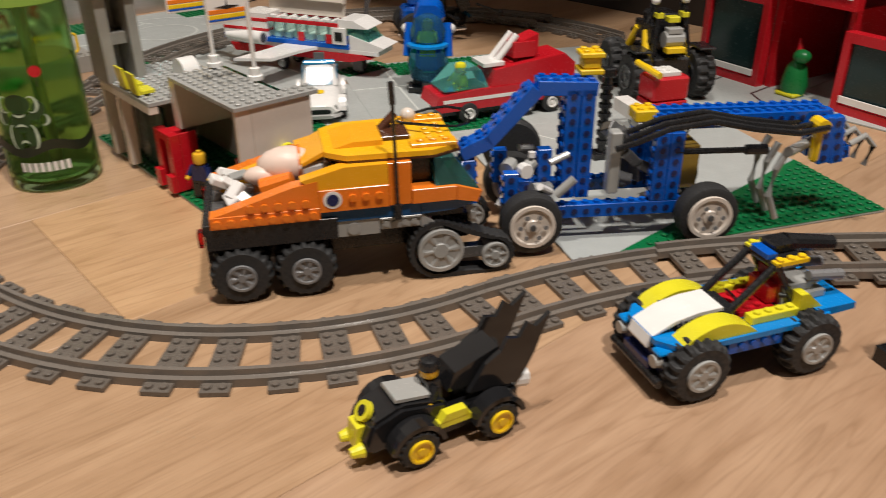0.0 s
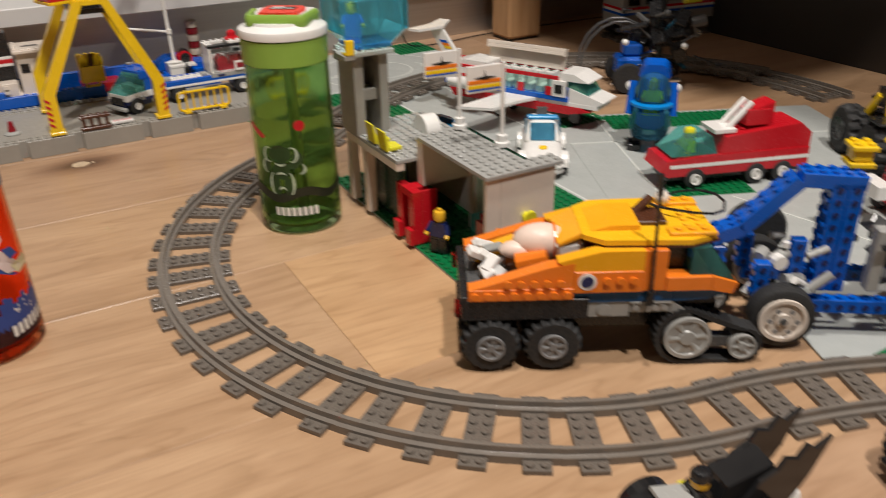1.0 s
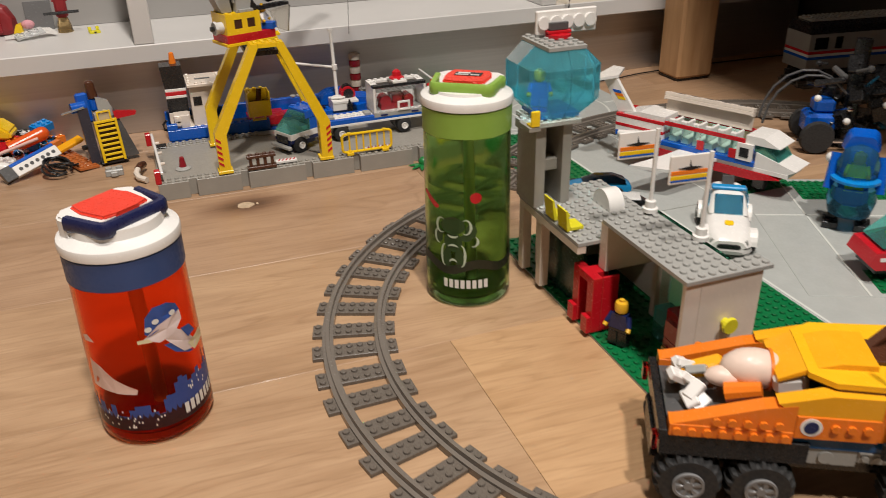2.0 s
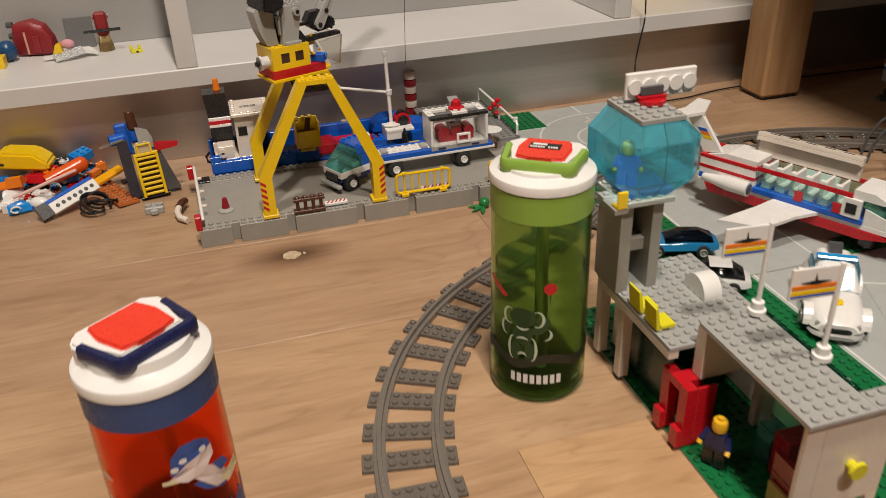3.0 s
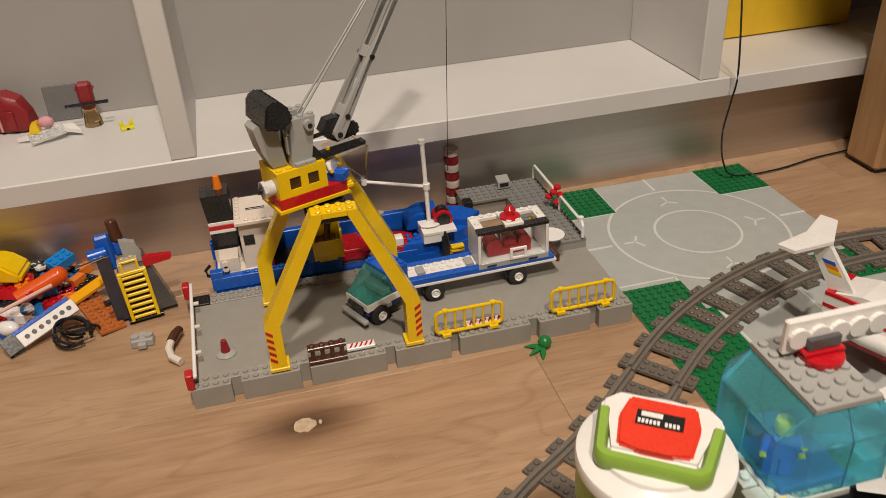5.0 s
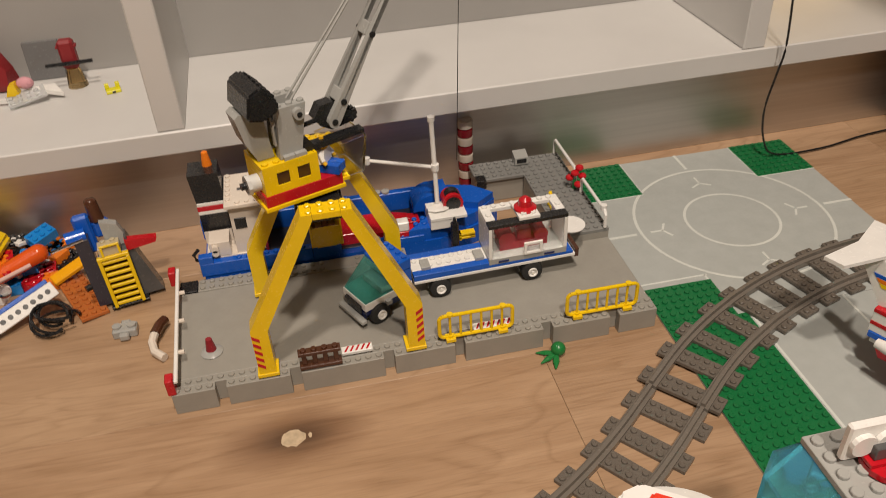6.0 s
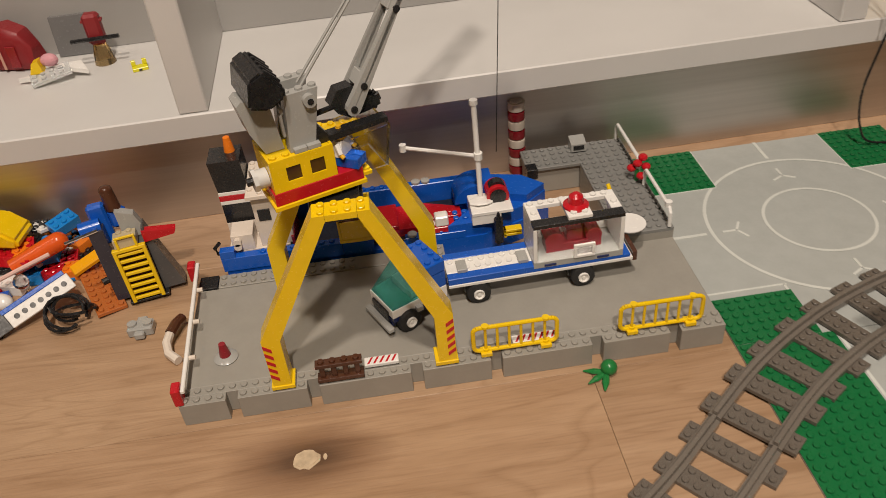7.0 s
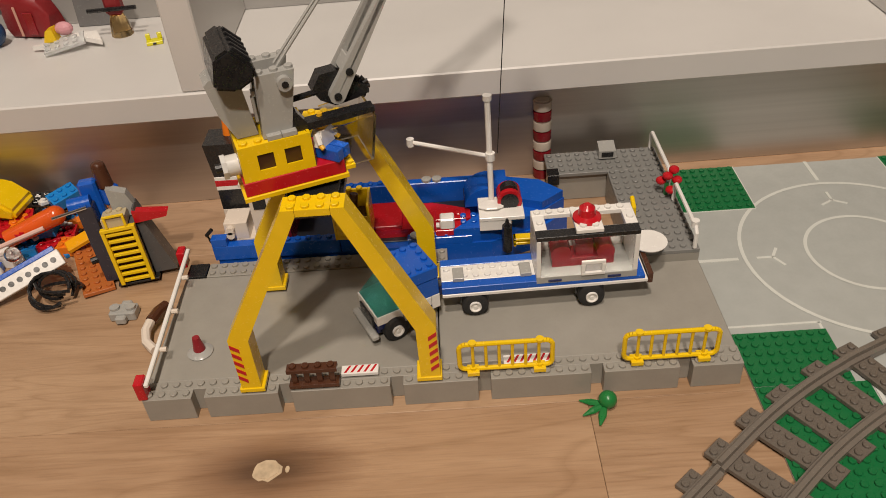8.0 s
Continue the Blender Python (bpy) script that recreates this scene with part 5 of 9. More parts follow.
def red_bottle():
    r = 0.0352
    b = bottle(pose(-0.0190, -0.3768, 0), 0.1545, 0.0360, 0.0344, BOTTLERED, BANDBLUE, HANDLENAVY, "clear red drinking bottle with white lid and navy handle", 38, 0.1122, 0.1314)
    rr = r + 0.0006
    rng = random.Random(3)
    s = Shape()
    a = -176
    while a < -8:
        w = rng.uniform(3, 7)
        up = 0.015 * min(1.0, max(0, (a + 82) / 22))
        ring_patch(s, rr, a, a + w, 0.0125, 0.0235 + up + rng.choice((0.0, 0.002, 0.005, 0.008)), 2)
        a += w
    part("print", s, plastic("print_blue", (0.02, 0.055, 0.26), 0.4), b, "blue printed skyline")
    s = Shape()
    for k in range(30):
        spot_patch(s, rr + 0.0002, rng.uniform(-165, -80), rng.uniform(0.015, 0.027), 0.0006, 0.0010, 6)
    for k in range(10):
        spot_patch(s, rr + 0.0002, rng.uniform(-62, -20), rng.uniform(0.030, 0.040), 0.0006, 0.0012, 6)
    part("print", s, PRINTWHITE, b, "white printed windows")
    for k in range(8):
        part("print", ring_patch(Shape(), rr + 0.0002, -60 + k * 7.0, -60 + k * 7.0 + 4.8, 0.0160 + k * 0.0003, 0.0240 + k * 0.0003, 2), PRINTWHITE, b, "white printed bar")

    def field(pts, mt, label, lift=0.0):
        """A printed flat shape: corners as (angle, height), filled between in small steps."""
        s = Shape()
        fine = []
        for (a0, h0), (a1, h1) in zip(pts, pts[1:] + pts[:1]):
            fine += [(a0 + (a1 - a0) * k / 6, h0 + (h1 - h0) * k / 6) for k in range(6)]
        mid = (sum(p[0] for p in pts) / len(pts), sum(p[1] for p in pts) / len(pts))
        q = rr + lift
        for (a0, h0), (a1, h1) in zip(fine, fine[1:] + fine[:1]):
            s._put([(q * math.cos(radians(a)), q * math.sin(radians(a)), h) for a, h in ((a0, h0), (a1, h1), mid)], [(0, 1, 2)])
        part("print", s, mt, b, label)
    pale, mid_blue = plastic("print_pale", (0.74, 0.62, 0.60), 0.4), plastic("print_mid_blue", (0.03, 0.085, 0.34), 0.4)
    yell = plastic("print_pale_yellow", (0.74, 0.66, 0.40), 0.4)
    pink = plastic("print_pink", (0.72, 0.52, 0.46), 0.4)
    field([(-150, 0.0640), (-136, 0.0600), (-124, 0.0530), (-124, 0.0415), (-154, 0.0430)], pink, "pale printed cloud")
    field([(-124.2, 0.0528), (-112, 0.0480), (-101, 0.0440), (-103, 0.0405), (-124.2, 0.0412)], pink, "pale printed cloud")
    field([(-152, 0.0800), (-144, 0.0820), (-136, 0.0775), (-150, 0.0765)], pink, "pale printed cloud")
    field([(-84, 0.0820), (-81, 0.0930), (-72, 0.0985), (-58, 0.0985), (-48, 0.0950), (-44, 0.0890), (-58, 0.0860), (-80, 0.0800)], mid_blue, "plain blue printed cap shape")
    field([(-86, 0.0790), (-70, 0.0860), (-45, 0.0900), (-44, 0.0830), (-56, 0.0760), (-72, 0.0740)], pale, "plain pale printed round shape", 0.0002)
    field([(-66, 0.0745), (-52, 0.0780), (-44, 0.0740), (-28, 0.0610), (-34, 0.0580), (-48, 0.0600), (-58, 0.0680)], pale, "plain pale printed slanted shape", 0.0002)
    field([(-48, 0.0770), (-36, 0.0760), (-28, 0.0690), (-40, 0.0680)], mid_blue, "plain blue printed shape", 0.0004)
    field([(-68, 0.0710), (-62, 0.0710), (-44, 0.0590), (-34, 0.0560), (-42, 0.0570), (-58, 0.0630)], mid_blue, "plain blue printed shape")
    field([(-42, 0.0640), (-16, 0.0660), (-10, 0.0580), (-34, 0.0560)], yell, "pale yellow printed shape", 0.0003)
    field([(-92, 0.0790), (-82, 0.0790), (-78, 0.0760), (-92, 0.0765)], yell, "pale yellow printed shape", 0.0003)
    for a, z in ((-72, 0.0890), (-80, 0.0850), (-54, 0.0905)):
        part("print", spot_patch(Shape(), rr + 0.0004, a, z, 0.0022, 0.0018, 12), PRINTWHITE, b, "small white printed spot")


green_bottle()
red_bottle()


# ---- airport ----
def airport():
    z0 = 0.0041
    a = thing("airport_terminal", "aged white toy terminal with grey studded roofs", "toy building", at=pose(0.298, -0.4935, z0))
    # local: x to the apron, y along the front; high hall y 0..0.104, low wing y 0.104..0.205
    H = 0.0845
    part("end_wall", Shape().box((0.012, 0.0, 0), (0.0385, 0.0035, 0.020)).box((0.0645, 0.0, 0), (0.072, 0.0035, 0.020)), CREAM, a)
    part("end_wall", Shape().box((0.012, 0.0, 0.0201), (0.024, 0.0035, H)), CREAM, a, "tall aged white end panel")
    part("end_wall", Shape().box((0.0241, 0.0, 0.0201), (0.072, 0.0035, H), bevel=0.0002), CREAM, a, "tall aged white end panel")
    part("partition", Shape().box((0.0115, 0.0945, 0.0470), (0.058, 0.1043, H)), CREAM, a, "aged white wall over the booth")
    pane = clear("pale_teal_clear", (0.70, 0.90, 0.84), 0.1, 1.15, 0.5)
    for y in (0.004, 0.0285, 0.053):
        part("back_window", Shape().box((0.0585, y + 0.0012, 0.020), (0.0605, y + 0.0235, H - 0.0005)), pane, a, "pale teal back window").visible_shadow = False
        part("window_post", Shape().box((0.0575, y - 0.0012, 0.0002), (0.0615, y + 0.0010, H)), CREAM, a)
    part("back_wall", Shape().box((0.0585, 0.004, 0.0002), (0.0605, 0.078, 0.0198)), CREAM, a)
    part("back_panel", Shape().box((0.0585, 0.0782, 0.0002), (0.0612, 0.0885, H - 0.0005)), plastic("pale_teal_plastic", (0.46, 0.66, 0.58), 0.3), a, "pale teal back panel")
    part("window_post", Shape().box((0.0545, 0.0887, 0.0002), (0.0615, 0.0943, H - 0.0005)), CREAM, a)
    part("roof_glass", Shape().prism([(0.0545, H + 0.0030), (0.0575, H + 0.0030), (0.0640, H - 0.0120), (0.0615, H - 0.0120)], 0.016, 0.100, "y"), clear("dark_green_clear", (0.05, 0.20, 0.13), 0.1, 1.15), a, "dark green sloping glass behind the roof")
    part("back_wall", Shape().box((0.070, 0.106, 0.0), (0.0735, 0.200, 0.0655)), CREAM, a)
    r = Shape().box((0.0105, -0.002, H + 0.0001), (0.054, 0.102, H + 0.0033)).box((0.0541, -0.002, H + 0.0001), (0.078, 0.014, H + 0.0033))
    r.studs(0.0122, -0.002, H + 0.0033, 5, 13, seg=10).studs(0.054, -0.002, H + 0.0033, 3, 2, seg=10)
    part("high_roof", r, LGREY, a, "light grey studded roof plate")
    low = 0.0660
    r = Shape().box((-0.007, 0.1045, low), (0.073, 0.2085, low + 0.0033))
    r.studs(-0.007, 0.1045, low + 0.0033, 10, 13, seg=10, skip=lambda i, j: i < 5 and j > 8)
    part("low_roof", r, LGREY, a, "lower light grey studded roof")
    for y in (0.1665, 0.2005):
        part("column", Shape().box((-0.006, y, 0), (0.002, y + 0.008, low - 0.0096)).box((-0.006, y, low - 0.0095), (0.010, y + 0.008, low - 0.0001)), CREAM, a, "aged white column")
    part("beam", Shape().box((-0.007, 0.1050, low - 0.0062), (0.0005, 0.2003, low - 0.0001)), CREAM, a)
    part("end_beam", Shape().box((0.0104, 0.2005, 0), (0.072, 0.2085, low - 0.0001)), CREAM, a)
    part("dark_panel", Shape().box((0.008, 0.121, 0.0), (0.011, 0.178, 0.058)), plastic("dark_green_plastic", (0.012, 0.045, 0.03)), a, "dark green inner panel")
    for y in (0.0870, 0.1080):
        part("booth_pillar", Shape().box((-0.002, y, 0.0), (0.006, y + 0.009, 0.0466)).box((-0.006, y, 0.0), (-0.0021, y + 0.009, 0.014)), RED, a, "red booth pillar")
    part("booth", Shape().box((0.0062, 0.0870, 0.0), (0.020, 0.0890, 0.0466)).box((0.012, 0.0962, 0.0), (0.016, 0.1078, 0.0466)).box((-0.002, 0.0962, 0.0400), (0.0119, 0.1078, 0.0466)), RED, a, "red door booth")
    part("counter", Shape().box((0.022, 0.010, 0.0), (0.040, 0.030, 0.026)).box((0.022, 0.010, 0.0262), (0.026, 0.030, 0.040)), DRED, a, "dark red counter inside")
    part("counter_front", Shape().box((0.0195, 0.012, 0.0), (0.0218, 0.028, 0.020)), plastic("tan_plastic", (0.46, 0.30, 0.09)), a, "tan counter front")
    part("counter", Shape().box((0.038, 0.036, 0.0), (0.056, 0.050, 0.034)), DRED, a, "dark red counter inside")
    part("monitor", Shape().box((0.040, 0.054, 0.0), (0.054, 0.068, 0.026)), TEAL, a, "teal clear box")
    # Yellow flower piece on the end wall; it gives no light.
    fl = Shape().rod((0.046, -0.0001, 0.050), (0.046, -0.0050, 0.050), 0.0032, seg=12).lathe([(0.0055, -0.0075), (0.0062, -0.0055), (0.0040, -0.0040)], (0.046, 0, 0.050), 16, axis="y")
    part("wall_flower", fl, LIME, a, "yellow round flower on the wall")
    m = Shape().box((0.0342, 0.1000, low + 0.0036), (0.060, 0.1042, H))
    part("step_wall", m, CREAM, a)
    part("roof_arch", Shape().prism([(0.0135 * math.cos(math.pi * k / 14), 0.0150 * math.sin(math.pi * k / 14)) for k in range(15)], 0, 0.014, "x", pose(0.043, 0.1575, low + 0.0034)), WHITE, a, "white round arch piece", True)
    part("yellow_edge", Shape().box((0.074, 0.165, 0.0), (0.0765, 0.215, 0.030)).box((0.0742, 0.104, 0.040), (0.0764, 0.150, 0.044)), LIME, a, "bright yellow edge strip")
    z1 = z0 + low + 0.0033 + 0.0018
    for y in (0.130, 0.152):
        c = thing("toy_chair", "yellow toy chair on the terminal roof", "toy chair", "roof seats", pose(0.303, -0.4935 + y, z1, 0, 0, 90) @ Matrix.Scale(1.35, 4))
        part("seat", Shape().box((-0.0055, -0.002, 0), (0.0055, 0.006, 0.0022)), LIME, c)
        part("backrest", Shape().prism([(0.0062, 0.0), (0.0085, 0.0), (0.0100, 0.0125), (0.0088, 0.0125)], -0.0055, 0.0055, "x"), LIME, c)
    # control tower
    t = thing("control_tower", "grey toy control tower with clear teal cabin", "toy tower", at=pose(0.287, -0.320, z1 - 0.0018, 0, 0, 0))
    part("shaft_wall", Shape().box((0.002, 0.002, 0), (0.011, 0.036, 0.0695)), OLDGREY, t, "grey tower shaft side")
    part("shaft_wall", Shape().box((0.026, 0.002, 0), (0.034, 0.036, 0.0695)), OLDGREY, t, "grey tower shaft side")
    part("shaft_wall", Shape().box((0.0112, 0.032, 0), (0.0258, 0.036, 0.0695)), OLDGREY, t)
    part("cross_beam", Shape().box((0.0112, 0.010, 0.028), (0.0258, 0.026, 0.0376)), OLDGREY, t)
    pl = Shape().box((0.000, -0.004, 0.0696), (0.038, 0.036, 0.0733))
    pl.box((-0.0100, -0.0100, 0.0696), (-0.0001, 0.0090, 0.0733)).studs(0.000, -0.004, 0.0733, 1, 5).studs(0.008, -0.004, 0.0733, 3, 1)
    part("platform", pl, OLDGREY, t)
    part("platform_block", Shape().box((-0.008, 0.010, 0.0660), (-0.0002, 0.020, 0.0733)).studs(-0.008, 0.011, 0.0733, 1, 1), LGREY, t)
    # clear cabin: a bulging shell of tall panes round an eight-sided plan
    levels = [(0.1280, 0.0160, 0.0240, 0.001), (0.1155, 0.0300, 0.0315, 0.010), (0.0890, 0.0300, 0.0315, 0.010), (0.0742, 0.0150, 0.0200, 0.006)]

    def plan(hx, hy, k, off=0.0):
        hx, hy = hx - off, hy - off
        return [(0.022 + x, 0.0175 + y) for x, y in ((-hx + k, -hy), (0, -hy), (hx - k, -hy), (hx, -hy + k), (hx, 0), (hx, hy - k), (hx - k, hy), (0, hy), (-hx + k, hy), (-hx, hy - k), (-hx, 0), (-hx, -hy + k))]
    for i in range(12):
        j = (i + 1) % 12
        sh = Shape()
        for (za, ax, ay, ak), (zb, bx, by, bk) in zip(levels, levels[1:]):
            o0, o1, n0, n1 = plan(ax, ay, ak), plan(bx, by, bk), plan(ax, ay, ak, 0.0014), plan(bx, by, bk, 0.0014)
            sh._put([(*o0[i], za), (*o0[j], za), (*o1[j], zb), (*o1[i], zb), (*n0[i], za), (*n0[j], za), (*n1[j], zb), (*n1[i], zb)], [(0, 1, 2, 3), (7, 6, 5, 4), (0, 3, 7, 4), (1, 5, 6, 2)])
        part("cabin_pane", sh, CYAN, t, "clear teal cabin pane").visible_shadow = False
    rf = Shape().box((0.006, -0.0065, 0.1282), (0.038, 0.0415, 0.1314))
    rf.studs(0.006, -0.0065, 0.1314, 4, 6, seg=10)
    part("cabin_roof", rf, LGREY, t, "studded grey roof")
    part("cabin_floor", Shape().box((0.004, 0.000, 0.0744), (0.038, 0.034, 0.0788), bevel=0.0006), plastic("cabin_blue", (0.02, 0.10, 0.26)), t, "blue floor inside the cabin")
    part("cabin_seat", Shape().box((-0.0085, -0.0105, 0.0735), (-0.0010, -0.0085, 0.0860), bevel=0.0006).box((-0.0085, -0.0084, 0.0735), (-0.0010, -0.0020, 0.0752)), YELLOW, t, "yellow panel on the platform")
    part("sign_turntable", Shape().lathe([(0.010, 0.1323), (0.010, 0.1350), (0.006, 0.1355)], (0.028, 0.022, 0), 18).box((0.018, 0.019, 0.1355), (0.038, 0.025, 0.1375)), RED, t)
    sg = Shape().box((0.011, 0.0255, 0.1340), (0.063, 0.0290, 0.1520), bevel=0.0008)
    sign = part("sign_board", sg, WHITE, t, "white sign board seen from behind")
    for k in range(5):
        part("tube_end", Shape().lathe([(0.0050, 0), (0.0050, 0.0022), (0.0040, 0.0022)], (0, 0, 0), 16, pose(0.0168 + k * 0.0100, 0.0254, 0.1430, 90, 0, 0)), WHITE, sign)
    part("sign_clip", Shape().box((0.020, 0.0205, 0.1377), (0.036, 0.0253, 0.1435)), DGREY, t)
    doll(pose(0.2950, -0.3090, z1 - 0.0018 + 0.0790, 0, 0, -20) @ Matrix.Scale(0.88, 4), BLUE, BLUE, None, False, "toy figure with a blue suit inside the tower cabin")
    # flags
    for x, y in ((0.346, -0.396), (0.352, -0.449)):
        f = thing("flag", "white flag on a pole with striped airline colours", "toy flag", "roof flags", pose(x, y, z0 + H + 0.0050, 0, 0, -6))
        part("foot", Shape().lathe([(0.0058, 0), (0.0058, 0.003), (0.0040, 0.0036), (0.0040, 0.0085), (0.002, 0.009)], (0, 0, 0), 16), WHITE, f, smooth=True)
        part("pole", Shape().rod((0, 0, 0.0085), (0, 0, 0.064), 0.0016, seg=10), WHITE, f, smooth=True)
        fl2 = part("cloth", Shape().box((-0.030, -0.0008, 0.0435), (-0.0018, 0.0008, 0.0635), bevel=0.0004), WHITE, f)
        for z, mt, lb in ((0.0465, YELLOW, "yellow stripe"), (0.0500, ORANGE, "orange stripe"), (0.0450, BLUE, "blue stripe")):
            part("stripe", Shape().box((-0.029, -0.0011, z), (-0.0022, 0.0011, z + (0.0014 if mt is BLUE else 0.0030))), mt, fl2, lb)
        part("emblem", Shape().prism([(-0.024, 0.0545), (-0.016, 0.0555), (-0.0155, 0.0600), (-0.0145, 0.0555), (-0.006, 0.0545), (-0.0140, 0.0530), (-0.0160, 0.0530)], -0.0012, 0.0012, "y"), BLACK, fl2, "dark plain emblem")
    doll(pose(0.309, -0.4260, z0, 0, 0, -60), NAVY, BLACK, None, False, "toy figure in a dark suit by the terminal front")


airport()


def airliner():
    # local +x to the nose
    ang = math.degrees(math.atan2(-0.236, 0.096))
    p = thing("airliner", "white toy airliner with red and blue stripes and raised roof", "toy plane", at=pose(0.574, -0.160, 0.0017, 0, 0, ang) @ pose(0.060, 0, 0, 0, 0, 4) @ pose(-0.060, 0, 0))
    part("belly", Shape().prism([(-0.085, 0.018), (0.070, 0.018), (0.098, 0.024), (0.085, 0.027), (-0.090, 0.027)], -0.0195, 0.0195, "y"), RED, p, "red belly")
    part("stripe", Shape().box((-0.095, -0.0182, 0.0271), (0.106, 0.0182, 0.0318)), WHITE, p)
    part("side_band", Shape().box((-0.097, -0.0201, 0.0319), (0.070, 0.0201, 0.0370)), BLUE, p, "blue side band")
    part("nose", Shape().prism([(0.0702, 0.0319), (0.106, 0.0319), (0.113, 0.0365), (0.0702, 0.0480)], -0.0180, 0.0180, "y"), WHITE, p, "white sloping nose")
    part("windscreen", Shape().prism([(0.0672, 0.0482), (0.0702, 0.0482), (0.094, 0.0418), (0.084, 0.0555), (0.0672, 0.0555)], -0.0165, 0.0165, "y"), TEAL, p, "teal clear windscreen")
    part("cockpit_roof", Shape().prism([(0.0575, 0.0556), (0.080, 0.0556), (0.094, 0.0562), (0.076, 0.0640), (0.0575, 0.0640)], -0.0185, 0.0185, "y"), WHITE, p)
    part("front_wall", Shape().box((0.0500, -0.0212, 0.0371), (0.0670, -0.0180, 0.0555)), WHITE, p)
    part("front_wall", Shape().box((0.0500, 0.0180, 0.0371), (0.0670, 0.0196, 0.0555)), WHITE, p)
    part("cockpit_window", Shape().box((0.0535, -0.0218, 0.0410), (0.0635, -0.0213, 0.0510)), BLACK, p)
    for k in range(4):
        x = -0.0345 + k * 0.0212
        for sg in (-1, 1):
            part("cabin_window", Shape().box((x, sg * 0.0188, 0.0371), (x + 0.0205, sg * 0.0176, 0.0555)), clear("cabin_window_clear", (0.50, 0.75, 0.68), 0.05), p, "pale teal cabin window").visible_shadow = False
    for x in (0.005, 0.0415):
        part("door", Shape().box((x, -0.0205, 0.0371), (x + 0.0080, -0.0190, 0.0470)), RED, p, "red door")
    part("window_sill", Shape().box((-0.0360, -0.0197, 0.0556), (0.0573, -0.0175, 0.0598)).box((-0.0360, 0.0175, 0.0556), (0.0573, 0.0197, 0.0598)), RED, p, "red upper rail")
    for k in range(6):
        x = -0.032 + k * 0.0142
        part("seat", Shape().box((x, -0.0130, 0.0371), (x + 0.0095, 0.0130, 0.0440)).box((x, -0.0130, 0.0441), (x + 0.0030, 0.0130, 0.0590), bevel=0.001), WHITE, p, "white seat")
        part("rail_stud", Shape().box((x + 0.001, -0.0196, 0.0599), (x + 0.0080, -0.0150, 0.0640), bevel=0.0008), WHITE, p)
    mt = pose(-0.002, 0.0120, 0.0590, -12, 0, 0)
    part("raised_roof", Shape().box((-0.051, -0.0006, 0), (0.051, 0.0014, 0.0240), mt), CREAM, p, "aged white roof panel tipped up")
    lip = Shape().box((-0.052, -0.0080, 0.0200), (0.052, -0.0007, 0.0240), mt).box((-0.052, -0.0080, 0.0150), (-0.0505, -0.0007, 0.0199), mt).box((0.0505, -0.0080, 0.0150), (0.052, -0.0007, 0.0199), mt).box((-0.0504, -0.0080, 0.0160), (0.0504, -0.0066, 0.0199), mt)
    part("roof_lip", lip, CREAM, p, "channel along the roof panel edge")
    for k in range(5):
        part("clip_slot", Shape().box((-0.040 + k * 0.018, -0.0060, 0.0238), (-0.030 + k * 0.018, -0.0030, 0.0243), mt), DGREY, p, "dark slot")
    part("rear_body", Shape().box((-0.098, -0.0190, 0.0371), (-0.0370, 0.0190, 0.0555)).prism([(-0.098, 0.0556), (-0.0370, 0.0556), (-0.0370, 0.0630), (-0.070, 0.0630)], -0.0175, 0.0175, "y"), WHITE, p)
    part("rear_band", Shape().box((-0.0982, -0.0193, 0.0430), (-0.0368, 0.0193, 0.0465)).box((-0.0982, -0.0193, 0.0540), (-0.0368, 0.0193, 0.0575)), RED, p)
    fin = Shape().prism([(-0.078, 0.0610), (-0.098, 0.0570), (-0.124, 0.0954), (-0.105, 0.0954)], -0.0142, -0.0098, "y")
    fin_ob = part("tail_fin", fin, WHITE, p, "white tail fin")
    for k, (mt2, lb) in enumerate(((YELLOW, "yellow stripe"), (ORANGE, "orange stripe"), (BLUE, "blue stripe"))):
        z = 0.072 + k * 0.0035
        part("stripe", Shape().prism([(-0.090 - k * 0.003, z), (-0.100 - k * 0.003, z), (-0.1025 - k * 0.003, z + 0.003), (-0.0920 - k * 0.003, z + 0.003)], -0.0145, -0.0095, "y"), mt2, fin_ob, lb)
    part("tailplane", Shape().prism([(-0.132, -0.046), (-0.117, -0.046), (-0.103, -0.012), (-0.117, 0.022), (-0.132, 0.022), (-0.126, -0.012)], 0.0955, 0.0985, "z"), WHITE, p, "white tailplane")
    for sg in (-1, 1):
        wg = Shape().prism([(-0.014, sg * 0.0203), (0.030, sg * 0.0203), (0.0198, sg * 0.0415), (0.0095, sg * 0.0827), (-0.0297, sg * 0.0969), (-0.0179, sg * 0.0467)], 0.0290, 0.0322, "z")
        part("wing", wg, WHITE, p, "swept white wing")
        e = Shape().rod((-0.086, sg * 0.0300, 0.0385), (-0.058, sg * 0.0300, 0.0385), 0.0035, 0.0075, 18).rod((-0.058, sg * 0.0300, 0.0385), (-0.036, sg * 0.0300, 0.0385), 0.0075, seg=18).box((-0.075, sg * 0.0192, 0.0372), (-0.045, sg * 0.0240, 0.0398))
        eng = part("engine", e, WHITE, p, "white round engine", True)
        part("intake", Shape().rod((-0.0359, sg * 0.0300, 0.0385), (-0.0354, sg * 0.0300, 0.0385), 0.0055, seg=16), DGREY, eng)
        wheel(p, pose(-0.020, sg * 0.016, 0.0080), 0.0075, 0.006, 0.0040, LGREY)
        part("strut", Shape().box((-0.024, sg * 0.010, 0.0055), (-0.016, sg * 0.013, 0.0179)), DGREY, p)
    wheel(p, pose(0.072, 0, 0.0080), 0.0075, 0.006, 0.0040, LGREY)
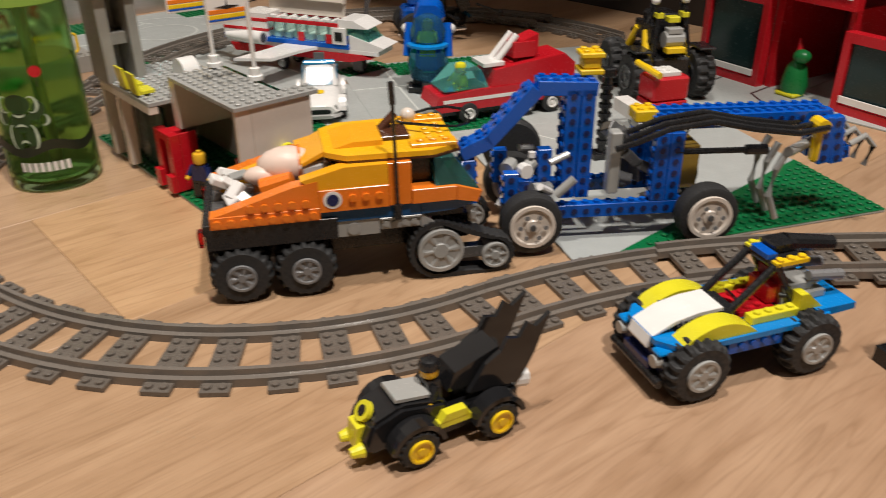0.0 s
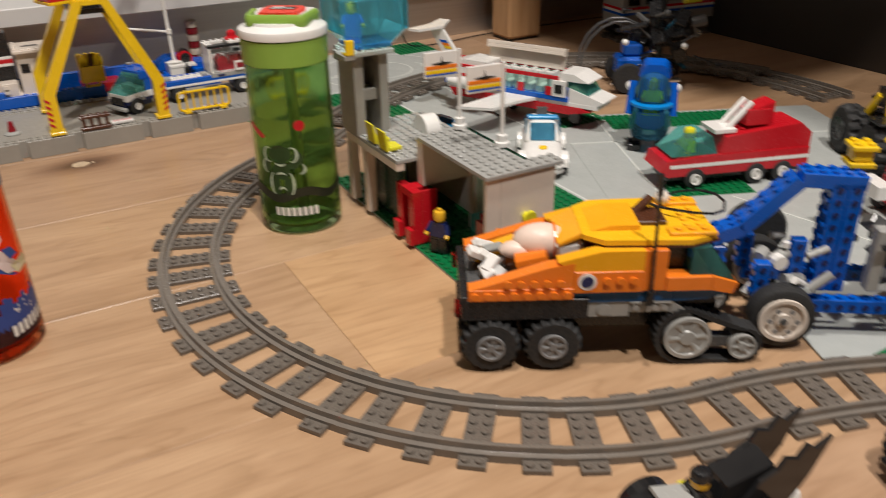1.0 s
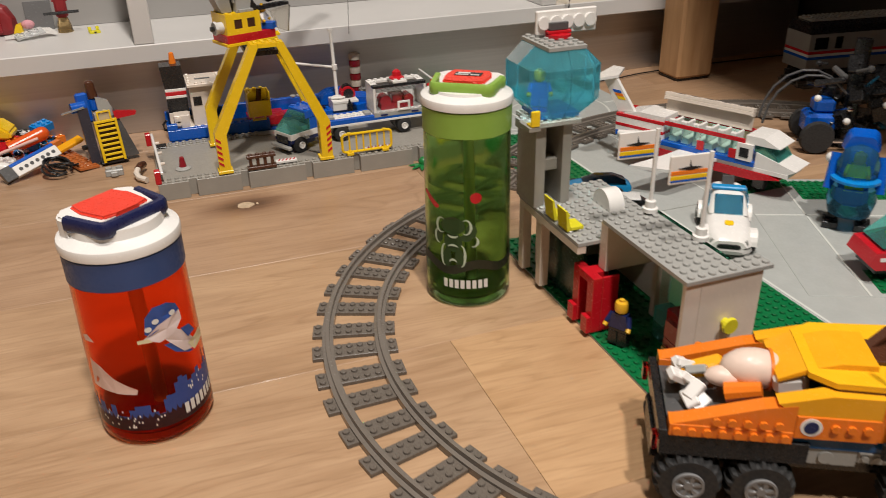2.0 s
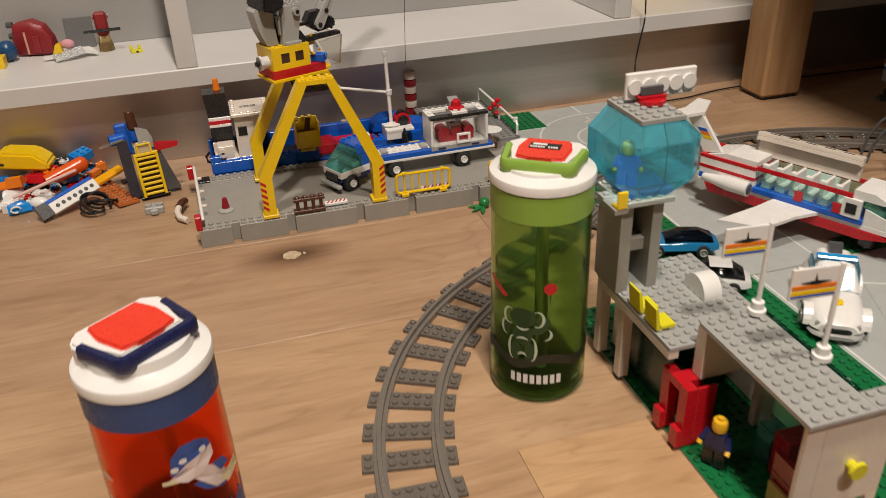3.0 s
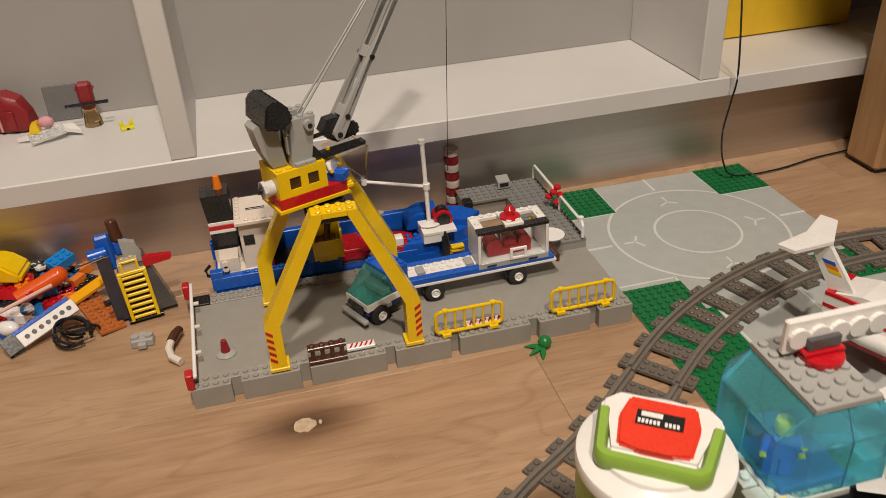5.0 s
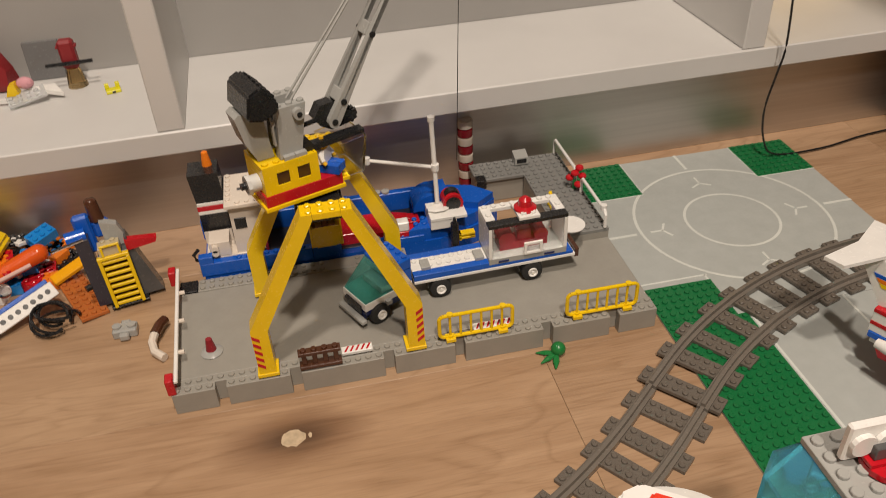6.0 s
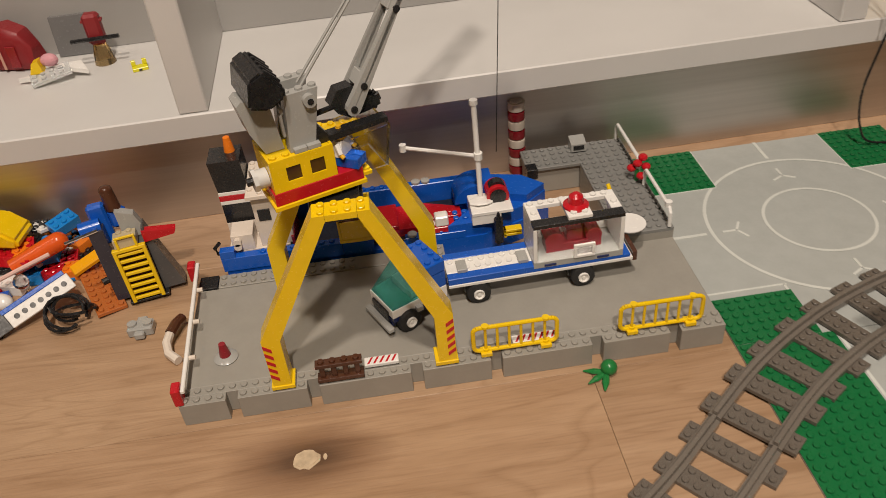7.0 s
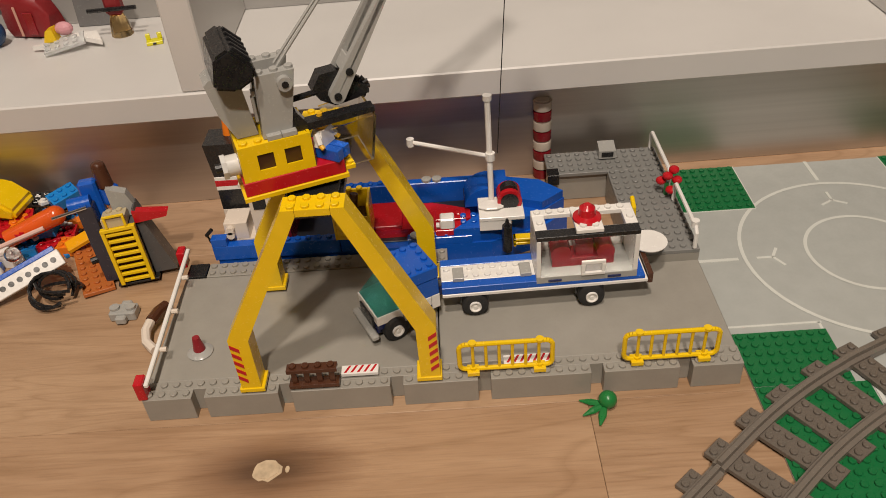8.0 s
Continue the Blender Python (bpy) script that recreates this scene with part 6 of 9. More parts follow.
    part("strut", Shape().box((0.066, -0.006, 0.0055), (0.078, -0.0035, 0.0185)).box((0.066, 0.0035, 0.0055), (0.078, 0.006, 0.0185)), DGREY, p)


airliner()


def police_car():
    c = thing("police_car", "white toy patrol car with blue light bar", "toy car", at=pose(0.4985, -0.3030, 0.0024, 0, 0, -124) @ Matrix.Scale(0.90, 4))
    # sections along x: half width below and above, height below and above
    b = Shape().hull([(-0.056, 0.019, 0.017, 0.0110, 0.0240), (-0.050, 0.024, 0.022, 0.0070, 0.0290), (-0.030, 0.0255, 0.0235, 0.0060, 0.0310), (0.000, 0.0235, 0.0215, 0.0060, 0.0300), (0.016, 0.0245, 0.0225, 0.0060, 0.0285),
                      (0.036, 0.0250, 0.0215, 0.0060, 0.0255), (0.047, 0.0215, 0.0185, 0.0075, 0.0225), (0.052, 0.0170, 0.0140, 0.0100, 0.0185)])
    body = part("body", b, WHITE, c, "white moulded body", True)
    r = Shape().hull([(-0.046, 0.0190, 0.0150, 0.0290, 0.0400), (-0.040, 0.0200, 0.0165, 0.0290, 0.0450), (-0.012, 0.0200, 0.0165, 0.0290, 0.0460), (-0.006, 0.0200, 0.0160, 0.0290, 0.0440), (0.010, 0.0190, 0.0180, 0.0285, 0.0292)])
    part("cabin", r, WHITE, c, "white cabin", True)
    part("windscreen", Shape().prism([(0.0085, 0.0290), (0.0105, 0.0300), (-0.0050, 0.0452), (-0.0068, 0.0440)], -0.0140, 0.0140, "y"), BLUEGLASS, c, "blue clear windscreen")
    for sg in (-1, 1):
        part("side_window", Shape().prism([(-0.034, 0.0310), (0.000, 0.0310), (-0.010, 0.0420), (-0.032, 0.0420)], sg * 0.0183, sg * 0.0200, "y"), BLUEGLASS, c, "blue side window")
        for x in (-0.032, 0.030):
            wheel(c, pose(x, sg * 0.0235, 0.0105), 0.0105, 0.0075, 0.0060, LGREY)
            f = Shape()
            pts = [(x + 0.0135 * math.cos(radians(a)), 0.0105 + 0.0140 * math.sin(radians(a))) for a in range(0, 181, 20)]
            ins = [(x + 0.0115 * math.cos(radians(a)), 0.0105 + 0.0118 * math.sin(radians(a))) for a in range(0, 181, 20)]
            for k in range(9):
                f.prism([pts[k], pts[k + 1], ins[k + 1], ins[k]], sg * 0.0200, sg * 0.0275, "y")
            bmesh.ops.remove_doubles(f.bm, verts=f.bm.verts[:], dist=0.00005)
            part("wheel_arch", f, WHITE, c, "white flared wheel arch")
        part("headlight", Shape().hull([(0.041, 0.0035, 0.0030, 0.0160, 0.0210), (0.0500, 0.0030, 0.0020, 0.0150, 0.0185)], m=pose(0, sg * 0.0155, 0)), LGREY, c, "grey headlight", True)
    part("light_bar", Shape().box((-0.022, -0.0175, 0.0462), (-0.013, 0.0175, 0.0500), bevel=0.0012), plastic("light_bar_blue", (0.02, 0.28, 0.62), 0.15), c, "blue light bar")
    part("roof_cap", Shape().prism([(-0.042, 0.0440), (-0.030, 0.0455), (-0.033, 0.0540), (-0.038, 0.0540)], -0.006, 0.006, "y"), DGREY, c, "grey roof fin")
    badge = [(0.0046, 0), (0.003, 0.0042), (-0.001, 0.0046), (-0.0044, 0.0036), (-0.0044, -0.0036), (-0.001, -0.0046), (0.003, -0.0042)]
    part("badge", Shape().prism(badge, 0.0, 0.0006, "z", pose(0.0270, 0, 0.0270, 0, 8.5, 0)), YELLOW, body, "gold badge on the bonnet")
    part("bumper", Shape().hull([(0.044, 0.0235, 0.0225, 0.0050, 0.0110), (0.052, 0.0200, 0.0185, 0.0055, 0.0105), (0.056, 0.0140, 0.0130, 0.0060, 0.0095)]), LGREY, c, "grey front bumper", True)
    part("grille", Shape().hull([(0.046, 0.0150, 0.0140, 0.0112, 0.0165), (0.0535, 0.0110, 0.0100, 0.0110, 0.0150)]), BLACK, c, "black grille", True)


police_car()


def small_cars():
    blue = plastic("metallic_blue", (0.01, 0.16, 0.34), 0.12)
    silver = plastic("silver_white", (0.62, 0.62, 0.60), 0.2)
    for lb, at, m1, gl, roof in (("low metallic blue toy car beside the tower", pose(0.434, -0.172, 0.0042, 0, 0, 160), blue, SMOKE, False),
                                 ("silver white toy car with dark windows behind the terminal", pose(0.4240, -0.2360, 0.0042, 0, 0, 152), silver, SMOKE, True)):
        c = thing("toy_car", lb, "toy car", "parked toy cars", at)
        b = Shape().hull([(-0.036, 0.0115, 0.0105, 0.0060, 0.0130), (-0.030, 0.0150, 0.0135, 0.0045, 0.0165), (-0.005, 0.0155, 0.0140, 0.0045, 0.0170), (0.018, 0.0155, 0.0135, 0.0045, 0.0150), (0.032, 0.0140, 0.0115, 0.0050, 0.0120), (0.036, 0.0100, 0.0085, 0.0060, 0.0100)])
        part("body", b, m1, c, "glossy rounded body", True)
        g = Shape().hull([(-0.030, 0.0125, 0.0085, 0.0150, 0.0180), (-0.018, 0.0130, 0.0095, 0.0155, 0.0225 if not roof else 0.0255), (0.000, 0.0130, 0.0095, 0.0155, 0.0225 if not roof else 0.0255), (0.014, 0.0125, 0.0085, 0.0145, 0.0165)])
        part("cabin", g, gl, c, "dark glazed cabin", True)
        if roof:
            part("roof", Shape().hull([(-0.019, 0.0098, 0.0085, 0.0250, 0.0266), (0.000, 0.0098, 0.0085, 0.0250, 0.0266)]), m1, c, smooth=True)
        for x in (-0.021, 0.021):
            for sg in (-1, 1):
                wheel(c, pose(x, sg * 0.0135, 0.0065), 0.0065, 0.005, 0.0036, LGREY)


small_cars()


# ---- vehicles on the near side ----
def dark_car():
    # local +x forward
    ang = math.degrees(math.atan2(0.217, -0.976))
    c = thing("dark_toy_car", "black toy car with yellow wheels and bat-wing fins", "toy car", at=pose(0.2740, -0.7465, 0, 0, 0, ang) @ Matrix.Scale(0.91, 4))
    part("chassis", Shape().box((-0.036, -0.0120, 0.006), (0.036, 0.0120, 0.0110)), BLACK, c)
    b = Shape().prism([(0.002, 0.0111), (0.046, 0.0085), (0.049, 0.0150), (0.044, 0.0270), (0.028, 0.0325), (0.002, 0.0270)], -0.0125, 0.0125, "y")
    bmesh.ops.bevel(b.bm, geom=b.bm.edges[:], offset=0.0020, segments=2, affect="EDGES")
    nose = part("bonnet", b, GLOSSBLACK, c, "rounded black bonnet", True)
    part("bonnet_plate", Shape().prism([(0.010, 0.0300), (0.030, 0.0334), (0.0295, 0.0352), (0.010, 0.0318)], -0.0085, 0.0085, "y"), LGREY, c, "grey bonnet plate")
    part("badge", Shape().rod((0.0425, 0.000, 0.0275), (0.0445, 0.000, 0.0292), 0.0056, seg=18), LIME, nose, "yellow oval badge")
    part("badge_mark", Shape().rod((0.0440, 0.000, 0.0288), (0.0449, 0.000, 0.0295), 0.0030, seg=10), BLACK, nose)
    part("grille", Shape().prism([(0.0445, 0.0100), (0.0515, 0.0100), (0.0500, 0.0230), (0.0455, 0.0235)], -0.0055, 0.0055, "y"), LIME, c, "yellow grille")
    for sg in (-1, 1):
        part("bumper_cone", Shape().rod((0.0480, sg * 0.0070, 0.0105), (0.0550, sg * 0.0070, 0.0105), 0.0042, 0.0026, 12), LIME, c, "yellow bumper cone")
        for x in (-0.0235, 0.0235):
            wheel(c, pose(x, sg * 0.0190, 0.0115), 0.0115, 0.0090, 0.0066, YELLOW, 16)
            f = Shape()
            for k in range(10):
                a0, a1 = radians(10 + k * 16), radians(26 + k * 16)
                r0, r1 = 0.0128, 0.0156
                f.prism([(x + r0 * math.cos(a0), 0.0112 + r0 * math.sin(a0)), (x + r1 * math.cos(a0), 0.0112 + r1 * math.sin(a0)), (x + r1 * math.cos(a1), 0.0112 + r1 * math.sin(a1)), (x + r0 * math.cos(a1), 0.0112 + r0 * math.sin(a1))], sg * 0.0135, sg * 0.0235, "y")
            bmesh.ops.remove_doubles(f.bm, verts=f.bm.verts[:], dist=0.00005)
            part("mudguard", f, GLOSSBLACK, c, "glossy black mudguard", True)
        part("side_slope", Shape().box((-0.009, sg * 0.0128, 0.0150), (0.010, sg * 0.0175, 0.0190)).prism([(-0.008, 0.0191), (0.009, 0.0191), (0.006, 0.0235), (-0.006, 0.0235)], sg * 0.0126, sg * 0.0178, "y"), LIME, c, "yellow side piece")
        fin = Shape().prism([(-0.010, 0.0275), (-0.040, 0.0240), (-0.046, 0.0330), (-0.0500, 0.0400), (-0.0530, 0.0480), (-0.0590, 0.0620), (-0.0500, 0.0560), (-0.0450, 0.0600), (-0.0400, 0.0520), (-0.0330, 0.0540), (-0.0290, 0.0470), (-0.0200, 0.0420)], sg * 0.0100, sg * 0.0128, "y")
        part("fin", fin, GLOSSBLACK, c, "black scalloped fin")
    part("rear_body", Shape().box((-0.040, -0.0125, 0.0111), (0.0018, 0.0125, 0.0200)).box((-0.040, -0.0085, 0.0201), (-0.012, 0.0085, 0.0290)), GLOSSBLACK, c)
    part("canopy", Shape().prism([(-0.034, 0.0291), (0.000, 0.0291), (-0.004, 0.0400), (-0.030, 0.0480)], -0.0085, 0.0085, "y"), GLOSSBLACK, c, "dark sloping canopy")
    part("exhaust", Shape().rod((-0.040, 0.006, 0.0220), (-0.0490, 0.006, 0.0200), 0.0055, seg=12), WHITE, c, "white exhaust")
    doll(pose(0.2740, -0.7465, 0, 0, 0, ang) @ Matrix.Scale(0.91, 4) @ pose(0.0065, 0, 0.0150, 0, 0, 90), BLACK, BLACK, BLACK, True, "seated toy figure in black and yellow in the dark car")


dark_car()


def beach_buggy():
    ang = math.degrees(math.atan2(0.371, -0.928))
    c = thing("toy_buggy", "blue and yellow toy buggy with knobbly tyres", "toy buggy", at=pose(0.4270, -0.8050, 0, 0, 0, ang) @ Matrix.Scale(0.86, 4))
    part("chassis", Shape().box((-0.056, -0.0155, 0.0155), (0.050, 0.0155, 0.0250)), BLACK, c)
    for x in (-0.0405, 0.0405):
        for sg in (-1, 1):
            wheel(c, pose(x, sg * 0.0270, 0.0205), 0.0205, 0.0170, 0.0105, LGREY, 18, spokes=6)
    # flat blue body over the wheels, cut away at the front corners
    part("side_body", Shape().prism([(-0.050, -0.0290), (0.040, -0.0290), (0.054, -0.0240), (0.062, -0.0150), (0.062, 0.0150), (0.054, 0.0240), (0.040, 0.0290), (-0.050, 0.0290), (-0.056, 0.0250), (-0.056, -0.0250)], 0.0335, 0.0372, "z"), AZURE, c, "bright blue body plate")
    part("tail", Shape().prism([(-0.076, 0.0350), (-0.046, 0.0335), (-0.046, 0.0400), (-0.076, 0.0395)], -0.0240, 0.0240, "y"), AZURE, c, "bright blue tail plate")
    for sg in (-1, 1):
        low = Shape().box((-0.020, sg * 0.0170, 0.0240), (0.019, sg * 0.0275, 0.0334), bevel=0.0006)
        for k in range(4):
            low.rod((-0.014 + k * 0.008, sg * 0.0276, 0.0300), (-0.014 + k * 0.008, sg * 0.0290, 0.0300), 0.0022, seg=8)
        part("side_panel", low, BLUE, c, "blue studded side panel")
        part("headlight", Shape().rod((0.0605, sg * 0.0190, 0.0255), (0.0650, sg * 0.0190, 0.0255), 0.0046, 0.0040, 14), LGREY, c, "clear grey headlight")
        part("front_hook", Shape().box((0.0540, sg * 0.0150, 0.0300), (0.0640, sg * 0.0235, 0.0333), bevel=0.0012), AZURE, c, "blue lamp cover")
        arc = [(0.0000 + 0.0500 * k / 12, 0.0373 + 0.0098 * math.sin(math.pi * k / 12) ** 0.8) for k in range(13)]
        part("mudguard", Shape().prism(arc, sg * 0.0140, sg * 0.0275, "y"), LIME, c, "low yellow arched mudguard", True)
        part("vent", Shape().box((0.006, sg * 0.0114, 0.0373), (0.046, sg * 0.0138, 0.0420)), BLACK, c, "black ribbed vent")
        for k in range(9):
            part("vent_rib", Shape().box((0.008 + k * 0.0042, sg * 0.0112, 0.0421), (0.0098 + k * 0.0042, sg * 0.0139, 0.0440)), DGREY, c)
        st = Shape().box((-0.034, sg * 0.0140, 0.0373), (-0.0002, sg * 0.0215, 0.0425))
        st.studs(-0.034, sg * 0.01775 - 0.004, 0.0425, 4, 1)
        part("side_sill", st, LIME, c, "yellow sill bricks")
        part("rear_side", Shape().prism([(-0.052, 0.0401), (-0.0342, 0.0401), (-0.0342, 0.0510), (-0.040, 0.0510)], sg * 0.013, sg * 0.021, "y"), LIME, c, "yellow rear slope")
        part("roll_bar", Shape().rod((0.016, sg * 0.0128, 0.0400), (-0.018, sg * 0.0120, 0.0700), 0.0024, seg=8).rod((-0.036, sg * 0.0128, 0.0430), (-0.020, sg * 0.0120, 0.0690), 0.0022, seg=8), BLACK, c, "black roll bar")
        part("rack", Shape().box((-0.040, sg * 0.0100, 0.0700), (-0.016, sg * 0.0150, 0.0732)).studs(-0.0400, sg * 0.0125 - 0.004, 0.0732, 3, 1), YELLOW if sg > 0 else LIME, c, "yellow roof bricks")
    part("front", Shape().box((0.050, -0.0225, 0.0150), (0.060, 0.0225, 0.0290), bevel=0.0010).box((0.0602, -0.014, 0.0140), (0.064, 0.014, 0.0215), bevel=0.0008), NAVY, c, "dark blue front")
    part("bumper", Shape().rod((0.063, -0.0260, 0.0130), (0.063, 0.0260, 0.0130), 0.0030, seg=10).box((0.050, -0.018, 0.0085), (0.062, 0.018, 0.0140)), BLACK, c, "black bumper bar")
    bon = [(0.014, 0.0450), (0.030, 0.0446), (0.046, 0.0420), (0.0595, 0.0374), (0.0615, 0.0374), (0.047, 0.0442), (0.031, 0.0470), (0.014, 0.0474)]
    part("bonnet", Shape().prism(bon, -0.0112, 0.0112, "y"), WHITE, c, "white curved bonnet", True)
    part("bonnet_base", Shape().prism([(0.016, 0.0373), (0.057, 0.0373), (0.045, 0.0417), (0.030, 0.0443), (0.016, 0.0447)], -0.0105, 0.0105, "y"), BLACK, c)
    part("front_plate", Shape().prism([(0.0600, 0.0300), (0.0640, 0.0290), (0.0645, 0.0305), (0.0622, 0.0370), (0.0605, 0.0372)], -0.0100, 0.0100, "y"), WHITE, c, "white nose plate")
    part("dashboard", Shape().box((0.004, -0.0110, 0.0373), (0.0135, 0.0110, 0.0450), bevel=0.0008), BLACK, c)
    part("steering_wheel", Shape().lathe([(0.0045, 0), (0.0052, 0.0006), (0.0045, 0.0012)], (0, 0, 0), 14, pose(0.001, 0.000, 0.0470, 0, -50, 0)), BLACK, c)
    part("seat", Shape().box((-0.024, -0.0120, 0.0373), (0.002, 0.0120, 0.0410)).box((-0.026, -0.0100, 0.0411), (-0.019, 0.0100, 0.0540), bevel=0.001).studs(-0.018, -0.012, 0.0410, 2, 3), RED, c, "red seat")
    part("seat_back", Shape().box((-0.0275, -0.0105, 0.0400), (-0.0262, 0.0105, 0.0600)), DRED, c)
    en = Shape().box((-0.062, -0.0118, 0.0401), (-0.0280, 0.0118, 0.0450)).box((-0.054, -0.009, 0.0451), (-0.032, 0.009, 0.0520), bevel=0.001).studs(-0.062, -0.008, 0.0450, 1, 2)
    for y in (-0.006, 0.0, 0.006):
        en.rod((-0.060, y, 0.0500), (-0.0542, y, 0.0485), 0.0022, seg=8)
    part("engine", en, LGREY, c, "grey engine block")
    part("exhaust", Shape().rod((-0.074, 0.009, 0.0520), (-0.048, 0.009, 0.0560), 0.0036, 0.0030, 10).rod((-0.074, -0.009, 0.0520), (-0.048, -0.009, 0.0560), 0.0036, 0.0030, 10), RIMGREY, c, "grey exhaust pipes", True)
    rt = Shape().box((-0.040, -0.0098, 0.0690), (-0.016, 0.0098, 0.0722)).rod((-0.018, -0.0150, 0.0700), (-0.018, 0.0150, 0.0700), 0.0026, seg=8)
    rt.rod((-0.036, -0.004, 0.0750), (-0.072, -0.002, 0.0690), 0.0060, 0.0050, 12).box((-0.040, -0.010, 0.0723), (-0.022, 0.004, 0.0790), bevel=0.001)
    part("roof_frame", rt, BLACK, c, "black roof frame with a blaster")
    part("roof_blue", Shape().box((-0.0215, -0.008, 0.0723), (-0.0145, 0.008, 0.0760)), BLUE, c)
    # red model beside it
    r = thing("red_toy_model", "red studded toy brick model on the floor", "toy model", at=pose(0.511, -0.893, 0, 0, 0, -22))
    s = Shape().box((-0.03, -0.016, 0.010), (0.03, 0.016, 0.0450))
    for j in range(4):
        for i in range(6):
            s.rod((-0.0302, -0.012 + j * 0.008, 0.016 + i * 0.0052), (-0.0320, -0.012 + j * 0.008, 0.016 + i * 0.0052), 0.0020, seg=8)
    part("body", s, RED, r)
    part("base", Shape().box((-0.034, -0.020, 0), (0.034, 0.020, 0.0098)).box((-0.030, -0.012, 0.0451), (0.01, 0.012, 0.0580)), BLACK, r, "black base and top")


beach_buggy()


def orange_truck():
    # local x forward, y to the far side, origin on the floor under the rear near wheel
    c = thing("explorer_truck", "orange and black six-wheeled toy truck with half tracks", "toy truck", at=pose(0.2600, -0.5780, 0, 0, 0, -28.5))
    for x in (0.0, 0.0390):
        for y in (0.004, 0.062):
            wheel(c, pose(x, y, 0.0186), 0.0186, 0.0180, 0.0086, RIMGREY, 18, spokes=6)
    part("chassis", Shape().box((-0.020, 0.0155, 0.0200), (0.146, 0.0505, 0.0369)).box((-0.018, -0.002, 0.0370), (0.060, 0.068, 0.0510)), BLACK, c, "black chassis")
    # half tracks at the front
    for y in (-0.001, 0.060):
        tr = Shape()
        pts = []
        for k in range(9):
            a = radians(90 + k * 22.5)
            pts.append((0.124 + 0.0200 * math.cos(a), 0.0205 + 0.0200 * math.sin(a)))
        for k in range(9):
            a = radians(270 + k * 22.5)
            pts.append((0.160 + 0.0125 * math.cos(a), 0.0130 + 0.0125 * math.sin(a)))
        cen = Vector((0.138, 0.0175))
        rows, m = [], 0
        for k in range(len(pts)):
            p, q = Vector(pts[k]), Vector(pts[(k + 1) % len(pts)])
            steps = max(2, 2 * round((q - p).length / 0.0044))
            for j in range(steps):
                g = p.lerp(q, j / steps)
                u = (g - cen).normalized()
                o, inn = g + u * (0.0014 if m % 2 else 0.0), g - u * 0.0028
                m += 1
                rows.append([tr.bm.verts.new((v.x, yy, v.y)) for v, yy in ((o, y), (o, y + 0.013), (inn, y + 0.013), (inn, y))])
        for a, b in zip(rows, rows[1:] + rows[:1]):
            for k in range(4):
                tr.bm.faces.new((a[k], a[(k + 1) % 4], b[(k + 1) % 4], b[k]))
        trk = part("track_belt", tr, RUBBER, c, "black rubber track belt")
        for x, z, r in ((0.124, 0.0205, 0.0148), (0.160, 0.0130, 0.0088)):
            half = [(0.10, 0.0012), (0.32, 0.0012), (0.38, 0.0), (0.80, 0.0), (0.84, 0.0012), (1.0, 0.0012)]
            prof = [(r * f, -0.0006 - d) for f, d in half] + [(r * f, 0.0136 + d) for f, d in reversed(half)]
            w = turned(Shape(), prof, 36, lambda k, i: (1.0, (-0.0008 if k < 6 else 0.0008) if k in (2, 3, 8, 9) and i % 6 < 2 else 0.0))
            for v in w.bm.verts:
                v.co += Vector((x, y, z))
            part("road_wheel", w, LGREY, trk, "grey spoked road wheel")
        part("track_frame", Shape().box((0.122, y + 0.003, 0.011), (0.162, y + 0.010, 0.019)), DGREY, c)
    for y in (0.001, 0.061):
        eg = Shape().box((0.060, y, 0.0360), (0.086, y + 0.008, 0.0470)).box((0.0862, y, 0.0380), (0.112, y + 0.008, 0.0470), bevel=0.001)
        eg.prism([(0.112, 0.0380), (0.124, 0.0300), (0.126, 0.0360), (0.112, 0.0470)], y, y + 0.008, "y")
        face = y - 0.0012 if y < 0.02 else y + 0.0082
        for k in range(4):
            eg.rod((0.090 + k * 0.0058, face, 0.0425), (0.090 + k * 0.0058, face + 0.0010, 0.0425), 0.0020, seg=8)
        eg.rod((0.070, face, 0.0415), (0.070, face + 0.0010, 0.0415), 0.0040, seg=14).box((0.0862, face, 0.0452), (0.112, face + 0.0010, 0.0468))
        part("side_tank", eg, LGREY, c, "grey side machinery")
    part("sill", Shape().box((0.0502, 0.000, 0.0470), (0.112, 0.066, 0.0555)).prism([(0.1122, 0.0470), (0.134, 0.0480), (0.150, 0.0530), (0.146, 0.0555), (0.1122, 0.0555)], 0.000, 0.066, "y"), plastic("dark_azure", (0.006, 0.07, 0.20)), c, "dark blue sill")
    part("underbody", Shape().box((0.0602, 0.004, 0.0425), (0.140, 0.062, 0.0468)), BLACK, c)
    for y0, y1 in ((-0.003, 0.008), (0.058, 0.069)):
        ys, ye = (y0, y0 - 0.0017) if y0 < 0.02 else (y1, y1 + 0.0017)
        st = Shape().box((-0.014, y0, 0.0511), (0.050, y1, 0.0590))
        for k in range(8):
            st.rod((-0.010 + k * 0.008, ys, 0.0550), (-0.010 + k * 0.008, ye, 0.0550), 0.0024, seg=8)
        part("side_strip", st, ORANGE, c, "orange studded side strip")
        s = Shape().prism([(-0.012, 0.0591), (0.050, 0.0591), (0.050, 0.0760), (0.034, 0.0730), (-0.006, 0.0606)], y0 + 0.0006, y1 - 0.0006, "y")
        for k in range(5):
            s.rod((0.010 + k * 0.008, ys, 0.0630), (0.010 + k * 0.008, ye, 0.0630), 0.0024, seg=8)
        part("rear_slope", s, ORANGE, c, "orange sloping rear side")
        s = Shape().box((0.0502, y0, 0.0556), (0.092, y1, 0.0700))
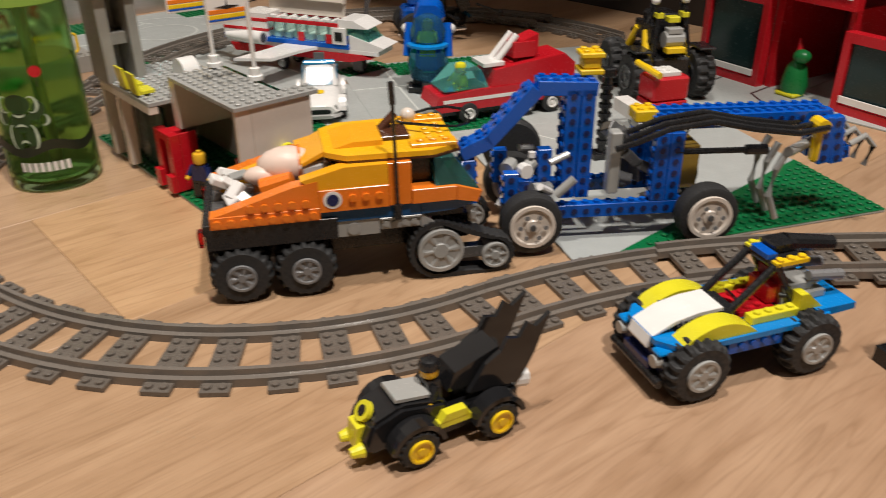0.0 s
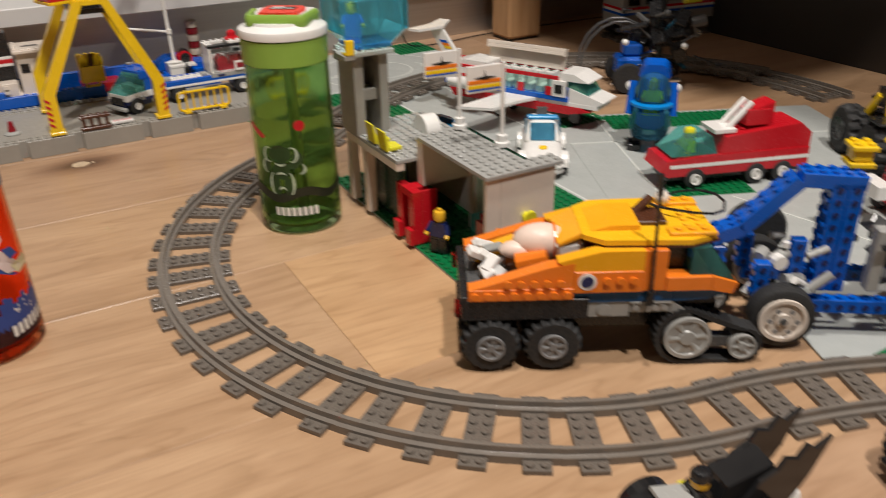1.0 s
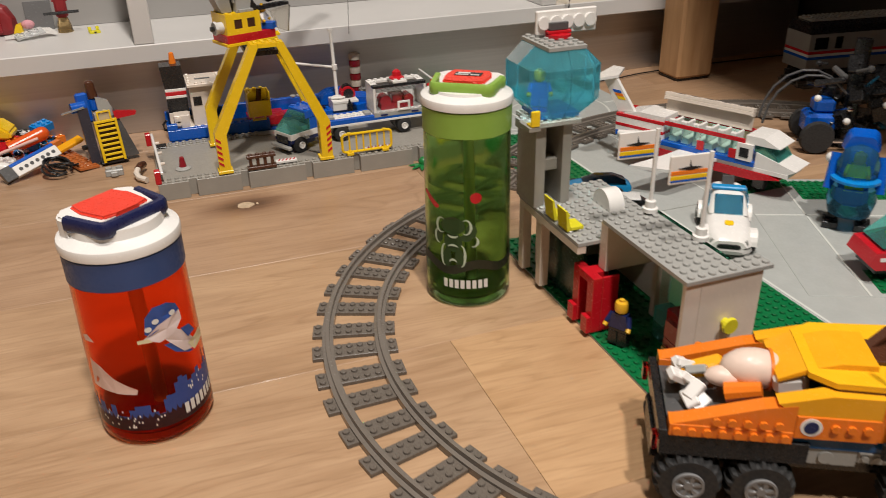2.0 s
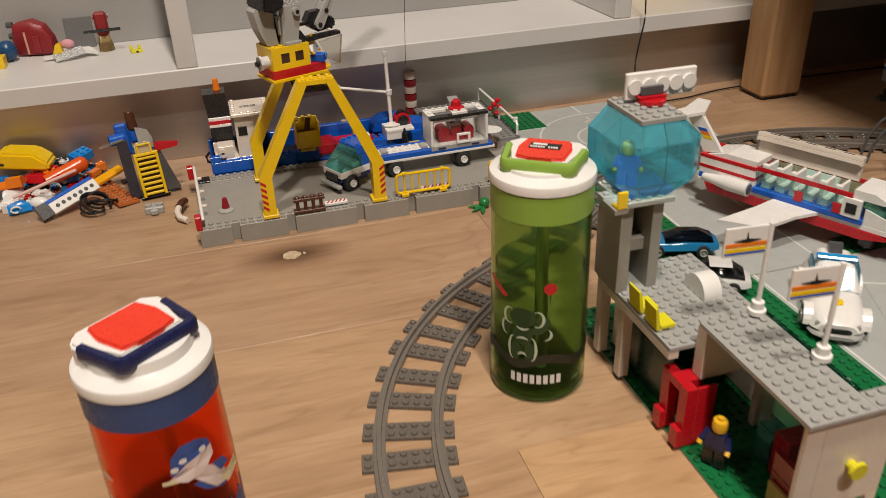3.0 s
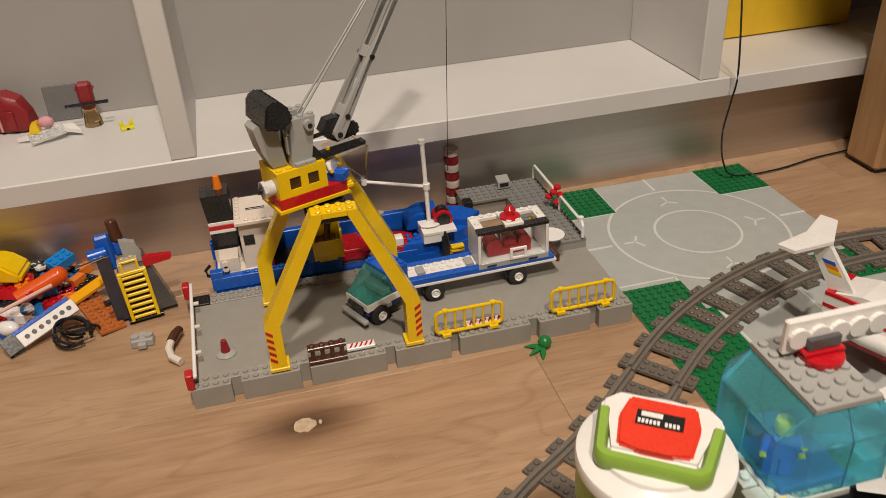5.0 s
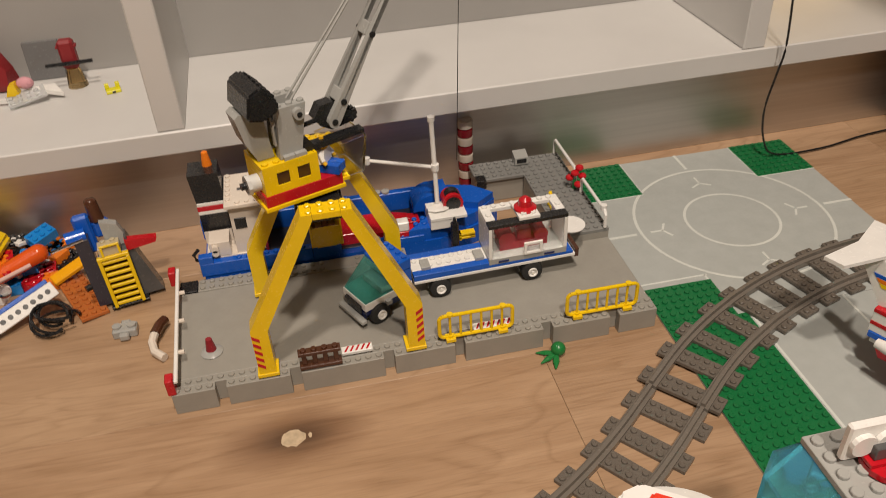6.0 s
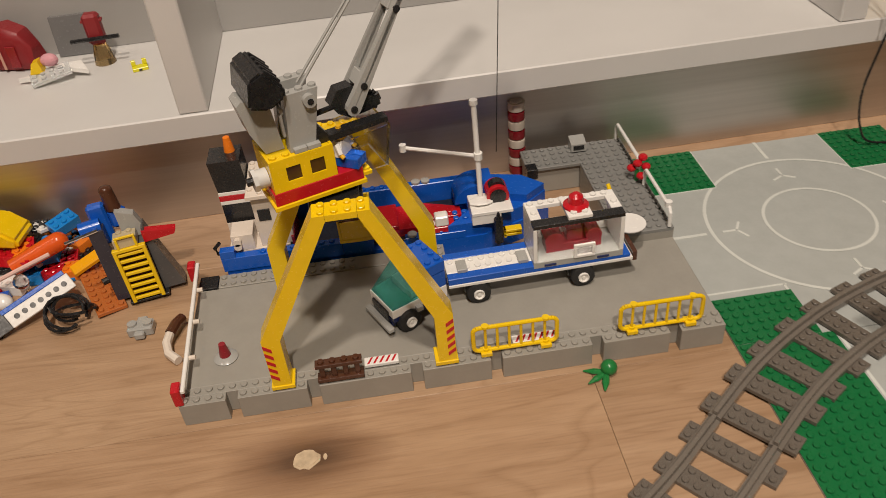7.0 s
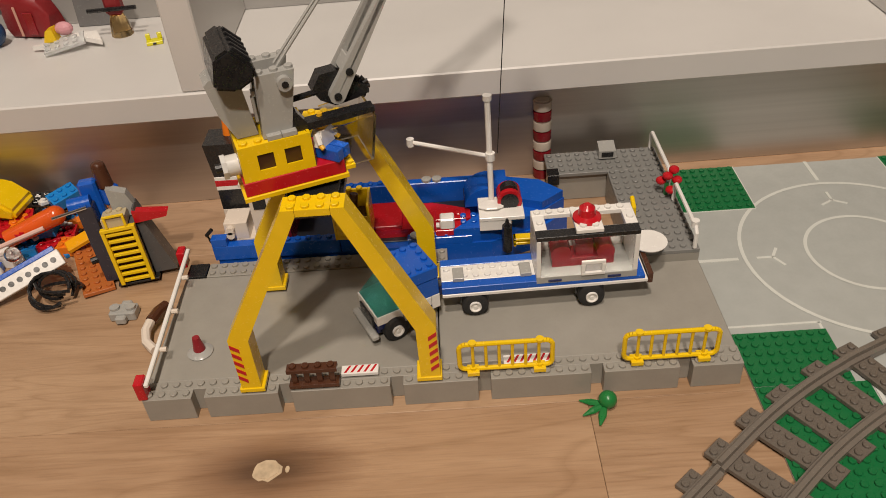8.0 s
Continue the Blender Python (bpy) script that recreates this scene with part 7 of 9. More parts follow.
        for k in range(3):
            s.rod((0.070 + k * 0.008, ys, 0.0640), (0.070 + k * 0.008, ye, 0.0640), 0.0024, seg=8)
        sd = part("side_panel", s, ORANGE, c, "orange studded side")
        if y0 < 0.02:
            part("badge", Shape().lathe([(0.0056, y0 - 0.0004), (0.0056, y0)], (0.058, 0, 0.0635), 20, axis="y"), WHITE, sd, "round white badge")
            part("badge_mark", Shape().rod((0.058, y0 - 0.0007, 0.0635), (0.058, y0 - 0.0004, 0.0635), 0.0038, seg=14), NAVY, sd)
        part("slope", Shape().prism([(0.040, 0.0765), (0.0502, 0.0701), (0.092, 0.0701), (0.092, 0.0832), (0.066, 0.0832)], y0 + 0.0008, y1 - 0.0008, "y"), AMBER, c, "amber sloping shoulder")
        part("cab_pillar", Shape().box((0.0922, y0 + 0.0010, 0.0556), (0.1060, y1, 0.0832)), ORANGE, c)
        part("cab_side", Shape().box((0.1062, y0, 0.0556), (0.134, y1, 0.0650)).prism([(0.1342, 0.0556), (0.147, 0.0530), (0.150, 0.0600), (0.1342, 0.0650)], y0, y1, "y"), ORANGE, c, "orange cab side")
    part("nose", Shape().prism([(0.136, 0.0520), (0.147, 0.0500), (0.150, 0.0590), (0.136, 0.0640)], 0.0082, 0.0578, "y"), ORANGE, c, "orange nose")
    part("tail_panel", Shape().box((-0.0190, -0.002, 0.0470), (-0.0145, 0.068, 0.0540)), BLACK, c)
    for y in (-0.002, 0.062):
        part("tail_lamp", Shape().box((-0.0222, y, 0.040), (-0.0192, y + 0.006, 0.050)), TREDGE, c, "red tail lamp")
    part("bed", Shape().box((-0.014, 0.0082, 0.0511), (0.050, 0.0578, 0.0550)), DGREY, c)
    part("cab_inside", Shape().box((0.1062, 0.010, 0.0556), (0.120, 0.056, 0.0800)), BLACK, c)
    part("windscreen", Shape().prism([(0.1210, 0.0651), (0.1345, 0.0651), (0.1495, 0.0602), (0.1330, 0.0830), (0.1210, 0.0830)], 0.000, 0.066, "y"), clear("dark_teal_clear", (0.10, 0.30, 0.28), 0.06, 1.15, 0.8), c, "dark teal windscreen")
    top = [(0.056, 0.012), (0.068, 0.003), (0.120, 0.001), (0.137, 0.009), (0.137, 0.057), (0.120, 0.065), (0.068, 0.063), (0.056, 0.054)]
    part("roof_plate", Shape().prism([(x + 0.002, y) for x, y in top], 0.0833, 0.0848, "z"), BROWN, c, "dark under plate")
    rf = Shape().prism(top, 0.0849, 0.0882, "z")
    rf.studs(0.118, 0.017, 0.0882, 2, 4)
    part("roof", rf, plastic("roof_amber", (0.86, 0.47, 0.008)), c, "amber roof plates")
    for y in (0.006, 0.050):
        part("roof_step", Shape().box((0.108, y, 0.0883), (0.1365, y + 0.010, 0.0905)).studs(0.110, y + 0.001, 0.0905, 3, 1), AMBER, c, "amber studded step")
    part("roof_slab", Shape().prism([(0.062, 0.0883), (0.092, 0.0883), (0.092, 0.0915), (0.074, 0.0915)], 0.016, 0.050, "y"), AMBER, c, "raised amber slab")
    part("roof_ramp", Shape().prism([(0.042, 0.0790), (0.0558, 0.0850), (0.0558, 0.0880), (0.042, 0.0810)], 0.014, 0.052, "y"), AMBER, c)
    part("roof_hatch", Shape().box((0.092, 0.022, 0.0883), (0.110, 0.044, 0.0910)), BROWN, c, "dark roof hatch")
    part("hatch_lever", Shape().box((-0.009, -0.003, 0), (0.009, 0.003, 0.003), pose(0.098, 0.040, 0.0920, 0, -38, 20)), BROWN, c)
    part("aerial", Shape().rod((0.097, -0.0046, 0.0480), (0.0955, -0.0046, 0.1290), 0.0011, seg=8).rod((0.0957, -0.0046, 0.1200), (0.0950, -0.0046, 0.1330), 0.0018, seg=8).rod((0.097, -0.0046, 0.0480), (0.0968, -0.0046, 0.0570), 0.0024, seg=8), BLACK, c, "tall black aerial")
    part("roof_globe", Shape().ball((0.114, 0.052, 0.0935), 0.0050, (1, 1, 1), 12), CREAM, c, "pale round cap", True)
    loop = [(0.130 + 0.024 * math.cos(t / 12 * 2 * math.pi), 0.048 + 0.018 * math.sin(t / 12 * 2 * math.pi), 0.0915 + 0.002 * math.sin(t)) for t in range(13)]
    part("hose", Shape().tube(loop, 0.0009, 6), BLACK, c, "thin black hose loop")
    # cargo
    g = thing("cargo_bundle", "bundle of white, orange and amber toy parts in the truck bed", "toy cargo", at=pose(0.2600, -0.5780, 0, 0, 0, -28.5) @ pose(0.014, 0.033, 0.0552))
    sk = Shape().ball((0.020, 0.000, 0.019), 0.0150, (1.25, 0.80, 0.78), 16).ball((0.004, -0.004, 0.015), 0.0085, (1.3, 0.8, 0.7), 12)
    part("skull", sk, plastic("skull_pale", (0.76, 0.60, 0.50), 0.4), g, "pale rounded creature shell", True)
    part("strap", Shape().lathe([(0.0122, 0.0), (0.0122, 0.0016)], (0, 0, 0), 20, pose(0.027, 0.000, 0.0188, 0, 90, 0)), ORANGE, g)
    part("neck", Shape().box((0.038, -0.008, 0.014), (0.050, 0.014, 0.030), bevel=0.003), AMBER, g)
    part("wing", Shape().box((-0.020, 0.006, 0.006), (0.012, 0.018, 0.014), pose(0, 0, 0, 0, -14, 10), 0.002), AMBER, g, "amber slab")
    part("claw", Shape().rod((0.004, -0.012, 0.010), (0.022, -0.016, 0.016), 0.0060, 0.0045, 10), ORANGE, g)
    rng = random.Random(5)
    for k in range(11):
        m = pose(-0.022 + rng.uniform(0, 0.020), -0.020 + rng.uniform(0, 0.034), 0.004 + rng.uniform(0, 0.010), rng.uniform(-40, 40), rng.uniform(-40, 40), rng.uniform(0, 180))
        part("shell_fragment", Shape().box((-0.006, -0.004, -0.0025), (0.006, 0.004, 0.0025), m, 0.0008), WHITE if k % 4 else LGREY, g, "white broken shell fragment")
    part("white_block", Shape().box((0.030, -0.018, 0.010), (0.048, -0.006, 0.0200), pose(0, 0, 0, 0, -8, 0), 0.002), WHITE, g)


orange_truck()


def blue_loader():
    c = thing("technic_loader", "blue studded beam loader with pneumatic hoses and white wheels", "toy loader", at=pose(0.4360, -0.6520, 0.0022, 0, 0, -35))
    # local x from front axle to rear axle, y to the far side
    for x in (0.0, 0.122):
        for y in (0.0, 0.072):
            wheel(c, pose(x, y, 0.0212), 0.0212, 0.0150, 0.0150, CREAM, 0)
        part("axle", Shape().rod((x, -0.0105, 0.0212), (x, 0.0825, 0.0212), 0.0022, seg=8), DGREY, c)
        for y, sy in ((-0.0097, -1), (0.0817, 1)):
            for k in range(6):
                a = radians(60 * k)
                part("rim_hole", Shape().rod((x + 0.0085 * math.cos(a), y, 0.0212 + 0.0085 * math.sin(a)), (x + 0.0085 * math.cos(a), y + sy * 0.0004, 0.0212 + 0.0085 * math.sin(a)), 0.0017, seg=8), RIMGREY, c)

    def beam(p, q, w=0.0078, n=None, mt=BLUE, label=""):
        p, q = Vector(p), Vector(q)
        d = q - p
        ln = d.length
        m = Matrix.Translation(p) @ d.to_track_quat("X", "Z").to_matrix().to_4x4()
        s = Shape().box((0, -w / 2, -0.0048), (ln, w / 2, 0.0048), m, 0.0004)
        k = int(ln / S)
        for i in range(k):
            x = (i + 0.5) * ln / k
            s.rod(m @ Vector((x, 0, 0.0048)), m @ Vector((x, 0, 0.0065)), 0.0024, seg=8)
            s.rod(m @ Vector((x, -w / 2 - 0.0002, 0)), m @ Vector((x, -w / 2 - 0.0001, 0)), 0.0022, seg=8)
        ob = part("beam", s, mt, c, label)
        hs = Shape()
        for i in range(k):
            x = (i + 0.5) * ln / k
            hs.lathe([(0.0022, -w / 2 - 0.0003), (0.0022, -w / 2 - 0.0006), (0.0006, -w / 2 - 0.0006)], (x, 0, 0), 8, m, axis="y")
        tagged(part("pin_hole", hs, NAVY, ob), "row of dark pin holes", kind="stuff")
        return ob
    for y in (0.014, 0.058):
        beam((-0.012, y, 0.022), (0.134, y, 0.022))
        beam((-0.012, y, 0.027), (-0.012, y, 0.052))
        beam((0.090, y, 0.027), (0.090, y, 0.076))
        beam((0.100, y, 0.027), (0.100, y, 0.076))
    for y in (0.026, 0.0342):
        beam((0.030, y, 0.027), (0.030, y, 0.104))
        beam((0.0402, y, 0.027), (0.0402, y, 0.104))
        beam((0.046, y, 0.104), (0.006, y, 0.106))
        beam((0.006, y, 0.105), (-0.026, y, 0.070))
        beam((-0.024, y, 0.071), (-0.044, y, 0.062))
        beam((-0.040, y, 0.058), (-0.038, y, 0.026))
    beam((0.014, 0.030, 0.027), (0.014, 0.030, 0.062))
    beam((0.088, 0.030, 0.077), (0.216, 0.036, 0.075))
    beam((0.088, 0.044, 0.078), (0.216, 0.046, 0.076))
    for y in (0.030, 0.046):
        beam((0.212, y, 0.076), (0.216, y, 0.042))
        beam((0.220, y, 0.076), (0.226, y, 0.042))
    beam((0.214, 0.034, 0.044), (0.238, 0.036, 0.048))
    part("motor_box", Shape().box((0.104, 0.022, 0.030), (0.122, 0.050, 0.062), bevel=0.001), plastic("ochre_plastic", (0.30, 0.19, 0.03)), c, "ochre motor box")
    part("top_block", Shape().box((0.036, 0.032, 0.1105), (0.052, 0.048, 0.1140), bevel=0.0006).box((0.038, 0.034, 0.1142), (0.050, 0.046, 0.1215), bevel=0.0008).box((0.036, 0.032, 0.1217), (0.052, 0.048, 0.1250), bevel=0.0006).studs(0.036, 0.032, 0.1250, 2, 2), YELLOW, c, "yellow block on top")
    part("rear_block", Shape().box((0.076, 0.030, 0.0770), (0.092, 0.046, 0.0850), bevel=0.0008).studs(0.076, 0.030, 0.0850, 2, 2), YELLOW, c, "yellow block over the rear column")
    part("white_block", Shape().box((0.078, 0.030, 0.0710), (0.092, 0.046, 0.0768)), WHITE, c)
    part("valve", Shape().box((0.054, 0.010, 0.034), (0.062, 0.020, 0.078), bevel=0.001), LGREY, c, "grey pneumatic cylinder")
    part("piston", Shape().rod((0.1, 0.012, 0.062), (0.165, 0.014, 0.060), 0.0022, seg=8).rod((0.150, 0.014, 0.0605), (0.165, 0.014, 0.060), 0.0036, seg=10), BLACK, c)
    rng = random.Random(11)
    for k in range(12):
        p = Vector((-0.012 + rng.uniform(0, 0.036), 0.008 + rng.uniform(0, 0.030), 0.030 + rng.uniform(0, 0.030)))
        q = p + Vector((rng.uniform(-0.012, 0.014), rng.uniform(-0.010, 0.010), rng.uniform(-0.008, 0.012)))
        part("gear_rod", Shape().rod(p, q, rng.uniform(0.002, 0.005), seg=10), LGREY if k % 3 else WHITE, c, "pale grey rod")
    for k in range(8):
        part("inner_gear", Shape().box((-0.006, -0.004, -0.006), (0.006, 0.004, 0.006), pose(0.062 + rng.uniform(0, 0.024), 0.026 + rng.uniform(0, 0.024), 0.034 + rng.uniform(0, 0.036), rng.uniform(0, 90), rng.uniform(0, 90), 0), 0.0008), DGREY, c, "dark inner gear")
    for k in range(3):
        y = 0.006 + k * 0.010
        pts = [(0.056, y, 0.068 - k * 0.006), (0.070, y, 0.072), (0.090, y - 0.004, 0.082), (0.120, y - 0.002, 0.085), (0.150, y, 0.078), (0.184, y + 0.004, 0.072), (0.208, y + 0.010, 0.073)]
        part("hose", Shape().tube(pts, 0.0022, 8), BLACK, c, "black rubber hose", True)
    part("lever", Shape().box((0.202, 0.018, 0.046), (0.208, 0.026, 0.076), bevel=0.002).rod((0.205, 0.016, 0.073), (0.205, 0.028, 0.073), 0.005, seg=12), YELLOW, c, "yellow lever arm")
    for k in range(3):
        y = 0.016 + k * 0.014
        part("grab_claw", Shape().tube([(0.182, y, 0.058), (0.176, y, 0.044), (0.174, y, 0.024), (0.182, y, 0.006)], 0.0026, 8), LGREY, c, "grey grab claw", True)
        part("grab_claw", Shape().tube([(0.226, y, 0.060), (0.236, y, 0.066), (0.244, y, 0.058), (0.240, y, 0.044)], 0.0022, 8), LGREY, c, "grey grab claw", True)
    part("grab_bar", Shape().rod((0.180, 0.012, 0.058), (0.230, 0.048, 0.058), 0.0036, seg=10), LGREY, c)
    part("spare_wheel", Shape().lathe([(0.008, -0.006), (0.020, -0.006), (0.022, -0.003), (0.022, 0.003), (0.020, 0.006), (0.008, 0.006)], (0.002, 0.086, 0.042), 24, axis="y"), RUBBER, c, "black tyre")


blue_loader()


# ---- vehicles at the back ----
def fire_car():
    ang = math.degrees(math.atan2(0.050, -0.150))
    c = thing("fire_tender", "red toy fire tender with white stripe and teal canopy", "toy fire truck", at=pose(0.626, -0.432, 0.0030, 0, 0, ang))
    part("chassis", Shape().box((-0.070, -0.016, 0.008), (0.070, 0.016, 0.0130)), BLACK, c)
    b = Shape().prism([(-0.072, 0.0131), (0.072, 0.0131), (0.078, 0.0180), (0.074, 0.0290), (0.036, 0.0320), (-0.072, 0.0320)], -0.020, 0.020, "y")
    part("body", b, RED, c)
    part("stripe", Shape().box((-0.0725, -0.0203, 0.0215), (0.0700, -0.0201, 0.0250)).box((-0.0725, 0.0201, 0.0215), (0.0700, 0.0203, 0.0250)), WHITE, c, "white side stripe")
    part("canopy", Shape().prism([(0.022, 0.0321), (0.068, 0.0321), (0.048, 0.0500), (0.030, 0.0500)], -0.0175, 0.0175, "y"), TEAL, c, "teal clear canopy")
    rb = Shape().prism([(-0.072, 0.0321), (0.020, 0.0321), (0.016, 0.0480), (-0.020, 0.0520), (-0.060, 0.0560), (-0.072, 0.0460)], -0.0185, 0.0185, "y")
    rb.studs(-0.010, -0.012, 0.0505, 3, 3)
    part("rear_body", rb, RED, c, "red rear housing")
    part("ladder_base", Shape().box((-0.030, -0.012, 0.0550), (-0.006, 0.012, 0.0700)).prism([(-0.034, 0.0560), (-0.016, 0.0700), (-0.034, 0.0760)], -0.010, 0.010, "y"), RED, c)
    part("white_arm", Shape().box((0.004, -0.014, 0.0500), (0.026, 0.014, 0.0540)).rod((0.010, 0.006, 0.052), (-0.012, 0.006, 0.0760), 0.0032, seg=8).rod((0.010, -0.006, 0.052), (-0.012, -0.006, 0.0760), 0.0032, seg=8), WHITE, c, "white monitor arm")
    for k in range(3):
        part("vent", Shape().box((-0.018 + k * 0.008, -0.0189, 0.037), (-0.012 + k * 0.008, -0.0186, 0.044)), WHITE, c)
    for x in (-0.046, -0.018, 0.044):
        for sg in (-1, 1):
            wheel(c, pose(x, sg * 0.0185, 0.0100), 0.0100, 0.0070, 0.0052, WHITE)
    doll(pose(0.626, -0.432, 0.0030, 0, 0, ang) @ pose(0.044, 0, 0.0215, 0, 0, 90), LIME, LIME, LIME, True, "seated toy figure in bright yellow under the canopy")


fire_car()


def blue_pod():
    c = thing("space_pod", "upright blue toy pod with clear blue shell", "toy spacecraft", at=pose(0.618, -0.330, 0.0032, 0, 0, -45))
    part("body", Shape().box((-0.012, 0.000, 0.020), (0.012, 0.018, 0.078), bevel=0.004), BLUE, c)
    part("lower_shell", Shape().lathe([(0.006, 0.010), (0.019, 0.016), (0.022, 0.030), (0.020, 0.044), (0.006, 0.050)], (0, -0.004, 0), 16), BLUEGLASS, c, "clear blue lower shell", True)
    part("canopy", Shape().lathe([(0.010, 0.0505), (0.0185, 0.054), (0.0190, 0.064), (0.0140, 0.076), (0.004, 0.081)], (0, 0.000, 0), 16), BLUEGLASS, c, "clear blue upper shell", True)
    part("hood", Shape().hull([(-0.010, 0.0150, 0.0120, 0.070, 0.088), (0.004, 0.0170, 0.0150, 0.066, 0.092), (0.016, 0.0150, 0.0130, 0.060, 0.086)], m=pose(0, 0.014, 0, 0, 0, 90)), BLUE, c, "blue hood behind the shell", True)
    part("collar", Shape().lathe([(0.0200, 0.0480), (0.0225, 0.0490), (0.0225, 0.0515), (0.0200, 0.0525)], (0, -0.002, 0), 16), AZURE, c, "blue ring", True)
    for sg in (-1, 1):
        part("shoulder", Shape().ball((sg * 0.0235, 0.008, 0.064), 0.0052, (1, 1, 1), 10), WHITE, c, "white round joint", True)
        part("arm", Shape().rod((sg * 0.020, 0.006, 0.070), (sg * 0.022, -0.006, 0.038), 0.0045, seg=8), BLUE, c)
        part("leg", Shape().rod((sg * 0.008, 0.006, 0.024), (sg * 0.014, 0.002, 0.006), 0.0045, seg=8).box((sg * 0.014 - 0.007, -0.012, 0), (sg * 0.014 + 0.007, 0.010, 0.006)), BLACK, c)
    doll(pose(0.618, -0.330, 0.0032, 0, 0, -45) @ pose(0, -0.004, 0.038), LIME, LIME, None, False, "toy figure in lime yellow inside the clear pod")


blue_pod()


def black_rotor_machine():
    c = thing("black_machine", "black and blue toy machine with chrome rods and hoses", "toy machine", at=pose(0.790, -0.150, 0, 0, 0, -30))
    rng = random.Random(21)
    s = Shape()
    for k in range(12):
        s.box((-0.012, -0.008, -0.010), (0.012, 0.008, 0.010), pose(rng.uniform(-0.03, 0.04), rng.uniform(-0.02, 0.02), 0.014 + k * 0.0078, rng.uniform(-25, 25), rng.uniform(-25, 25), rng.uniform(0, 180)), 0.001)
    s.rod((0, 0, 0.0), (0, 0, 0.13), 0.009, seg=10)
    part("frame", s, BLACK, c, "black beams and gears")
    part("engine", Shape().box((-0.052, -0.018, 0.018), (-0.018, 0.016, 0.044), bevel=0.004).box((-0.044, -0.012, 0.0441), (-0.020, 0.012, 0.060), bevel=0.003), BLUE, c, "blue engine housing")
    for k in range(22):
        p = Vector((rng.uniform(-0.055, 0.050), rng.uniform(-0.030, 0.030), rng.uniform(0.012, 0.110)))
        q = p + Vector((rng.uniform(-0.030, 0.030), rng.uniform(-0.020, 0.020), rng.uniform(-0.012, 0.024)))
        part("linkage", Shape().rod(p, q, rng.choice((0.0016, 0.0024, 0.0036)), seg=8).ball(q, 0.0040, (1, 1, 1), 8), (BLACK, DGREY, BLACK, BLUEGLASS, CHROME, GLOSSBLACK)[k % 6], c, "thin toy linkage bar")
    for p in ((-0.046, -0.026, 0.066), (-0.010, -0.028, 0.040), (0.030, -0.026, 0.060)):
        part("knob", Shape().ball(p, 0.0042, (1, 1, 1), 10), WHITE, c, "white round knob", True)
    part("beacon", Shape().rod((0.030, 0, 0.112), (0.052, 0.004, 0.114), 0.0042, seg=10), LIME, c, "lime yellow tip")
    part("coupling", Shape().rod((0.040, -0.01, 0.086), (0.058, -0.01, 0.090), 0.0075, seg=10), DGREY, c)
    for sg in (-1, 1):
        part("wheel_hub", Shape().lathe([(0.004, -0.005), (0.018, -0.005), (0.020, 0), (0.018, 0.005), (0.004, 0.005)], (-0.040, sg * 0.030, 0.020), 20, axis="y"), RUBBER, c, "black tyre")
        pts = [(-0.05 + 0.05 * math.cos(t), sg * 0.012, 0.030 + 0.060 * math.sin(t)) for t in [radians(a) for a in range(180, 20, -20)]]
        part("hose", Shape().tube(pts, 0.0016, 6), DGREY, c, "thin curved hose")
    part("chrome_rod", Shape().rod((-0.060, -0.020, 0.012), (0.030, -0.024, 0.016), 0.0030, seg=8), CHROME, c, "chrome rod")


black_rotor_machine()


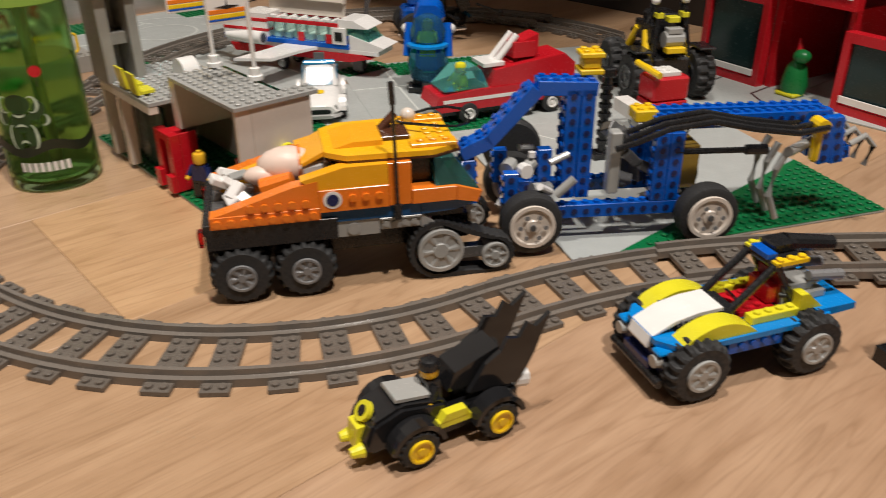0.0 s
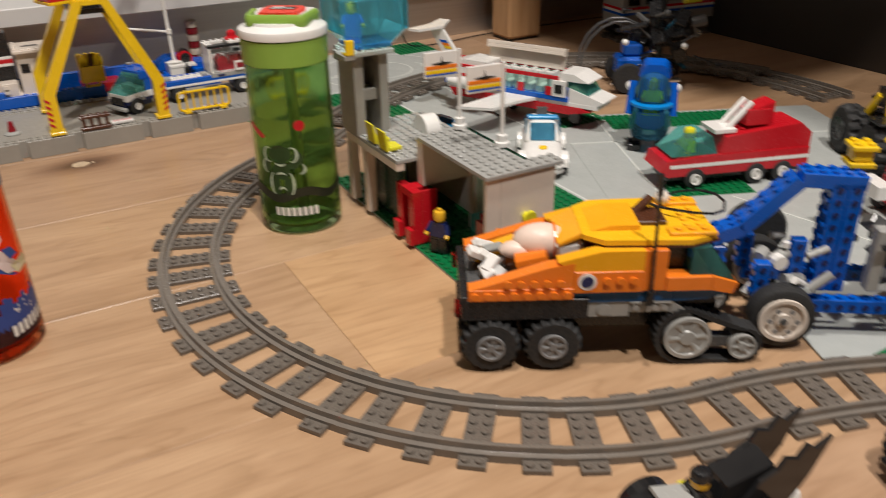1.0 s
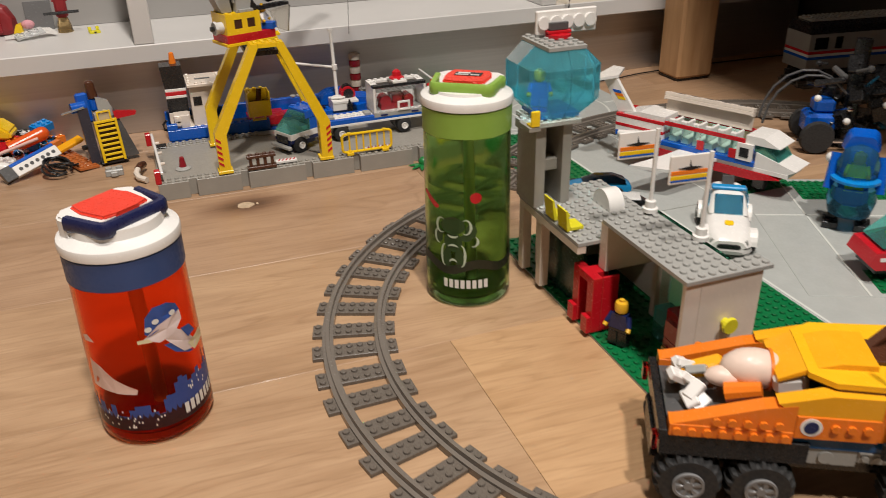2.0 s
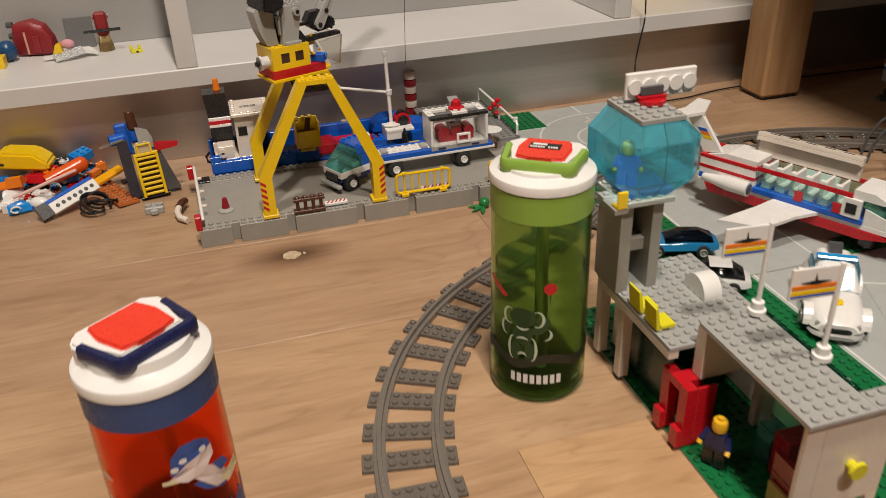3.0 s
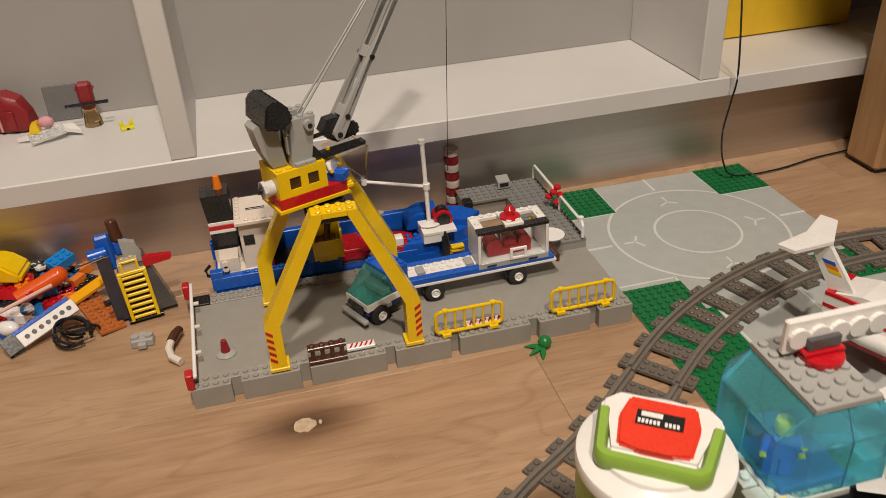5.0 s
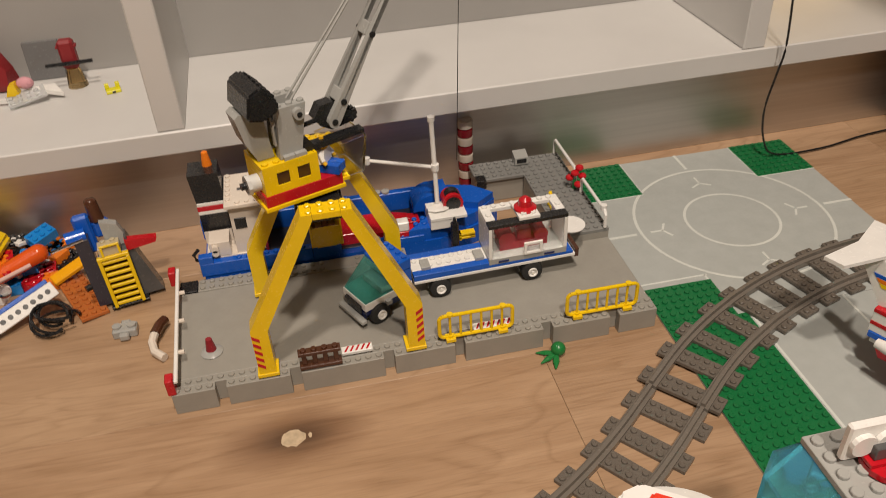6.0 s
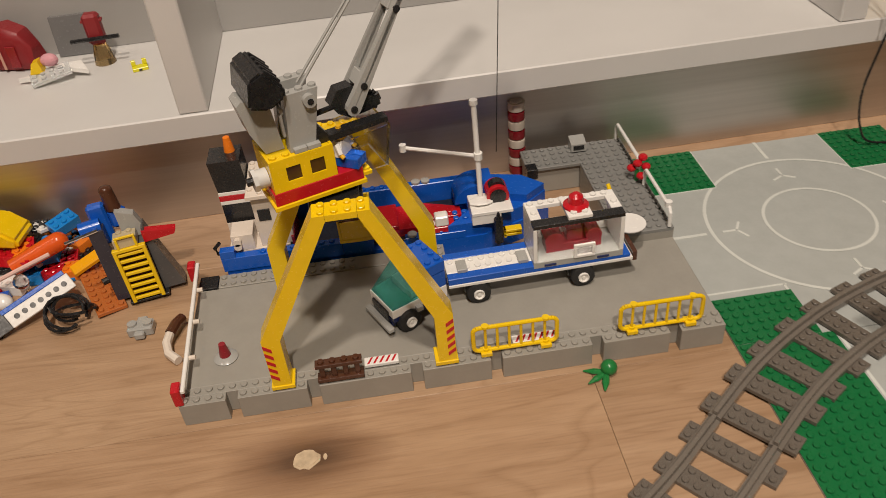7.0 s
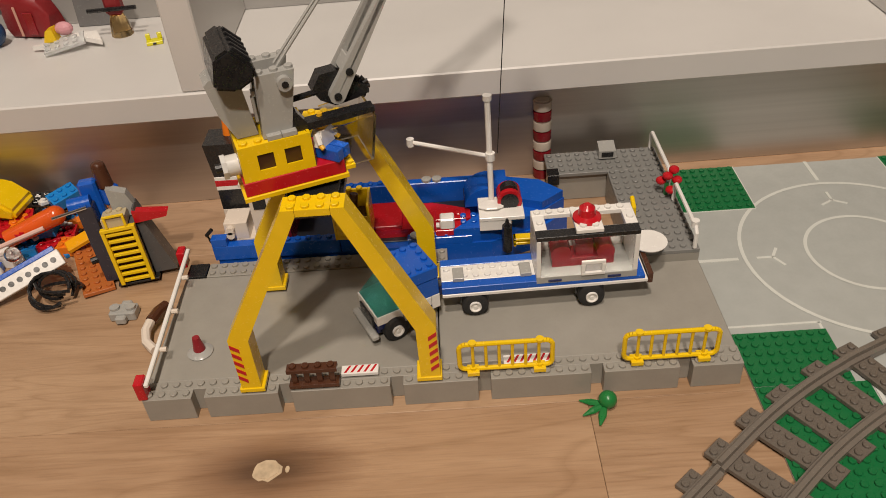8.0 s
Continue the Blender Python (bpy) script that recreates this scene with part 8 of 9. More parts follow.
def black_buggy():
    c = thing("black_buggy", "black and yellow toy off-road buggy with big tyres", "toy buggy", at=pose(0.800, -0.488, 0.0021, 0, 0, 60))
    for x in (-0.030, 0.030):
        for y in (-0.034, 0.034):
            wheel(c, pose(x, y, 0.0250), 0.0250, 0.0200, 0.0120, BLACK, 16)
    part("frame", Shape().box((-0.040, -0.020, 0.020), (0.040, 0.020, 0.044), bevel=0.002).box((-0.018, -0.014, 0.0441), (0.014, 0.014, 0.084), bevel=0.003), BLACK, c)
    for sg in (-1, 1):
        part("yellow_side", Shape().box((-0.030, sg * 0.010, 0.082), (-0.020, sg * 0.017, 0.087)), LIME, c, "small yellow panel")
        part("side_frame", Shape().rod((-0.03, sg * 0.016, 0.046), (-0.012, sg * 0.016, 0.094), 0.0026, seg=8).box((-0.024, sg * 0.0145, 0.056), (0.016, sg * 0.0195, 0.074)), BLACK, c)
        part("lamp", Shape().ball((-0.020, sg * 0.016, 0.098), 0.0045, (1, 1, 1), 10), WHITE, c, "white round lamp", True)
        part("shock", Shape().rod((-0.030, sg * 0.024, 0.030), (-0.010, sg * 0.018, 0.066), 0.0042, seg=10).rod((0.030, sg * 0.024, 0.030), (0.010, sg * 0.018, 0.066), 0.0042, seg=10), YELLOW, c, "yellow shock absorber")
        for k in range(5):
            part("cage_bar", Shape().rod((-0.034 + k * 0.014, sg * 0.020, 0.044 + 0.004 * k), (-0.026 + k * 0.010, sg * 0.014, 0.092 - 0.006 * k), 0.0020, seg=6), (BLACK, GLOSSBLACK, DGREY)[k % 3], c)
        part("fender", Shape().box((-0.046, sg * 0.026, 0.0512), (-0.018, sg * 0.044, 0.0540), bevel=0.001), BLACK, c, "black fender")
    for k, z in enumerate((0.050, 0.068, 0.078)):
        part("front_piece", Shape().box((-0.046 + k * 0.006, -0.010 + k * 0.002, z), (-0.036 + k * 0.006, 0.010 - k * 0.002, z + 0.006), bevel=0.0008), (YELLOW, LGREY, LIME)[k], c, "small bright front piece")
    part("roll_cage", Shape().tube([(-0.02, -0.016, 0.084), (-0.02, -0.016, 0.112), (-0.02, 0.016, 0.112), (-0.02, 0.016, 0.084)], 0.0026), BLACK, c)
    part("grey_engine", Shape().rod((-0.034, -0.010, 0.062), (-0.034, 0.010, 0.062), 0.008, seg=10), LGREY, c)
    t = thing("red_loader", "small red and yellow toy loader with white panels", "toy loader", at=pose(0.690, -0.575, 0.0030, 0, 0, -24))
    part("body", Shape().box((-0.018, -0.014, 0.010), (0.018, 0.014, 0.034), bevel=0.001).box((-0.018, -0.0135, 0.0341), (0.018, 0.0135, 0.056), bevel=0.002), RED, t)
    part("top_panel", Shape().box((-0.012, -0.010, 0.0561), (0.010, 0.010, 0.0600)).studs(-0.012, -0.008, 0.0600, 2, 2), WHITE, t)
    part("arm", Shape().rod((-0.020, 0.016, 0.064), (-0.016, -0.018, 0.060), 0.0030, seg=8).rod((0.010, 0.016, 0.050), (-0.020, 0.016, 0.064), 0.0022, seg=8), YELLOW, t, "yellow lifting arm")
    part("bucket", Shape().box((-0.040, -0.016, 0.022), (-0.026, 0.016, 0.034)), WHITE, t)
    for x in (-0.012, 0.012):
        for sg in (-1, 1):
            wheel(t, pose(x, sg * 0.0165, 0.0090), 0.0090, 0.0070, 0.0048, LGREY)
    y = thing("ribbed_mast", "black ribbed toy mast standing upright on the plate", "toy machine", at=pose(0.606, -0.576, 0.0030, 0, 0, -24))
    part("mast", Shape().rod((0, 0, 0), (0, 0, 0.070), 0.0040, seg=8).box((-0.010, -0.008, 0), (0.010, 0.008, 0.004)), BLACK, y, "black ribbed mast")
    for k in range(7):
        part("ring", Shape().lathe([(0.0058, 0.012 + k * 0.008), (0.0058, 0.015 + k * 0.008)], (0, 0, 0), 10), BLACK, y)
    part("head", Shape().box((-0.005, -0.005, 0.0701), (0.005, 0.005, 0.078), bevel=0.001), BLACK, y, "black head")


black_buggy()


def red_house():
    h = thing("fire_station", "red framed toy fire station with dark open bays", "toy building", at=pose(0.905, -0.475, 0.0, 0, 0, -100))
    # local x along the front, away from the camera is +y
    def frame_panel(x0, x1, z1):
        s = Shape().box((x0, 0, 0), (x0 + 0.008, 0.012, z1)).box((x1 - 0.008, 0, 0), (x1, 0.012, z1)).box((x0 + 0.0081, 0, z1 - 0.010), (x1 - 0.0081, 0.012, z1)).box((x0 + 0.0081, 0, 0), (x1 - 0.0081, 0.012, 0.010))
        part("bay_frame", s, RED, h, "red bay frame")
        part("sill_stripe", Shape().box((x0 + 0.0082, -0.0008, 0.012), (x1 - 0.0082, 0.0008, 0.019)), WHITE, h, "white stripe")
        part("bay_window", Shape().box((x0 + 0.0082, 0.004, 0.0101), (x1 - 0.0082, 0.006, z1 - 0.0101)), plastic("dark_teal", (0.010, 0.030, 0.030), 0.2), h, "dark teal glazing")
    frame_panel(0.0, 0.085, 0.098)
    frame_panel(0.175, 0.265, 0.080)
    part("upper_wall", Shape().box((0.0, 0.0005, 0.0981), (0.180, 0.0125, 0.128)), RED, h)
    part("lintel_stripe", Shape().box((0.090, -0.0006, 0.108), (0.175, 0.0002, 0.116)), WHITE, h)
    part("side_wall", Shape().box((0.0855, 0.0125, 0), (0.0935, 0.120, 0.0978)), RED, h)
    part("side_wall", Shape().box((0.169, 0.0125, 0), (0.1745, 0.120, 0.0978)), RED, h)
    part("back_wall", Shape().box((0.0, 0.1205, 0), (0.265, 0.1285, 0.128)), DRED, h)
    part("roof", Shape().box((0.0, 0.0126, 0.1282), (0.265, 0.1204, 0.1315)), LGREY, h)
    s = thing("green_creature", "green toy dragon figure in a station bay", "toy figure", at=pose(0.895, -0.598, 0.0022, 0, 0, -100))
    part("body", Shape().lathe([(0.012, 0), (0.014, 0.012), (0.010, 0.030), (0.004, 0.038)], (0, 0, 0), 14).ball((0.006, -0.004, 0.042), 0.008, (1.2, 1, 0.9), 10), LEAF, s, smooth=True)
    part("crest", Shape().rod((0, 0, 0.046), (-0.004, 0.002, 0.058), 0.004, 0.001, 8), RED, s)
    part("foot", Shape().box((-0.012, -0.014, 0), (0.012, 0.004, 0.004), bevel=0.002), LIME, s)


red_house()


def train_coach():
    # stands on a straight line of track at the far side; local x along the coach
    at = pose(1.0260, 0.083, 0.0096, 0, 0, -7)
    for dx in (-0.062, 0.062):
        tr = thing("railway_track", "straight dark grey toy railway track under the coach", "railway track", "toy railway track", pose(1.0260, 0.083, 0, 0, 0, -7) @ pose(dx * 0.85, 0, 0))
        for y in (-0.020, 0.020):
            part("rail", Shape().box((-0.0520, y - 0.0042, 0), (0.0520, y + 0.0042, 0.0052)).box((-0.0520, y - 0.0015, 0.0052), (0.0520, y + 0.0015, 0.0095)), TRACKGREY, tr)
        for k in range(4):
            part("sleeper", Shape().box((-0.0480 + k * 0.0268, -0.032, 0), (-0.0320 + k * 0.0268, 0.032, 0.0032)), TRACKGREY, tr)
    c = thing("train_coach", "silver toy train coach with dark roof and tricolour stripes", "toy train", at=at)
    L0, L1, W = -0.1010, 0.1010, 0.0285
    part("underframe", Shape().box((L0 + 0.006, -0.018, 0.004), (L1 - 0.006, 0.018, 0.0175)), BLACK, c, "black underframe")
    for x in (-0.070, 0.070):
        bg = part("bogie", Shape().box((x - 0.026, -0.020, 0.003), (x + 0.026, 0.020, 0.0145)), BLACK, c)
        for dx in (-0.016, 0.016):
            for y in (-0.0205, 0.0205):
                part("train_wheel", Shape().lathe([(0.0030, -0.002), (0.0090, -0.002), (0.0090, 0.002), (0.0030, 0.002)], (x + dx, y, 0.0090), 18, axis="y"), DGREY, bg)
    silver = plastic("silver_plastic", (0.30, 0.30, 0.29), 0.35)
    part("body", Shape().box((L0, -W, 0.0176), (L1, W, 0.0330)), silver, c, "silver grey lower body")
    part("body", Shape().box((L0, -W, 0.0451), (L1, W, 0.0700)), silver, c, "silver grey upper body")
    for z, mt, lb in ((0.0331, BLUE, "blue stripe"), (0.0371, WHITE, "white stripe"), (0.0411, RED, "red stripe")):
        part("stripe", Shape().box((L0, -W - 0.0002, z), (L1, W + 0.0002, z + 0.0039)), mt, c, lb)
    for x, w in ((-0.092, 0.022), (-0.058, 0.012), (0.058, 0.012), (0.080, 0.018)):
        for sg in (-1, 1):
            part("window", Shape().box((x, sg * (W + 0.0001), 0.0480), (x + w, sg * (W + 0.0006), 0.0650)), SMOKE, c, "dark window")
    part("shoulder", Shape().prism([(-W, 0.0701), (W, 0.0701), (W - 0.004, 0.0800), (W - 0.012, 0.0860), (-W + 0.012, 0.0860), (-W + 0.004, 0.0800)], L0, L1, "x"), BLACK, c, "dark sloping roof shoulder")
    rf = Shape().box((L0 + 0.006, -0.016, 0.0861), (L1 - 0.006, 0.016, 0.0893))
    rf.studs(L0 + 0.008, -0.016, 0.0893, 23, 4)
    part("roof", rf, LGREY, c, "studded grey roof")
    for x in (L0 - 0.010, L1 - 0.004):
        part("coupling", Shape().box((x, -0.006, 0.006), (x + 0.014, 0.006, 0.0140)), BLACK, c)


train_coach()


# ---- loose toys on the left and in the shelf ----
def left_pile():
    y = thing("yellow_hull", "yellow toy hull piece lying on a pile of loose parts", "toy part", at=pose(-0.190, 0.226, 0.030, 0, 7, -8) @ Matrix.Scale(0.92, 4))
    b = Shape().prism([(-0.034, 0.0), (0.034, 0.0), (0.034, 0.010), (0.016, 0.022), (-0.022, 0.022), (-0.034, 0.012)], -0.018, 0.018, "y")
    bmesh.ops.bevel(b.bm, geom=b.bm.edges[:], offset=0.003, segments=2, affect="EDGES")
    part("shell", b, YELLOW, y, smooth=True)
    part("slot", Shape().box((-0.030, -0.0186, 0.006), (-0.018, -0.0180, 0.009)), BLACK, y)
    rng = random.Random(17)
    lib = [("loose_brick", "loose orange toy brick in the pile", ORANGE), ("loose_brick", "loose white toy brick in the pile", WHITE), ("loose_brick", "loose red toy brick in the pile", RED),
           ("loose_brick", "loose blue toy brick in the pile", AZURE), ("loose_brick", "loose dark toy brick in the pile", DGREY), ("loose_brick", "loose orange toy slope in the pile", ORANGE), ("loose_brick", "loose black toy part in the pile", BLACK)]
    for k in range(46):
        nm, lb, mt = lib[k % len(lib)]
        n = rng.choice((2, 3, 4))
        hh = rng.choice((0.0032, 0.0096, 0.0096))
        lay = 0 if k < 26 else 1 if k < 40 else 2
        x, yy = rng.uniform(-0.215, -0.105), rng.uniform(0.172, 0.235)
        if x > -0.12 and lay:
            x -= 0.05
        o = thing(nm, lb, "toy brick", "loose bricks", pose(x, yy, 0.0004 + lay * 0.0115, 0 if lay == 0 else rng.uniform(-16, 16), 0 if lay == 0 else rng.uniform(-16, 16), rng.uniform(0, 180)))
        s = Shape()
        if "slope" in lb:
            s.prism([(0, 0), (n * S, 0), (n * S, 0.003), (S, 0.0110), (0, 0.0110)], 0, 2 * S, "y")
        else:
            s.box((0, 0, 0), (n * S, 2 * S, hh))
            s.studs(0, 0, hh, n, 2)
        part("body", s, mt, o)
    w = thing("white_beam", "white toy beam with pin holes on a blue plate", "toy brick", at=pose(-0.152, 0.129, 0.0030, 50, -12, 32) @ Matrix.Scale(0.88, 4))
    part("beam", Shape().box((0.0, 0, 0), (0.064, 0.015, 0.0078), bevel=0.0006), WHITE, w)
    for k in range(7):
        part("pin_hole", Shape().lathe([(0.0026, 0.0079), (0.0026, 0.0081), (0.0004, 0.0081)], (0.0085 + k * 0.008, 0.0078, 0), 12), DGREY, w, "dark pin hole")
    part("blue_plate", Shape().box((-0.002, 0.0152, -0.002), (0.062, 0.0196, 0.0076), bevel=0.0005), BLUE, w, "blue plate behind the beam")
    part("end_block", Shape().box((-0.016, 0.000, -0.001), (-0.0002, 0.0196, 0.0076), bevel=0.0006), DGREY, w, "dark grey end block")
    ch = thing("white_shell", "large white rounded toy shell in the pile", "toy part", at=pose(-0.203, 0.184, 0.0006, 0, 0, 30))
    part("shell", Shape().hull([(-0.022, 0.010, 0.006, 0.0, 0.010), (-0.008, 0.014, 0.010, 0.0, 0.021), (0.010, 0.013, 0.008, 0.0, 0.018), (0.020, 0.009, 0.005, 0.0, 0.008)]), WHITE, ch, smooth=True)
    az = thing("azure_clip", "bright blue toy clip with a white ring on the floor", "toy part", at=pose(-0.190, 0.160, 0.0004, 0, 0, 12))
    part("body", Shape().hull([(-0.014, 0.007, 0.005, 0, 0.010), (0.0, 0.009, 0.006, 0, 0.013), (0.010, 0.007, 0.005, 0, 0.009)]), AZURE, az, smooth=True)
    part("ring", Shape().tube([(-0.006 + 0.005 * math.cos(q), -0.0085, 0.007 + 0.0035 * math.sin(q)) for q in [k * math.pi / 5 for k in range(9)]], 0.0011, 6), WHITE, az, "white ring")
    part("plate", Shape().box((0.0105, -0.008, 0.0), (0.024, 0.010, 0.0080)), BLUE, az, "dark blue plate")
    oc = thing("orange_tube", "orange round toy tube lying on the pile", "toy part", at=pose(-0.142, 0.198, 0.0270, 0, 0, 0))
    part("tube", Shape().rod((-0.022, -0.010, -0.006), (0.016, 0.006, 0.004), 0.0075, 0.0085, 14).ball((0.016, 0.006, 0.004), 0.0085, (1, 1, 1), 12), plastic("deep_orange", (0.72, 0.10, 0.012)), oc, smooth=True)
    rd = thing("pale_rod", "long pale pink toy rod lying across the pile", "toy part", at=pose(-0.160, 0.176, 0.0240, 0, 0, 0))
    part("rod", Shape().rod((-0.036, -0.016, -0.006), (0.030, 0.012, 0.006), 0.0020, seg=8), plastic("pale_pink", (0.72, 0.48, 0.42)), rd)
    gl = thing("clear_ball", "clear grey round toy bead on the pile", "toy part", at=pose(-0.152, 0.168, 0.0200))
    part("bead", Shape().ball((0, 0, 0), 0.0065, (1, 1, 1), 14), clear("bead_clear", (0.8, 0.8, 0.82), 0.1, 1.3), gl, smooth=True)
    yb = thing("amber_slab", "amber orange toy slab leaning on the pile", "toy part", at=pose(-0.100, 0.196, 0.0120, 10, -14, 30))
    part("slab", Shape().box((-0.020, -0.006, 0), (0.020, 0.006, 0.005), bevel=0.001), AMBER, yb)
    hoop = thing("wire_tangle", "tangle of thin black toy hoses on the floor", "toy hose", at=pose(-0.106, 0.134, 0.0))
    rw = random.Random(6)
    for k in range(5):
        r0, tx, ty = rw.uniform(0.010, 0.017), rw.uniform(-40, 40), rw.uniform(-40, 40)
        mm = pose(rw.uniform(-0.008, 0.008), rw.uniform(-0.006, 0.006), 0.012, tx, ty, 0)
        part("hose_loop", Shape().tube([mm @ Vector((r0 * math.cos(a * math.pi / 8), r0 * math.sin(a * math.pi / 8), 0)) for a in range(15)], 0.0014, 6), BLACK, hoop)
    e = thing("white_egg", "smooth white egg-shaped toy piece on the floor", "toy part", at=pose(-0.171, 0.160, 0.0080, 0, 0, -20))
    part("shell", Shape().ball((0, 0, 0), 0.0085, (1.35, 0.9, 0.85), 16), WHITE, e, smooth=True)
    o = thing("orange_plate", "dull orange studded plate leaning on the pile", "toy plate", at=pose(-0.064, 0.138, 0.0006, 4, 0, 116))
    s = Shape().box((0, 0, 0), (0.088, 0.024, 0.0032))
    s.studs(0, 0, 0.0032, 11, 3)
    part("plate", s, plastic("brick_orange", (0.45, 0.13, 0.03)), o)
    t = thing("ladder_tower", "dark toy tower with a yellow ladder front", "toy tower", at=pose(-0.046, 0.145, 0.0008, -4, -2, 10))
    lad = Shape().box((-0.013, -0.006, 0.004), (-0.010, -0.002, 0.052)).box((0.010, -0.006, 0.004), (0.013, -0.002, 0.052)).box((-0.013, -0.0062, 0.0521), (0.013, -0.0018, 0.0550))
    part("ladder_frame", lad, YELLOW, t, "yellow ladder frame")
    for k in range(8):
        part("rung", Shape().box((-0.0099, -0.0055, 0.006 + k * 0.006), (0.0099, -0.0028, 0.0085 + k * 0.006)), YELLOW, t, "yellow rung")
    part("ladder_back", Shape().box((-0.0125, -0.0016, 0.004), (0.0125, 0.0004, 0.0540)), BROWN, t, "brown plate behind the rungs")
    part("tower_body", Shape().box((-0.012, 0.0006, 0.004), (0.012, 0.018, 0.054)), DGREY, t, "dark grey body")
    part("tower_top", Shape().box((-0.010, -0.004, 0.0551), (0.008, 0.010, 0.0630)).studs(-0.009, -0.005, 0.0630, 2, 2), plastic("pale_tan", (0.50, 0.42, 0.26)), t, "pale tan studded top")
    part("ladder_neck", Shape().box((-0.008, -0.0058, 0.0551), (-0.006, -0.0041, 0.0640)).box((0.006, -0.0058, 0.0551), (0.008, -0.0041, 0.0640)).box((-0.008, -0.0058, 0.0641), (0.008, -0.0041, 0.0660)), YELLOW, t, "yellow ladder neck")
    part("side_wedge", Shape().prism([(0.0125, 0.004), (0.030, 0.004), (0.014, 0.064), (0.0125, 0.064)], 0.004, 0.020, "y"), DGREY, t, "dark grey sloping side")
    part("back_post", Shape().box((-0.026, 0.004, 0.004), (-0.0145, 0.016, 0.071)), plastic("dark_navy_grey", (0.035, 0.035, 0.05)), t, "dark navy post")
    part("blue_slab", Shape().box((-0.024, 0.017, 0.0500), (-0.010, 0.026, 0.0860), bevel=0.002).box((-0.0098, 0.018, 0.0620), (0.004, 0.026, 0.0780), bevel=0.002), BLUE, t, "blue upright block")
    part("brown_tip", Shape().rod((-0.004, 0.022, 0.0781), (-0.0045, 0.022, 0.0960), 0.0058, 0.0052, 12).ball((-0.0045, 0.022, 0.0960), 0.0052, (1, 1, 0.6), 12), BROWN, t, "brown round head", True)
    part("grey_wedge", Shape().prism([(-0.003, 0.055), (0.016, 0.055), (0.010, 0.074), (-0.003, 0.080)], 0.0110, 0.020, "y"), LGREY, t, "grey studded wedge")
    part("barrel", Shape().rod((-0.032, 0.010, 0.0720), (-0.016, 0.012, 0.0720), 0.0062, seg=12).rod((-0.021, 0.010, 0.0661), (-0.021, 0.010, 0.0740), 0.0055, seg=10), BLUE, t, "blue barrel", True)
    part("barrel_rod", Shape().rod((-0.044, 0.002, 0.0690), (-0.018, 0.004, 0.0720), 0.0012, seg=8), CHROME, t, "chrome rod")
    part("red_wing", Shape().prism([(0.012, 0.052), (0.036, 0.053), (0.038, 0.057), (0.012, 0.062)], 0.002, 0.010, "y"), RED, t, "red side wing")
    part("side_pin", Shape().rod((-0.0265, 0.006, 0.0250), (-0.0310, 0.004, 0.0250), 0.0030, seg=10), BLACK, t, "black side pin")
    part("foot", Shape().box((-0.016, -0.004, 0.002), (0.016, 0.024, 0.0039)), BLACK, t)
    g = thing("grey_gear", "small light grey toy gear piece on the floor", "toy gear", at=pose(-0.047, 0.106, 0.0))
    s = Shape().box((-0.010, -0.006, 0), (0.010, 0.006, 0.008), bevel=0.001)
    for x in (-0.006, 0.006):
        s.rod((x, 0, 0.008), (x, 0, 0.010), 0.0038, seg=10)
    for sg in (-1, 1):
        s.box((-0.004, sg * 0.006, 0.001), (0.004, sg * 0.011, 0.007), bevel=0.001)
    part("body", s, LGREY, g)
    p = thing("bent_arm", "white and brown bent toy arm on the floor", "toy part", at=pose(0, 0, 0))
    part("white_arm", Shape().tube([(-0.012, 0.062, 0.004), (-0.020, 0.070, 0.005), (-0.0225, 0.080, 0.007), (-0.0205, 0.088, 0.009)], 0.0036, 10), CREAM, p, smooth=True)
    part("brown_end", Shape().tube([(-0.0205, 0.088, 0.009), (-0.017, 0.098, 0.010), (-0.014, 0.106, 0.008)], 0.0042, 10), BROWN, p, "dark brown end", True)


left_pile()


